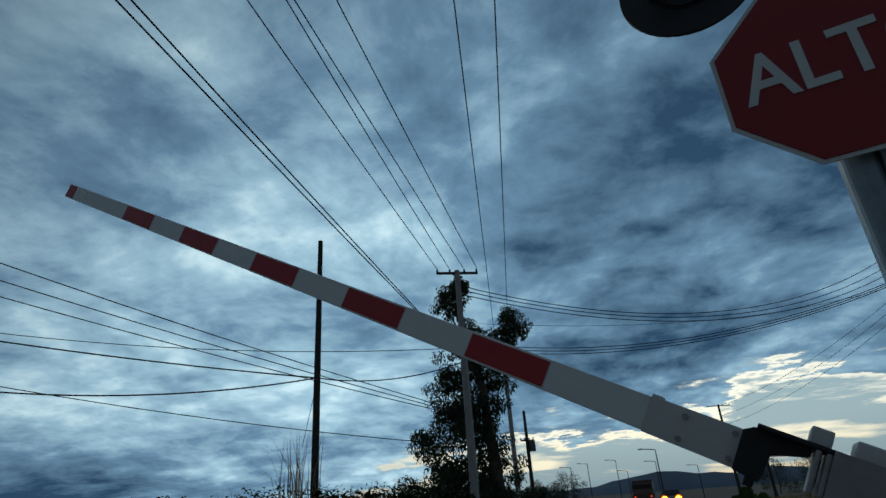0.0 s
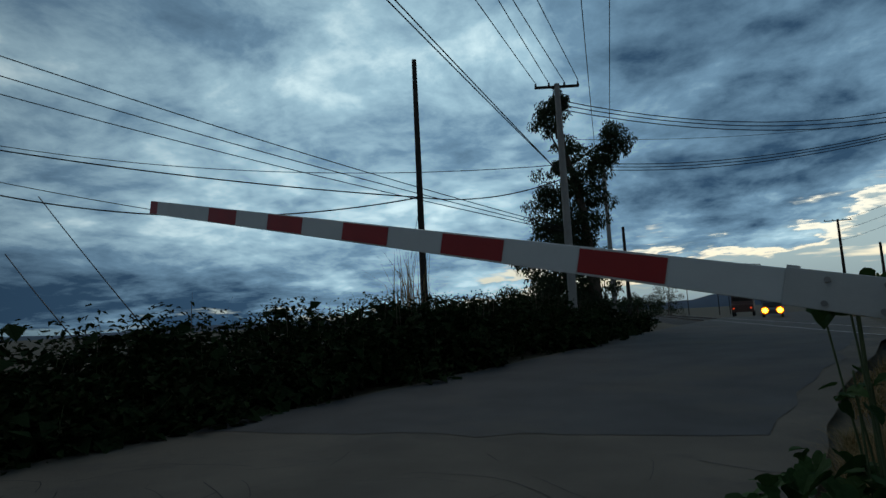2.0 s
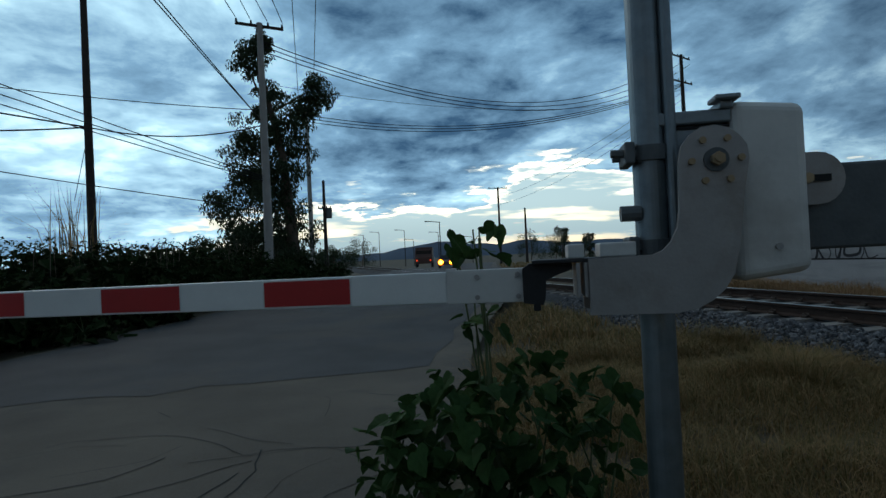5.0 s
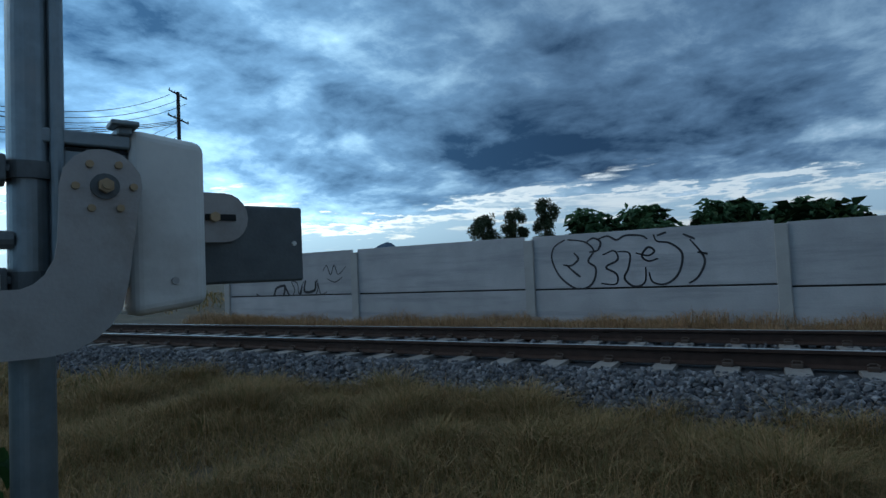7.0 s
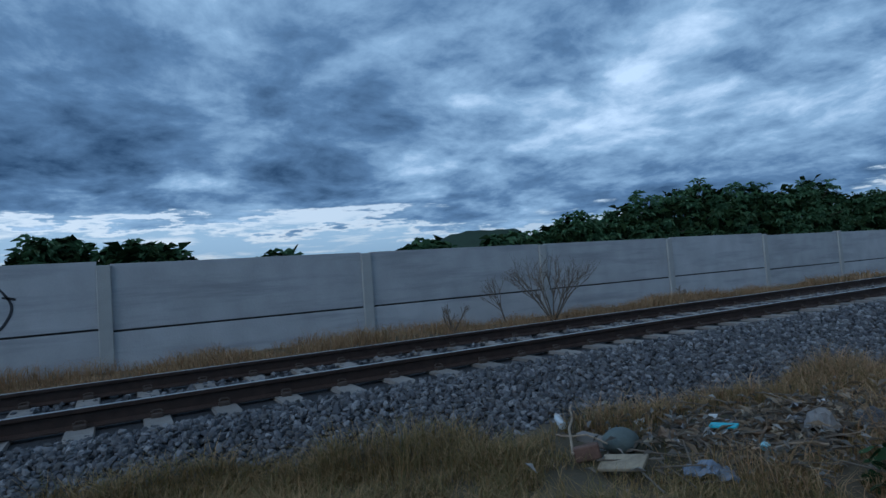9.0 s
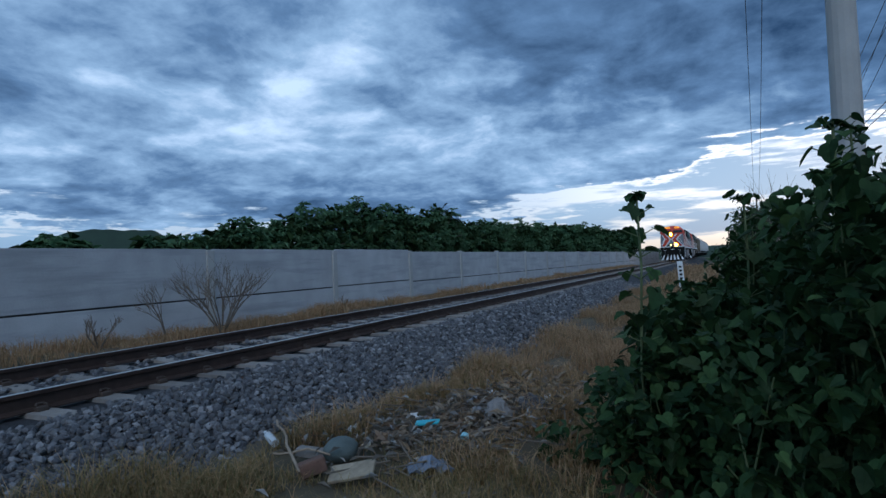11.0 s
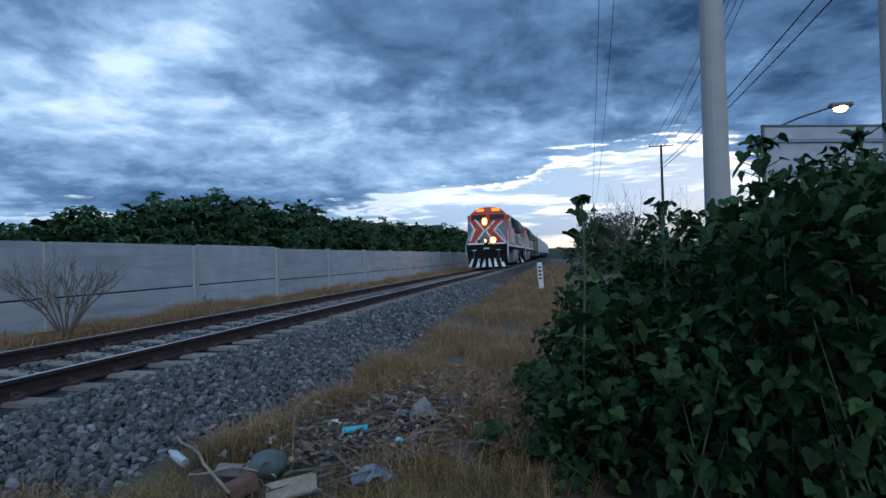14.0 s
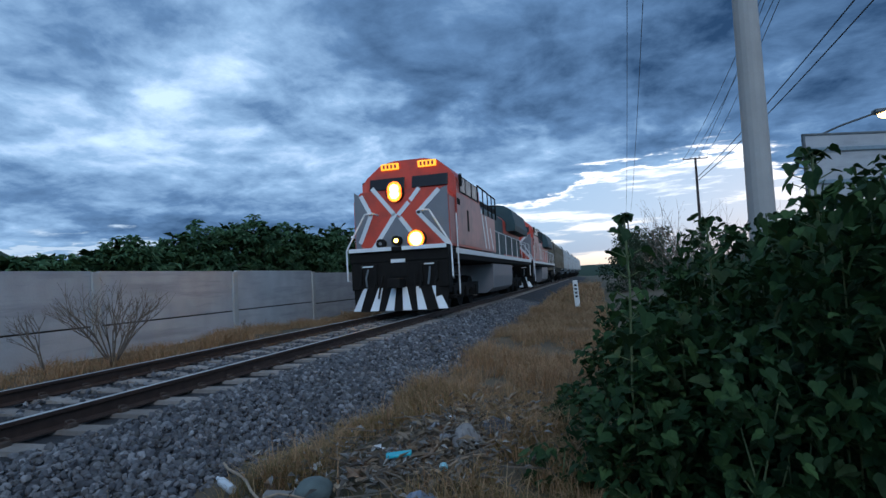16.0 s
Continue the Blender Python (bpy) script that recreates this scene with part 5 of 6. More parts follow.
def build_car(name, label, mat, tall, lamps, m):
    g = empty(name, m)
    tagged(g, label, "car" if not tall else "truck")
    L, W = (4.4, 1.75) if not tall else (6.5, 2.3)
    h = 1.45 if not tall else 2.7
    bm = bmesh.new()
    if not tall:
        side = [(0, 0.35), (-0.05, 0.75), (-0.9, 0.95), (-1.6, h), (-3.3, h), (-4.1, 0.98), (-4.4, 0.9), (-4.4, 0.35)]
    else:
        side = [(0, 0.5), (-0.02, 1.3), (-0.4, 1.5), (-0.7, 2.4), (-2.0, 2.4), (-2.0, h), (-6.5, h), (-6.5, 0.6)]
    a = [bm.verts.new((-W / 2, y, z)) for y, z in side]
    b = [bm.verts.new((W / 2, y, z)) for y, z in side]
    bm.faces.new(a)
    bm.faces.new(b[::-1])
    for i in range(len(side)):
        bm.faces.new((a[i], b[i], b[(i + 1) % len(side)], a[(i + 1) % len(side)]))
    bmesh.ops.recalc_face_normals(bm, faces=bm.faces)
    bmesh.ops.bevel(bm, geom=list(bm.edges), offset=0.06, segments=2, affect="EDGES")
    part("body", bm, mat, g)
    bm = bmesh.new()
    if not tall:
        box(bm, -W / 2 + 0.14, W / 2 - 0.14, -0.02, 0.02, -0.34, 0.34, 0.01, Matrix.Translation((0, -1.22, 1.22)) @ Matrix.Rotation(-0.95 + 1.9, 4, "X"))
    else:
        box(bm, -W / 2 + 0.14, W / 2 - 0.14, -0.53, -0.49, 1.6, 2.25, 0.01)
    part("windscreen", bm, M_glass, g)
    for sx in (-1, 1):
        for y in ((-0.85, -3.5) if not tall else (-1.2, -5.2)):
            bm = bmesh.new()
            r = 0.31 if not tall else 0.42
            rod(bm, (sx * (W / 2 - 0.2), y, r), (sx * (W / 2 + 0.01), y, r), r, n=20)
            part("wheel", bm, M_black, g)
        bm = bmesh.new()
        z = 0.68 if not tall else 0.95
        rod(bm, (sx * (W / 2 - 0.26), 0.0, z), (sx * (W / 2 - 0.26), 0.05, z), 0.22 if not tall else 0.10, n=18)
        hl = part("headlight", bm, lamps, g, "glowing yellow headlight")
        # car lamps get an added amber disc as their glare halo
        if not tall:
            bm = bmesh.new()
            rod(bm, (sx * (W / 2 - 0.26), -0.02, z), (sx * (W / 2 - 0.26), 0.03, z), 0.33, n=22)
            part("halo_disc", bm, M_halo, hl, "amber glowing disc that stands in for the headlight halo")
    return g


build_car("car", "dark waiting car with lit yellow headlights on the road", M_carpaint, False, M_head, pose(8.0, 60.7, rz(8, 61), 0, 0, 166))
build_car("truck", "brownish truck on the road behind the waiting car", M_truckpaint, True, M_redlight, pose(8.2, 74.0, rz(8, 74), 0, 0, 166))

# ---- poles and cables ----


def utility_pole(name, x, y, top, r, mat, label, arms=(), transformer=False, lean=0.0):
    g = empty(name, pose(x, y, gz(x, y) - 0.05))
    tagged(g, label, "utility pole")
    h = top - gz(x, y) + 0.05
    bm = bmesh.new()
    rod(bm, (0, 0, 0), (lean, 0, h), r, r * 0.62, n=16)
    part("shaft", bm, mat, g, smooth=False)
    for z, half, az in arms:
        bm = bmesh.new()
        dx, dy = math.cos(az) * half, math.sin(az) * half
        zc = h - z
        m = Matrix.Translation((lean, 0, zc)) @ Matrix.Rotation(az, 4, "Z")
        box(bm, -half, half, -0.05, 0.05, -0.05, 0.05, 0.005, m)
        part("cross_arm", bm, M_pole_wood, g)
        for f in (-0.95, -0.35, 0.35, 0.95):
            bm = bmesh.new()
            rod(bm, (lean + dx * f, dy * f, zc + 0.05), (lean + dx * f, dy * f, zc + 0.2), 0.05, 0.035, n=8)
            part("insulator", bm, M_wire, g)
    if transformer:
        bm = bmesh.new()
        rod(bm, (0.35, 0, h - 3.0), (0.35, 0, h - 2.2), 0.24, n=14)
        part("transformer", bm, M_weight, g)
    return g


utility_pole("utility_pole", -8.2, 24.5, 10.75, 0.19, M_pole_conc, "tall concrete utility pole with a wooden cross arm", [(0.12, 0.95, 0.25)])
utility_pole("utility_pole", -6.3, 44.5, 12.65, 0.2, M_pole_conc, "concrete utility pole with a cross arm beside the road", [(0.2, 0.9, 0.2)])
utility_pole("utility_pole", -5.2, 46.5, 7.4, 0.17, M_pole_wood, "short pole carrying a transformer", [(2.2, 0.5, 0.2)], True)
utility_pole("utility_pole", -14.42, 24.0, 12.72, 0.17, M_pole_wood, "dark tarred wooden pole without a cross arm")
utility_pole("utility_pole", 20.6, 78.8, 10.6, 0.2, M_pole_wood, "dark pole with a cross arm far down the road", [(0.15, 1.5, 0.1)])
utility_pole("utility_pole", 24.1, 77.5, 7.4, 0.2, M_pole_wood, "dark bare pole far down the road")
utility_pole("utility_pole", 24.5, 42.0, 16.9, 0.22, M_pole_wood, "dark pole with two cross arms beyond the wall", [(0.2, 1.3, 0.4), (2.3, 1.5, 0.4)])
utility_pole("utility_pole", -6.65, -7.55, 10.5, 0.165, M_pole_conc, "round grey concrete pole among the bushes", [])
utility_pole("utility_pole", -9.5, -9.3, 10.5, 0.165, M_pole_conc, "round grey concrete pole behind the bushes", [])
utility_pole("utility_pole", -16.0, -66.8, 12.7, 0.19, M_pole_wood, "distant pole with a cross arm", [(0.1, 1.3, 0.1)])
utility_pole("utility_pole", -10.2, -95, 9.0, 0.16, M_pole_wood, "distant pole with a low cross arm", [(2.4, 1.6, 0.1)])
for x, y, h in ((11.5, 78, 6.3), (9.5, 130, 8), (14.5, 125, 8), (17, 128, 6), (5.0, 120, 7), (21, 120, 7), (30, 125, 6)):
    g = empty("street_lamp", pose(x, y, gz(x, y)))
    tagged(g, "thin street lamp far down the road", "street lamp", "street lamps of the road")
    bm = bmesh.new()
    rod(bm, (0, 0, 0), (0, 0, h), 0.09, 0.06, n=10)
    pipe_path(bm, [(0, 0, h), (-1.6, 0, h + 0.15)], 0.05)
    part("shaft", bm, M_pole_wood, g)
    bm = bmesh.new()
    box(bm, -2.1, -1.5, -0.12, 0.12, h + 0.08, h + 0.22, 0.03)
    part("lamp_head", bm, M_weight, g)


def cable(a, b, drop, r=0.017, label="thin black overhead cable"):
    tagged(curve_tube("cable", sag(a, b, drop), r, M_wire), label, "cable", "overhead cables")


def through_to(a, b, k):
    """The point k times as far from a as b is."""
    a, b = Vector(a), Vector(b)
    return a + (b - a) * k


TOP = Vector((-8.2, 24.5, 10.8))
for off, p in ((-0.9, (-11.56, 10.24, 12.2)), (-0.35, (-10.7, 10.39, 12.2)), (0.3, (-10.5, 10.42, 12.2)), (0.9, (-9.56, 10.58, 12.2))):
    a = TOP + Vector((off, off * 0.25, 0.08))
    cable(a, through_to(a, p, 2.4), 0.25)
for off, p in ((-0.5, (-6.93, 11.04, 12.2)), (0.5, (-5.99, 11.2, 12.2))):
    a = Vector((-6.3 + off, 44.5, 12.55))
    cable(a, through_to(a, p, 1.8), 0.5)
for p in ((-12.23, 7.19, 9.0), (-12.0, 7.23, 9.0)):
    a = Vector((-8.3, 24.5, 6.8))
    cable(a, through_to(a, p, 2.0), 0.15, 0.017)
for k, p in enumerate(((-26.62, 14.83, 10.0), (-25.21, 13.79, 10.0), (-23.77, 13.33, 10.0))):
    a = Vector((-8.2, 24.5, 4.3 + 0.08 * k))
    cable(a, through_to(a, p, 1.7), 0.5, 0.018)
for k, off in enumerate((-0.8, 0.1, 0.8)):
    cable((-8.2 + off * 0.2, 24.5, 10.1 - 0.26 * k), (24.5 + off, 42.0, 16.5 - 0.2 * k), 3.1, 0.022)
for k in range(3):
    cable((-6.3, 44.5, 12.1 - 0.25 * k), (24.5, 42.0, 14.5 - 0.12 * k), 2.0, 0.028)
cable((-8.2, 24.5, 8.3), (24.5, 42.0, 14.0), 1.4, 0.01)
for k in range(3):
    cable((24.5, 42.0, 14.4 - 0.6 * k), (20.6, 78.8, 10.4 - 1.2 * k), 1.2)
a = Vector((-14.42, 24.0, 6.35))
cable(a, through_to(a, (-31.06, 18.1, 9.24), 1.3), 0.35, 0.03, "thick black communications cable")
cable(a, through_to(a, (-31.05, 18.1, 7.9), 1.25), 1.35, 0.03, "thick black communications cable")
cable(a, (-8.2, 24.5, 6.6), 0.4, 0.025, "thick black communications cable")
cable((-8.2, 24.5, 7.2), (-40, 17.0, 11.6), 1.3)
cable((-8.2, 24.5, 3.2), (-40, 14.0, 10.2), 0.8)
cable((-14.42, 24.0, 6.2), (-14.9, 23.8, 3.6), 0.0, 0.012, "loose end hanging from the dark pole")
cable((-24.5, 14.5, 5.6), (-17.0, 12.0, 0.3), 0.05, 0.015, "guy wire running down to the ground")
cable((-24.5, 13.5, 3.6), (-17.5, 10.5, 0.2), 0.05, 0.015, "guy wire running down to the ground")
for k, off in enumerate((-1.3, -0.4, 0.5, 1.3)):
    cable((-16.0 + off * 0.85, -66.8, 12.8), (-9.0 + off * 0.5 - (k // 2) * 1.6, 4, 13.2), 1.2, 0.016)
for off in (-0.3, 0.3):
    cable((-10.2 + off, -95, 8.8), (-5.6 + off, 4, 14.5), 1.8, 0.014)
for k in range(2):
    cable((-16.0, -66.8, 10.5 - 0.4 * k), (-14.5 - k, 4, 13.0), 1.0, 0.03)

# ---- billboard frame and street lamp beyond the bushes ----


def build_billboard():
    g = empty("back_of_sign", pose(-12.25, -17.4, gz(-11.6, -17.6), 0, 0, 18))
    tagged(g, "pale back of a large metal road sign on posts", "road sign")
    bm = bmesh.new()
    box(bm, -2.2, 2.2, -0.03, 0.03, 3.1, 4.75, 0.02)
    part("panel", bm, M_wall, g)
    for a, b, c, d in ((-2.24, 2.24, 4.72, 4.79), (-2.24, 2.24, 3.05, 3.12), (-2.24, -2.17, 3.05, 4.79), (2.17, 2.24, 3.05, 4.79)):
        bm = bmesh.new()
        box(bm, a, b, -0.04, 0.05, c, d, 0.02)
        part("edge_trim", bm, M_weight, g)
    for x in (-1.2, 1.2):
        bm = bmesh.new()
        box(bm, x - 0.08, x + 0.08, -0.2, -0.04, 0, 4.6, 0.01)
        part("post", bm, M_galv, g)
    for z in (3.5, 4.35):
        bm = bmesh.new()
        box(bm, -2.1, 2.1, 0.03, 0.09, z - 0.05, z + 0.05, 0.005)
        part("rail", bm, M_galv, g)


build_billboard()
g = empty("street_lamp", pose(-11.0, -19.3, gz(-11, -19)))
tagged(g, "lit street lamp on a curved arm behind the bushes", "street lamp")
bm = bmesh.new()
rod(bm, (0, 0, 0), (0, 0, 5.1), 0.07, 0.05, n=12)
pipe_path(bm, [(0, 0, 5.08), (-0.9, 0.3, 5.42), (-1.7, 0.6, 5.62)], 0.03)
part("shaft", bm, M_weight, g)
bm = bmesh.new()
box(bm, -2.2, -1.6, 0.48, 0.78, 5.57, 5.71, 0.05)
hd = part("lamp_head", bm, M_weight, g)
bm = bmesh.new()
bmesh.ops.create_uvsphere(bm, u_segments=16, v_segments=10, radius=0.16, matrix=pose(-1.9, 0.63, 5.56) @ Matrix.Diagonal((1.2, 1, 0.8, 1)))
part("globe", bm, M_lamp, hd, "glowing warm globe")
g = empty("marker_post", pose(-3.9, -24, gz(-3.9, -24) - 0.02, 0, 3, 0))
tagged(g, "white kilometre post with dark bars beside the track", "marker post")
bm = bmesh.new()
box(bm, -0.10, 0.10, -0.06, 0.06, 0, 1.15, 0.02)
part("shaft", bm, M_signwhite, g)
for k in range(4):
    bm = bmesh.new()
    box(bm, -0.05, 0.05, 0.058, 0.064, 0.45 + 0.15 * k, 0.53 + 0.15 * k)
    part("plain_bar", bm, M_dark, g)

# ---- vegetation ----


def in_ball(n, c, r, hollow=0.0):
    v = rng.normal(0, 1, (n, 3))
    v /= np.linalg.norm(v, axis=1, keepdims=True)
    rad = rng.uniform(hollow ** 3, 1, n) ** (1 / 3)
    return np.asarray(c) + v * rad[:, None] * np.asarray(r)


def build_tree(name, x, y, top, radius, label, mat, n, leaf, trunk_r=0.12, low=0.35, clumps=16, stretch=1.0, droop=0.4, flat=0.75):
    z0 = gz(x, y)
    g = empty(name, pose(x, y, z0 - 0.05))
    tagged(g, label, "tree")
    h = top - z0
    bm = bmesh.new()
    rod(bm, (0, 0, 0), (0.1 * radius, 0, h * 0.45), trunk_r, trunk_r * 0.7, n=9)
    rod(bm, (0.1 * radius, 0, h * 0.44), (0.05, 0.1, h * 0.85), trunk_r * 0.7, trunk_r * 0.25, n=8)
    cs = []
    for k in range(clumps):
        a = k * 2.4 + rng.uniform(-0.3, 0.3)
        f = (k + 0.5) / clumps
        zz = h * (low + (1 - low) * f ** 0.8) * 0.96
        rr = radius * math.sqrt(max(0.05, 1 - (2 * f - 0.75) ** 2 * 0.6)) * rng.uniform(0.35, 1.0)
        c = (math.cos(a) * rr, math.sin(a) * rr * stretch, zz - (0.1 * h if rr > radius * 0.7 else 0))
        cs.append(c)
        rod(bm, (0.08 * radius, 0, h * (0.25 + 0.4 * f)), c, trunk_r * 0.3, trunk_r * 0.08, n=5)
    part("trunk", bm, M_bark, g)
    P = []
    for c in cs:
        s = radius * rng.uniform(0.26, 0.46)
        c = np.array(c)
        c[2] = min(c[2], h - s * 0.35)
        for q in range(4 if flat < 0.5 else 2):
            c2 = c + rng.normal(0, 0.55, 3) * s * np.array([1, 1, 0.5])
            c2[2] = min(c2[2], h - 0.05)
            P.append(in_ball(n // clumps // (4 if flat < 0.5 else 2), c2, (s * 0.85, s * 0.85, s * flat), 0.0))
    leaf_mesh("crown", np.concatenate(P), leaf, mat, g, droop=droop, aspect=0.38 if flat < 0.5 else 0.55)


def feather_tree(x, y, top, r):
    """A dense spreading crown of drooping leaf rosettes that reaches down behind the wall."""
    z0 = gz(x, y)
    g = empty("tree", pose(x, y, z0 - 0.05))
    tagged(g, FEATHER, "tree")
    h, far = top - z0, abs(y) > 45
    bm = bmesh.new()
    rod(bm, (0, 0, 0), (0.1 * r, 0, h * 0.5), 0.13, 0.09, n=9)
    rod(bm, (0.1 * r, 0, h * 0.49), (0, 0.1, h * 0.85), 0.09, 0.03, n=8)
    n = int((150 if far else 260) * max(0.55, r / 1.5))
    u = rng.normal(0, 1, (n, 3))
    u /= np.linalg.norm(u, axis=1, keepdims=True)
    u[:, 2] = np.abs(u[:, 2]) * 1.1 - 0.35
    lump = np.array([0.78 + 0.42 * noise.noise((a * 2.1 + x, b * 2.1 + y, c * 2.1)) + 0.16 * noise.noise((a * 6 + y, b * 6, c * 6)) for a, b, c in u])
    rad = rng.uniform(0.35, 1, n) ** 0.4 * lump
    half = (h - 0.9) * 0.62
    h += 0.25
    C = np.stack([u[:, 0] * rad * r * 1.15, u[:, 1] * rad * r * 1.45, h - half * 1.02 + u[:, 2] * rad * half * 1.15], 1)
    C[:, 2] = np.minimum(C[:, 2], h)
    for c in C[:: max(1, n // 30)]:
        rod(bm, (0.08 * r, 0, h * 0.45), c, 0.03, 0.01, n=5)
    part("trunk", bm, M_bark, g)
    k, size = 9, (0.46 if far else 0.27)
    P = np.repeat(C, k, 0) + rng.normal(0, 0.03, (n * k, 3))
    ang = (np.arange(n * k) % k) * 2 * np.pi / k + np.repeat(rng.uniform(0, 6.28, n), k) + rng.normal(0, 0.2, n * k)
    tilt = rng.normal(-0.25, 0.32, n * k)
    leaf_mesh("crown", P, size, M_leaf2, g, aspect=0.36, up=0.2, ang=ang, tilt=tilt)
    # darker leaves fill the crown and paint in its inner shade
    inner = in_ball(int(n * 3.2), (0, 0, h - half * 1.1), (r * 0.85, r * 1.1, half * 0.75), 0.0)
    leaf_mesh("shade_foliage", inner, size * 1.5, M_leaf_shade, g, aspect=0.6)


FEATHER = "broad feathery green tree showing over the wall"
for x, y, top, r in ((8.8, 4.1, 2.3, 0.8), (8.9, 2.9, 2.5, 0.75), (9.0, 0.9, 2.55, 0.8), (8.9, -0.9, 2.35, 1.0), (8.8, -3.9, 1.85, 0.75), (8.8, -8.2, 2.05, 0.9), (8.6, -11.0, 2.2, 1.0), (8.8, -13.8, 2.8, 1.4), (9.0, -17.2, 3.5, 1.7), (9.2, -20.8, 4.5, 1.9), (9.4, -24.4, 4.4, 2.1), (9.6, -28.0, 4.5, 2.2), (9.8, -31.0, 5.2, 1.7), (9.2, -34.5, 4.3, 2.3), (9.4, -39.0, 4.3, 2.4), (9.6, -44.0, 4.6, 2.8), (9.8, -50.5, 4.9, 3.0), (10.0, -58.0, 5.4, 3.3), (10.2, -67.0, 5.8, 3.8), (10.6, -79.0, 6.0, 4.5), (11.0, -94.0, 6.4, 5.5)):
    feather_tree(x, y, top, r)
for x, y, top, r in ((40, 21.7, 5.7, 1.5), (40, 18.7, 6.1, 1.15), (40, 15.9, 6.8, 1.25), (46, -4.2, 3.6, 0.6)):
    build_tree("tree", x, y, top, r, "dense rounded tree beyond the wall", M_leaf3, 7500, 0.22, low=0.2, clumps=22, flat=1.0)


def build_eucalyptus():
    x, y = -7.2, 29.5
    g = empty("eucalyptus_tree", pose(x, y, gz(x, y) - 0.05))
    tagged(g, "tall ragged dark eucalyptus tree behind the pole", "tree")
    bm = bmesh.new()
    rod(bm, (0, 0, 0), (-0.5, 0, 6.5), 0.34, 0.2, n=10)
    rod(bm, (-0.5, 0, 6.4), (-1.6, 0, 12.0), 0.2, 0.05, n=8)
    P = []
    clumps = [(-1.6, 0, 11.6, 0.8), (-2.0, 0.3, 10.9, 0.7), (-1.1, 0, 12.0, 0.5), (1.4, 0, 9.9, 0.85), (0.9, 0.2, 9.2, 0.7), (0.3, -0.2, 8.4, 0.8), (-0.9, 0, 9.4, 0.6), (-1.5, 0, 8.5, 0.5), (-0.5, 0, 7.6, 1.1), (-2.2, 0, 7.2, 0.9), (-0.1, 0.3, 6.6, 0.85), (-1.4, 0, 6.2, 1.2), (-2.6, 0.2, 5.2, 0.9), (-0.3, 0, 5.2, 0.9), (-1.2, 0, 4.6, 1.3), (-3.2, 0, 3.9, 0.9), (-2.4, 0, 3.2, 1.2), (-0.8, 0, 3.4, 1.1), (0.2, 0, 3.0, 0.8), (-2.8, 0, 2.0, 1.3), (-1.2, 0, 1.8, 1.2), (0.3, 0, 1.4, 0.9)]
    for cx, cy, cz, s in clumps:
        rod(bm, (-0.3 - 0.1 * cz, 0, max(1.0, cz - 1.6)), (cx, cy, cz), 0.07, 0.02, n=5)
        for q in range(12):
            c2 = np.array((cx, cy, cz)) + rng.normal(0, 0.48, 3) * s
            P.append(in_ball(int(85 * s * s) + 30, c2, (s * 0.5, s * 0.58, s * 0.42), 0.0))
    part("trunk", bm, M_bark, g)
    leaf_mesh("crown", np.concatenate(P), 0.2, M_leaf3, g, droop=0.9, aspect=0.32)


build_eucalyptus()
build_tree("tree", -7.6, -41, 3.5, 2.8, "dark dense roadside tree beside the track", M_leaf3, 5200, 0.22, low=0.12, clumps=20)
build_tree("tree", -9.8, -47, 3.2, 3.0, "dark dense roadside tree beside the track", M_leaf3, 4200, 0.22, low=0.12, clumps=20)
for x, y, top, r in ((26, 70, 4.2, 1.6), (31, 72, 3.2, 1.2), (3.5, 110, 5.0, 3), (-2, 118, 4.2, 3), (1.5, 125, 4, 4), (38, 110, 5, 3), (48, 120, 5, 4), (-10.4, 34, 2.2, 1.6), (-4.6, 50, 2.0, 1.6), (-8.4, 40, 2.4, 2.0)):
    build_tree("tree", x, y, top, r, "dark rounded distant roadside tree", M_leaf3, 1800, 0.26, low=0.1, clumps=12)


def bush(name, places, label, mat, leaf, shape, stems=(), aspect=0.85, droop=0.5, per=1.0):
    """A leafy shrub: leaves crowd the shells of its clumps, stems run down to the ground."""
    g = empty(name)
    tagged(g, label, "bush")
    P = []
    for c, r, n in places:
        P.append(in_ball(int(n * per), c, r, 0.6))
    P = np.concatenate(P)
    keep = np.array([p[2] > gz(p[0], p[1]) for p in P])
    leaf_mesh("foliage", P[keep], leaf, mat, g, droop=droop, aspect=aspect, shape=shape)
    bm = bmesh.new()
    for s in stems:
        pipe_path(bm, s, 0.008, 6)
    for c, r, n in places:
        for k in range(3):
            o = Vector(c) + Vector(rng.uniform(-0.6, 0.6, 3)) * r[0]
            b = (c[0] + rng.uniform(-.2, .2), c[1] + rng.uniform(-.2, .2), gz(c[0], c[1]) - 0.02)
            rod(bm, b, o, 0.007, 0.004, n=5)
    part("undergrowth", bm, M_stem, g)
    return g


# the mass of broad-leaved weeds beside the camera's last stand
MASS = []
r7 = random.Random(11)
for k in range(64):
    x = r7.uniform(-8.6, -4.75)
    y = r7.uniform(-7.5, -2.9)
    if x > -5.4 and y > -3.2:
        continue
    t = min(1, (-4.6 - x) / 1.8)
    hgt = 0.15 + 1.15 * t + r7.uniform(-0.25, 0.2)
    for z in np.arange(-0.35, hgt, 0.36):
        MASS.append(((x, y, z), (0.42, 0.42, 0.30), 100))
for k in range(17):
    x, y = r7.uniform(-4.8, -4.25), r7.uniform(-6.8, -3.7)
    MASS.append(((x, y, gz(x, y) + 0.10), (0.24, 0.26, 0.16), 34))
bush("bush", MASS, "dense dark broad-leaved weeds beside the track", M_leaf, 0.082, "lobed", per=1.8)
TALL = []
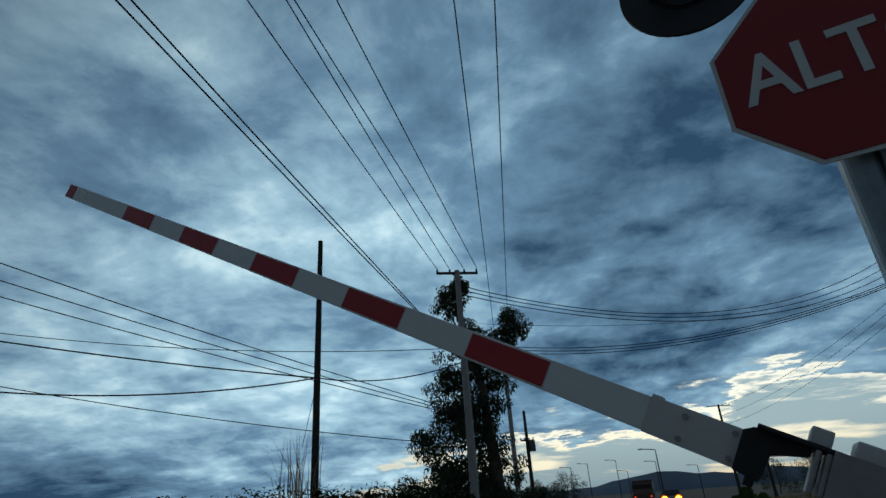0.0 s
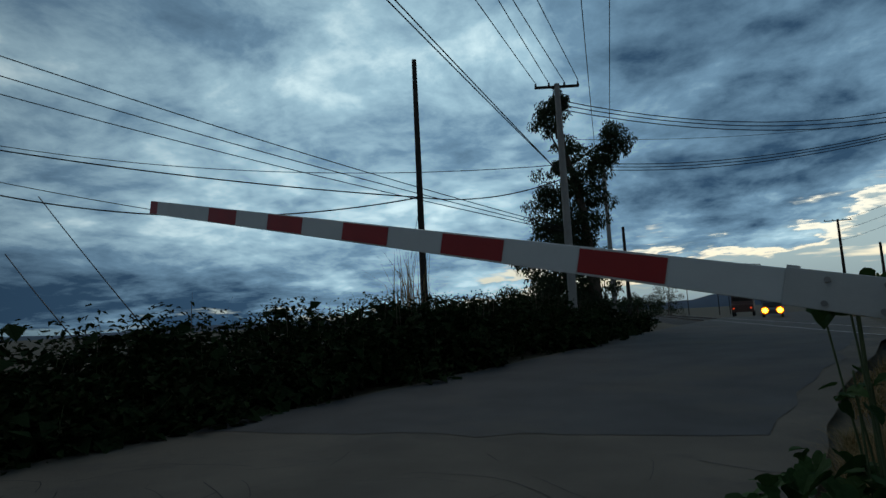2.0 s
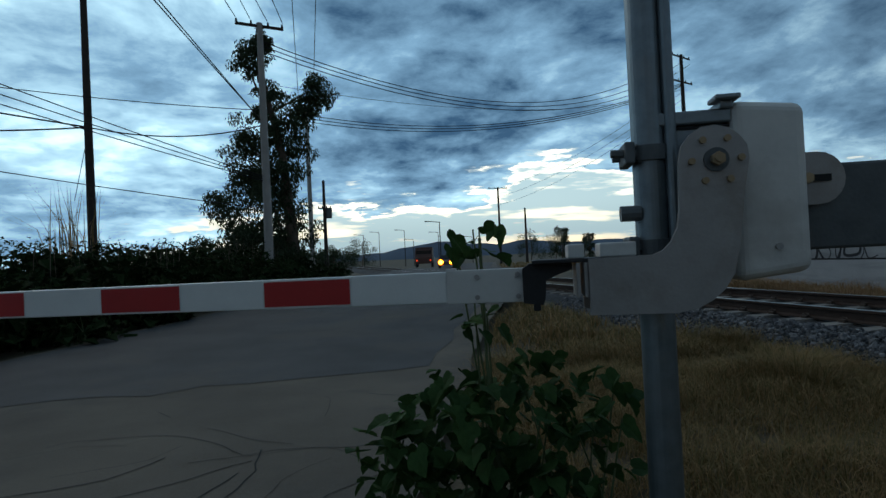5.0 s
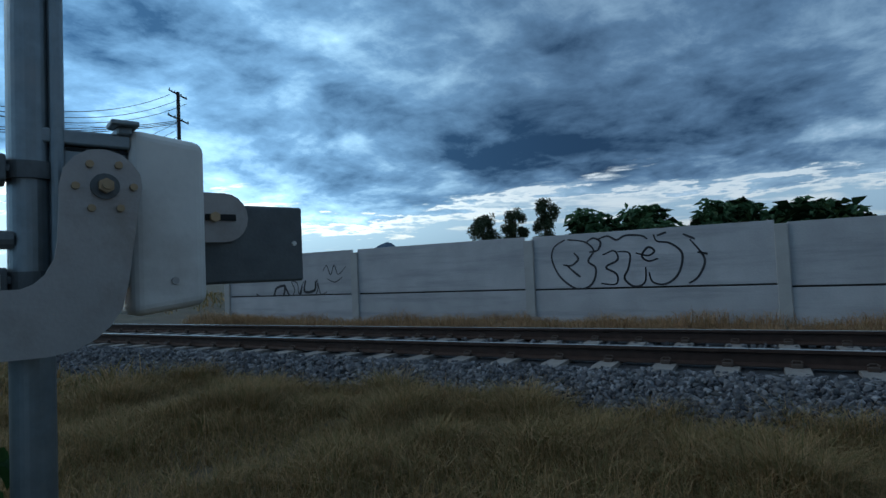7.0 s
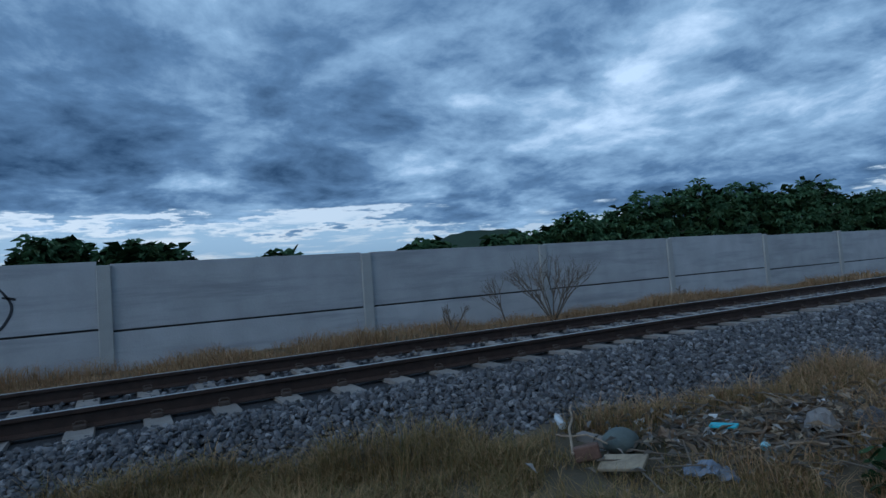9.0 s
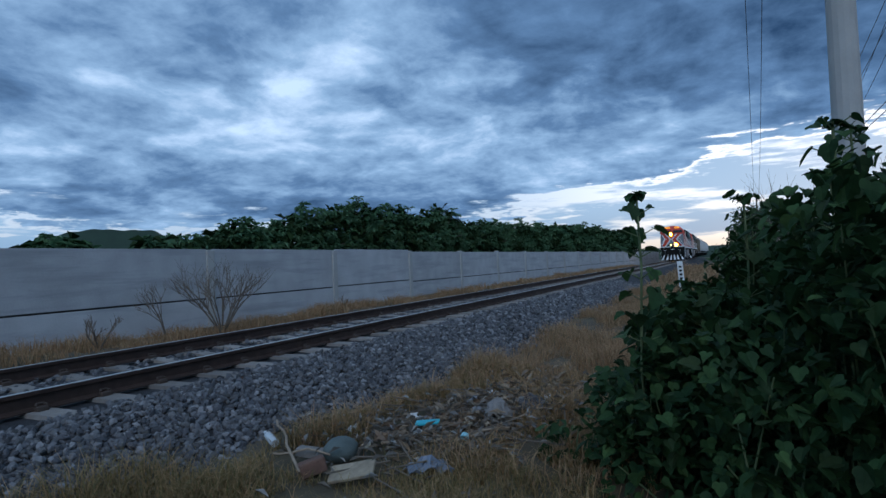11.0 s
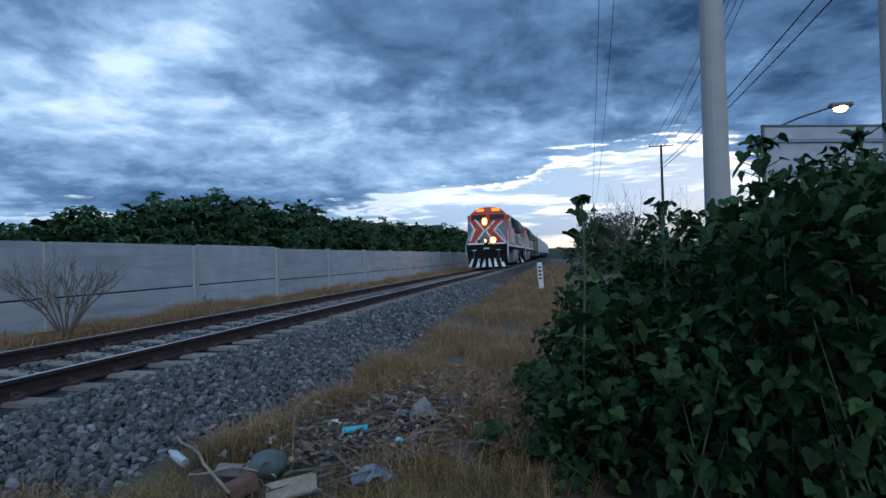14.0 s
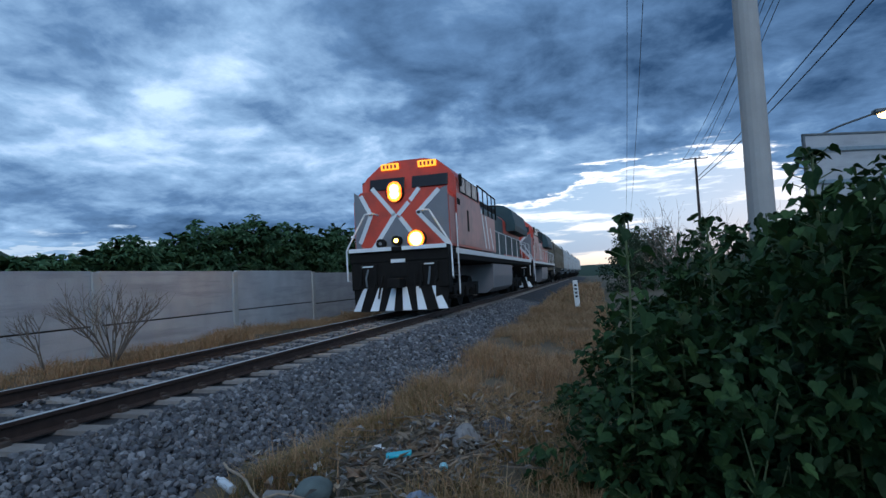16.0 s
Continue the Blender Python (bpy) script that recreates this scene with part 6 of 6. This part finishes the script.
for x, y, top in ((-4.87, -3.85, 1.36), (-5.9, -3.6, 1.62), (-6.35, -3.45, 1.60), (-6.1, -4.3, 1.7), (-5.5, -4.6, 1.35), (-6.9, -3.2, 1.75), (-5.2, -4.1, 0.75)):
    g = empty("tall_weed", pose(x, y, gz(x, y) - 0.03))
    tagged(g, "tall single-stemmed weed with drooping lobed leaves", "plant", "tall weeds in the bush")
    h = top - gz(x, y)
    bm = bmesh.new()
    pipe_path(bm, [(0, 0, 0), (0.02, 0.01, h * 0.4), (-0.01, 0, h * 0.75), (0, 0, h)], 0.008, 6)
    P, S = [], []
    k = 0
    zz = h * 0.5
    while zz < h:
        for q in range(4):
            a = k * 1.3 + q * 1.57
            l = 0.06 + 0.07 * (1 - zz / h) + 0.03
            e = (math.cos(a) * l, math.sin(a) * l, zz + 0.03)
            rod(bm, (0, 0, zz - 0.02), e, 0.004, 0.003, n=4)
            P.append(e)
            S.append(0.115 * (1.15 - 0.5 * (zz / h) ** 3))
        zz += 0.135
        k += 1
    for q in range(6):
        P.append((0.02 * math.cos(q), 0.02 * math.sin(q), h))
        S.append(0.075)
    part("stem", bm, M_stem, g)
    leaf_mesh("foliage", P, np.array(S), M_leaf, g, droop=0.6, aspect=0.9, shape="lobed")

# the shrub at the foot of the gate mast
bush("bush", [((-6.40, 3.0, 0.05), (0.2, 0.2, 0.2), 45), ((-6.12, 2.98, 0.15), (0.32, 0.3, 0.26), 150), ((-6.25, 3.0, -0.15), (0.3, 0.3, 0.3), 120), ((-5.85, 2.95, 0.1), (0.32, 0.3, 0.34), 140), ((-5.9, 2.9, -0.3), (0.5, 0.35, 0.3), 200), ((-5.75, 2.95, 0.35), (0.16, 0.16, 0.16), 30), ((-5.95, 2.97, 0.62), (0.13, 0.13, 0.12), 16), ((-5.97, 2.97, 0.98), (0.17, 0.15, 0.09), 16), ((-5.5, 2.85, 0.22), (0.22, 0.18, 0.18), 50), ((-5.6, 2.9, -0.1), (0.32, 0.25, 0.25), 90)],
     "leafy green shrub at the foot of the gate mast", M_leaf_light, 0.10, "lobed", per=0.7, stems=[[(-5.98, 2.97, -0.5), (-5.96, 2.97, 0.3), (-5.97, 2.97, 1.0)]])
# weeds on the far side of the road
HEDGE = []
r8 = random.Random(21)
for k in range(330):
    y = r8.uniform(1, 30)
    d = r8.uniform(0.2, 6.5) ** 1.0
    x = edge_at(LEFT, y) - d
    hh = (0.35 + 1.6 * min(1, d / 1.8)) * (1.0 if y < 22 else 0.75) + r8.uniform(-0.35, 0.25)
    if x < -14.5:
        hh *= max(0.4, 1 - (-14.5 - x) * 0.17)
    HEDGE.append(((x, y, gz(x, y) + hh * 0.45), (0.75, 0.75, hh * 0.55), 190))
bush("hedge", HEDGE, "dark overgrown roadside weeds and brush", M_weed, 0.12, "leaf", aspect=0.6, droop=0.2)
# the same clumps again in dark leaves, standing in for shade inside
bush("hedge", [((c[0], c[1], c[2] - 0.12), (r[0], r[1], r[2] * 0.85), 46) for c, r, n in HEDGE], "inner leaves of the roadside brush, shade put into their dark colour", M_leaf_shade, 0.34, "leaf", aspect=0.75, droop=0.2)
P = []
for k in range(420):
    y = r8.uniform(2, 27)
    d = r8.uniform(1.2, 6)
    x = edge_at(LEFT, y) - d
    P.append((x, y, gz(x, y) + (1.1 + r8.uniform(0, 0.4)) * (1 if x > -14.5 else 0.6)))
tagged(blades("weed_stalks", P, 0.7, M_twig, width=0.008, lean=0.15), "thin dry weed stalks above the brush", "weeds", kind="stuff")
P = [(-14.3 + rng.normal(0, 0.35), 22.0 + rng.normal(0, 0.3), gz(-14, 22) + 0.5) for k in range(60)]
tagged(blades("weed_stalks", P, 3.4, M_grass, width=0.02, lean=0.12), "tall pale dry reeds at the dark pole", "weeds", kind="stuff")


def dead_shrub(x, y, h, n, label):
    g = empty("dead_shrub", pose(x, y, gz(x, y) - 0.03))
    tagged(g, label, "shrub", "bare shrubs along the wall")
    bm = bmesh.new()
    r = random.Random(int(x * 100 + y * 31))

    def limb(p, d, ln, rad, lev):
        q = p + d * ln
        rod(bm, p, q, rad, rad * 0.6, n=5)
        if lev == 0:
            return
        for k in range(3):
            nd = (d + Vector((r.uniform(-.7, .7), r.uniform(-.7, .7), r.uniform(-.15, .5)))).normalized()
            limb(p + d * ln * r.uniform(0.6, 1), nd, ln * r.uniform(0.5, 0.75), rad * 0.55, lev - 1)

    for k in range(n):
        a = k * 2.4
        limb(Vector((0, 0, 0)), Vector((math.cos(a) * 0.45, math.sin(a) * 0.75, 1)).normalized(), h * r.uniform(0.4, 0.55), 0.018, 3)
    part("bare_wood", bm, M_twig, g)


dead_shrub(4.15, -8.75, 1.65, 13, "bare grey-brown shrub in front of the wall")
dead_shrub(4.6, -6.4, 0.7, 4, "small bare shrub in front of the wall")
dead_shrub(4.75, -7.9, 1.2, 2, "single bare stalk in front of the wall")
dead_shrub(-7.3, -15.8, 3.3, 14, "tall grey bare-twigged bush behind the weeds")
dead_shrub(-8.6, -16.2, 2.9, 10, "tall grey bare-twigged bush behind the weeds")
dead_shrub(4.8, -14.0, 0.5, 2, "small bare shrub in front of the wall")


def grass_area(name, n, xr, yr, hgt, mat, label, width=0.006, dense=None, lean=0.85):
    x, y = rng.uniform(*xr, n * 2), rng.uniform(*yr, n * 2)
    x, y = np.round(x * 7) / 7 + rng.normal(0, 0.05, n * 2), np.round(y * 7) / 7 + rng.normal(0, 0.05, n * 2)
    v = np.array([noise.noise((a * 0.9, b * 0.9, 4)) + 0.6 * noise.noise((a * 2.6, b * 2.6, 9)) for a, b in zip(x, y)])
    bare = ((x + 3.1) / 0.7) ** 2 + ((y + 4.5) / 1.15) ** 2
    keep = (v > np.where(y > -3.5, -0.5, -0.2)) & (bare * rng.uniform(0.55, 1.3, n * 2) > 0.8) & (((x + 2.7) / 0.6) ** 2 + ((y + 3.35) / 0.35) ** 2 > rng.uniform(0.5, 1.1, n * 2))
    if dense is not None:
        keep &= dense(x, y)
    x, y, v = x[keep][:n], y[keep][:n], v[keep][:n]
    pos = np.stack([x, y, [gz(a, b) - 0.02 for a, b in zip(x, y)]], 1)
    tagged(blades(name, pos, hgt * (0.75 + 0.9 * np.clip(v, -0.2, 0.8)), mat, width=width, lean=lean), label, "grass", kind="stuff")


def off_road(x, y):
    return np.array([a > edge_at(RIGHT, b) + 0.15 for a, b in zip(x, y)])


grass_area("dry_grass", 85000, (-5.4, -1.0), (-2.8, 7.5), 0.31, M_grass2, "tangled olive and tan grass beside the track", 0.0032, lambda x, y: off_road(x, y) & (x < -1.15 - 0.5 * np.clip((-y) / 3, 0, 1)))
grass_area("dry_grass", 34000, (-2.6, -0.9), (-1.8, 7.0), 0.36, M_grass2, "dry tan grass at the edge of the ballast", 0.0032, lambda x, y: x < -1.05 - 0.9 * np.clip((-y - 0.2) / 3, 0, 1))
grass_area("dry_grass", 40000, (-5.0, -2.2), (-26, -3.5), 0.30, M_grass, "dry tan grass along the track", 0.0035, lambda x, y: x > -4.9 + 0.15 * (y + 3) * 0.2)
grass_area("dry_grass", 3500, (-5.0, -2.2), (-60, -26), 0.55, M_grass, "dry tan grass along the track", 0.02)
grass_area("dry_grass", 16000, (-4.6, -2.1), (-7, -2.4), 0.20, M_grass2, "short grass among the litter", 0.003)
grass_area("dry_grass", 28000, (3.6, 5.35), (-20, 14), 0.31, M_grass, "dry tan grass along the foot of the wall", 0.005)
grass_area("dry_grass", 6000, (3.4, 5.35), (-70, -20), 0.30, M_grass, "dry tan grass along the foot of the wall", 0.016)
grass_area("dry_grass", 6000, (-4.0, -1.5), (7.5, 24), 0.35, M_grass2, "olive grass beside the crossing", 0.01, off_road)
grass_area("dry_grass", 5000, (6, 30), (18, 80), 0.4, M_grass2, "olive grass beyond the crossing", 0.03, lambda x, y: np.array([a > edge_at(RIGHT, b) + 0.4 for a, b in zip(x, y)]))

# ---- litter at the edge of the bushes ----


def scraps(n, cx, cy, sx, sy, size):
    x, y = rng.normal(cx, sx, n), rng.normal(cy, sy, n)
    pos = np.stack([x, y, [gz(a, b) + 0.03 for a, b in zip(x, y)]], 1)
    return pos, size


def build_litter():
    pos = np.concatenate([scraps(260, -2.9, -4.0, 0.35, 0.45, 0)[0], scraps(620, -3.5, -5.0, 0.35, 0.75, 0)[0]])
    pos[:, 2] += rng.uniform(0, 0.12, len(pos))
    tagged(leaf_mesh("litter", pos, 0.085, M_litter, droop=0.05, aspect=0.34, up=0.9), "scattered scraps of paper, husk and plastic", "litter", kind="stuff")
    husk = np.concatenate([scraps(300, -3.15, -4.5, 0.28, 0.4, 0)[0], scraps(420, -3.6, -5.6, 0.3, 0.7, 0)[0]])
    husk[:, 2] += rng.uniform(-0.02, 0.10, len(husk))
    tagged(leaf_mesh("dry_husks", husk, 0.13, M_husk, droop=-0.05, aspect=0.10, up=0.8), "brown dry husks and leaf strips heaped together", "litter", kind="stuff")
    # crumpled bits lying loose on the heap
    cols = [material("scrap_" + n, c, 0.6, var=0.25, scale=18, bump=0.3) for n, c in (("white", (0.5, 0.5, 0.5)), ("grey", (0.2, 0.2, 0.21)), ("brown", (0.16, 0.10, 0.06)), ("tan", (0.33, 0.26, 0.18)))]
    for k in range(34):
        bm = bmesh.new()
        bmesh.ops.create_grid(bm, x_segments=4, y_segments=4, size=0.5)
        w, d = rng.uniform(0.05, 0.16), rng.uniform(0.04, 0.10)
        for v in bm.verts:
            q = Vector((v.co.x * 5 + k * 3.1, v.co.y * 5, k))
            v.co = Vector((v.co.x * w + 0.02 * noise.noise(q), v.co.y * d + 0.02 * noise.noise(q + Vector((9, 0, 0))), 0.05 * noise.noise(q + Vector((0, 7, 0)))))
        bmesh.ops.solidify(bm, geom=bm.faces[:], thickness=0.003)
        o = part("crumpled_scrap", bm, cols[(1, 2, 2, 3, 2, 0)[k % 6]])
        t = rng.uniform(0, 1)
        x, y = -2.8 - 0.9 * t + rng.normal(0, 0.2), -3.7 - 1.7 * t + rng.normal(0, 0.25)
        o.matrix_basis = pose(x, y, gz(x, y) + 0.07 + rng.uniform(0, 0.06), rng.uniform(-35, 35), rng.uniform(-35, 35), rng.uniform(0, 360))
        tagged(o, "crumpled scrap of rubbish lying on the litter heap", "rubbish", "scraps on the litter heap")
    bm = bmesh.new()
    for k in range(190):
        a = rng.uniform(0, 6.28)
        c = Vector((rng.normal(-3.2, 0.4), rng.normal(-4.5, 0.7), 0))
        c.z = gz(c.x, c.y) + rng.uniform(0.02, 0.12)
        d = Vector((math.cos(a), math.sin(a), rng.uniform(-0.2, 0.3))) * rng.uniform(0.08, 0.28)
        rod(bm, c - d, c + d, 0.007, 0.005, n=5)
    tagged(part("sticks", bm, M_twig), "broken dry sticks and stalks among the litter", "sticks", kind="stuff")
    bm = bmesh.new()
    bmesh.ops.create_icosphere(bm, subdivisions=3, radius=0.13)
    for v in bm.verts:
        v.co *= 1 + 0.12 * noise.noise(v.co * 9)
        v.co.z *= 0.75
    s = part("stone", bm, material("grey_boulder", (0.085, 0.105, 0.10), 0.8, var=0.3, scale=9, bump=0.3, fine=60), smooth=True)
    s.matrix_basis = pose(-2.75, -3.47, gz(-2.75, -3.47) + 0.07)
    tagged(s, "rounded grey stone lying among the litter", "stone")
    bm = bmesh.new()
    box(bm, -0.15, 0.15, -0.09, 0.09, -0.012, 0.012, 0.006)
    s = part("cardboard_piece", bm, material("torn_cardboard", (0.27, 0.215, 0.15), 0.88, var=0.35, scale=14, bump=0.2, fine=50))
    s.matrix_basis = pose(-3.10, -3.12, gz(-3.1, -3.1) + 0.09, -14, 8, 24)
    tagged(s, "torn pale patterned cardboard piece on the litter", "cardboard")
    bm = bmesh.new()
    box(bm, -0.13, 0.13, -0.06, 0.06, -0.03, 0.03, 0.01)
    s = part("concrete_chunk", bm, M_sleeper)
    s.matrix_basis = pose(-2.58, -3.38, gz(-2.6, -3.4) + 0.05, 5, -8, 20)
    tagged(s, "flat broken piece of concrete on the litter", "rubble")
    bm = bmesh.new()
    rod(bm, (0, 0, 0), (0, 0, 0.15), 0.033, n=14)
    rod(bm, (0, 0, 0.15), (0, 0, 0.19), 0.033, 0.013, n=14)
    rod(bm, (0, 0, 0.19), (0, 0, 0.21), 0.014, n=10)
    s = part("plastic_bottle", bm, material("clear_dirty_plastic", (0.5, 0.53, 0.55), 0.25, var=0.1, bump=0.1), smooth=False)
    s.matrix_basis = pose(-2.14, -3.45, gz(-2.1, -3.4) + 0.05, 35, 75, 10)
    tagged(s, "crushed pale plastic bottle on the litter", "bottle")
    bm = bmesh.new()
    box(bm, -0.10, 0.10, -0.035, 0.035, -0.01, 0.01, 0.006)
    s = part("blue_wrapper", bm, material("cyan_plastic", (0.03, 0.36, 0.42), 0.4, var=0.15, scale=20, bump=0.3))
    s.matrix_basis = pose(-3.12, -4.15, gz(-3.1, -4.1) + 0.15, -12, 5, 15)
    tagged(s, "crumpled cyan plastic wrapper on the litter", "wrapper")
    # larger crumpled things on the heap
    def crumpled(name, label, category, mat, x, y, w, d, h, seed):
        bm = bmesh.new()
        bmesh.ops.create_grid(bm, x_segments=9, y_segments=8, size=0.5)
        for v in bm.verts:
            q = Vector((v.co.x * 4 + seed, v.co.y * 4, seed))
            dome = max(0.0, 1 - 3.2 * (v.co.x ** 2 + v.co.y ** 2))
            v.co = Vector((v.co.x * w + 0.03 * noise.noise(q), v.co.y * d + 0.03 * noise.noise(q + Vector((5, 0, 0))), h * dome + 0.6 * h * noise.noise(q * 1.7)))
        bmesh.ops.solidify(bm, geom=bm.faces[:], thickness=0.004)
        o = part(name, bm, mat)
        o.matrix_basis = pose(x, y, gz(x, y) + 0.06, 8, -6, seed * 40)
        tagged(o, label, category)

    crumpled("plastic_bag", "crumpled blue-grey plastic bag on the litter heap", "bag", material("blue_grey_film", (0.15, 0.18, 0.23), 0.4, var=0.2, scale=12, bump=0.2), -3.48, -3.46, 0.30, 0.2, 0.08, 1.3)
    crumpled("cloth_rag", "crumpled dirty white rag on the litter heap", "rag", material("dirty_white_cloth", (0.20, 0.185, 0.175), 0.9, var=0.35, scale=10, bump=0.3), -3.53, -4.72, 0.34, 0.26, 0.12, 2.6)
    crumpled("plastic_bag", "torn dark plastic sheet behind the rag", "bag", material("dark_film", (0.06, 0.06, 0.065), 0.45, var=0.3, scale=12, bump=0.2), -3.72, -5.0, 0.34, 0.25, 0.10, 4.4)
    bm = bmesh.new()
    box(bm, -0.09, 0.09, -0.06, 0.06, -0.05, 0.05, 0.012)
    o = part("brick_piece", bm, material("dull_brick", (0.13, 0.07, 0.05), 0.9, var=0.3, scale=12, bump=0.4))
    o.matrix_basis = pose(-2.77, -3.12, gz(-2.77, -3.12) + 0.06, 8, 12, 50)
    tagged(o, "dull brown broken brick among the litter", "brick")
    bm = bmesh.new()
    rod(bm, (0, 0, 0), (0, 0, 0.035), 0.035, 0.028, n=14)
    o = part("bottle_cap", bm, material("pale_cyan_plastic", (0.25, 0.5, 0.55), 0.4, bump=0))
    o.matrix_basis = pose(-3.51, -4.01, gz(-3.51, -4.01) + 0.10, 50, 10, 0)
    tagged(o, "pale blue plastic cap on the litter", "cap")
    for a, b, r in (((-1.74, -3.91), (-2.74, -3.0), 0.016), ((-2.95, -3.72), (-3.25, -4.35), 0.02), ((-2.35, -3.2), (-2.75, -3.32), 0.012), ((-3.3, -3.95), (-3.75, -4.3), 0.014), ((-3.6, -4.5), (-3.9, -4.9), 0.012)):
        pts = [Vector((a[0] + (b[0] - a[0]) * k / 6 + 0.02 * math.sin(k * 1.9), a[1] + (b[1] - a[1]) * k / 6, 0)) for k in range(7)]
        for k, p in enumerate(pts):
            p.z = gz(p.x, p.y) + 0.09 + 0.02 * math.sin(k + a[0])
        bm = bmesh.new()
        pipe_path(bm, pts, r * 0.62, 7)
        tagged(part("dry_stalk", bm, M_husk_plain), "thick pale dry stalk lying across the litter", "stick", "stalks on the litter")
    bm = bmesh.new()
    bmesh.ops.create_grid(bm, x_segments=8, y_segments=6, size=0.5)
    for v in bm.verts:
        v.co = Vector((v.co.x * 0.32, v.co.y * 0.22, 0.05 * noise.noise(v.co * 7) + 0.03))
    bmesh.ops.solidify(bm, geom=bm.faces[:], thickness=0.003)
    s = part("plastic_bag", bm, material("white_bag", (0.6, 0.6, 0.6), 0.5, var=0.08, bump=0.2), smooth=True)
    s.matrix_basis = pose(-6.55, 3.2, rz(-6.55, 3.2) + 0.01, 0, 0, 30)
    tagged(s, "crumpled white plastic bag at the road edge", "bag")


build_litter()

# ---- distance ----


def ridge(name, az0, az1, dist, height, mat, seed, label, rough=0.5):
    """A line of hills: a solid wedge along an arc, yaw in degrees from north, turning left."""
    n = 60
    V, F = [], []
    for i in range(n + 1):
        a = radians(az0 + (az1 - az0) * i / n)
        x, y = -math.sin(a), math.cos(a)
        e = math.sin(math.pi * i / n) ** 0.6
        h = height * e * (0.6 + rough * noise.noise((i * 0.11, seed, 0)) + 0.25 * rough * noise.noise((i * 0.4, seed, 3)))
        for d, z in ((dist * 0.93, -3), (dist, h), (dist * 1.25, -3)):
            V.append((x * d - 6, y * d, z))
    F = [(i * 3 + j, i * 3 + j + 1, i * 3 + j + 4, i * 3 + j + 3) for i in range(n) for j in range(2)]
    tagged(mesh_part(name, V, F, mat, smooth=True), label, "hills", kind="structure")


ridge("hills_north", 5, -42, 1500, 52, M_hill, 1.0, "blue distant hills along the horizon")
ridge("hills_northwest", 60, 5, 2200, 30, M_hill, 4.0, "low blue distant hills along the horizon")
ridge("hills_east", -42, -70, 900, 60, M_hill, 2.5, "blue distant hills beyond the wall")
ridge("hill_southeast", -114, -133, 420, 54, M_hill2, 7.0, "dark wooded flat-topped hill beyond the wall", 0.08)
ridge("treeline_south", -150, -260, 260, 7, M_hill2, 9.0, "dark far line of trees", 0.4)

# ---- motion ----


def motions():
    rest = GATE @ pose(*PIVOT)
    rows = [(0, 29.0), (0.5, 24.5), (1, 20.2), (1.5, 16.3), (2, 12.4), (2.5, 8.6), (3, 5.0), (3.2, 3.5), (3.6, 0.8), (4.0, 0.0), (5.3, 0.0), (16, 0.0)]
    walk(gate_arm, [(t, rest @ pose(0, 0, 0, 0, -a, 0)) for t, a in rows])
    front = [(0, -239.0), (5, -170.0), (10.0, -99.0), (12.3, -67.5), (13.0, -58.0), (14.0, -43.5), (14.5, -36.8), (15.0, -29.4), (15.5, -22.4), (16.0, -15.45)]
    for ob, back in TRAIN:
        walk(ob, [(t, pose(MID_X, y - back, 0.0)) for t, y in front])


motions()
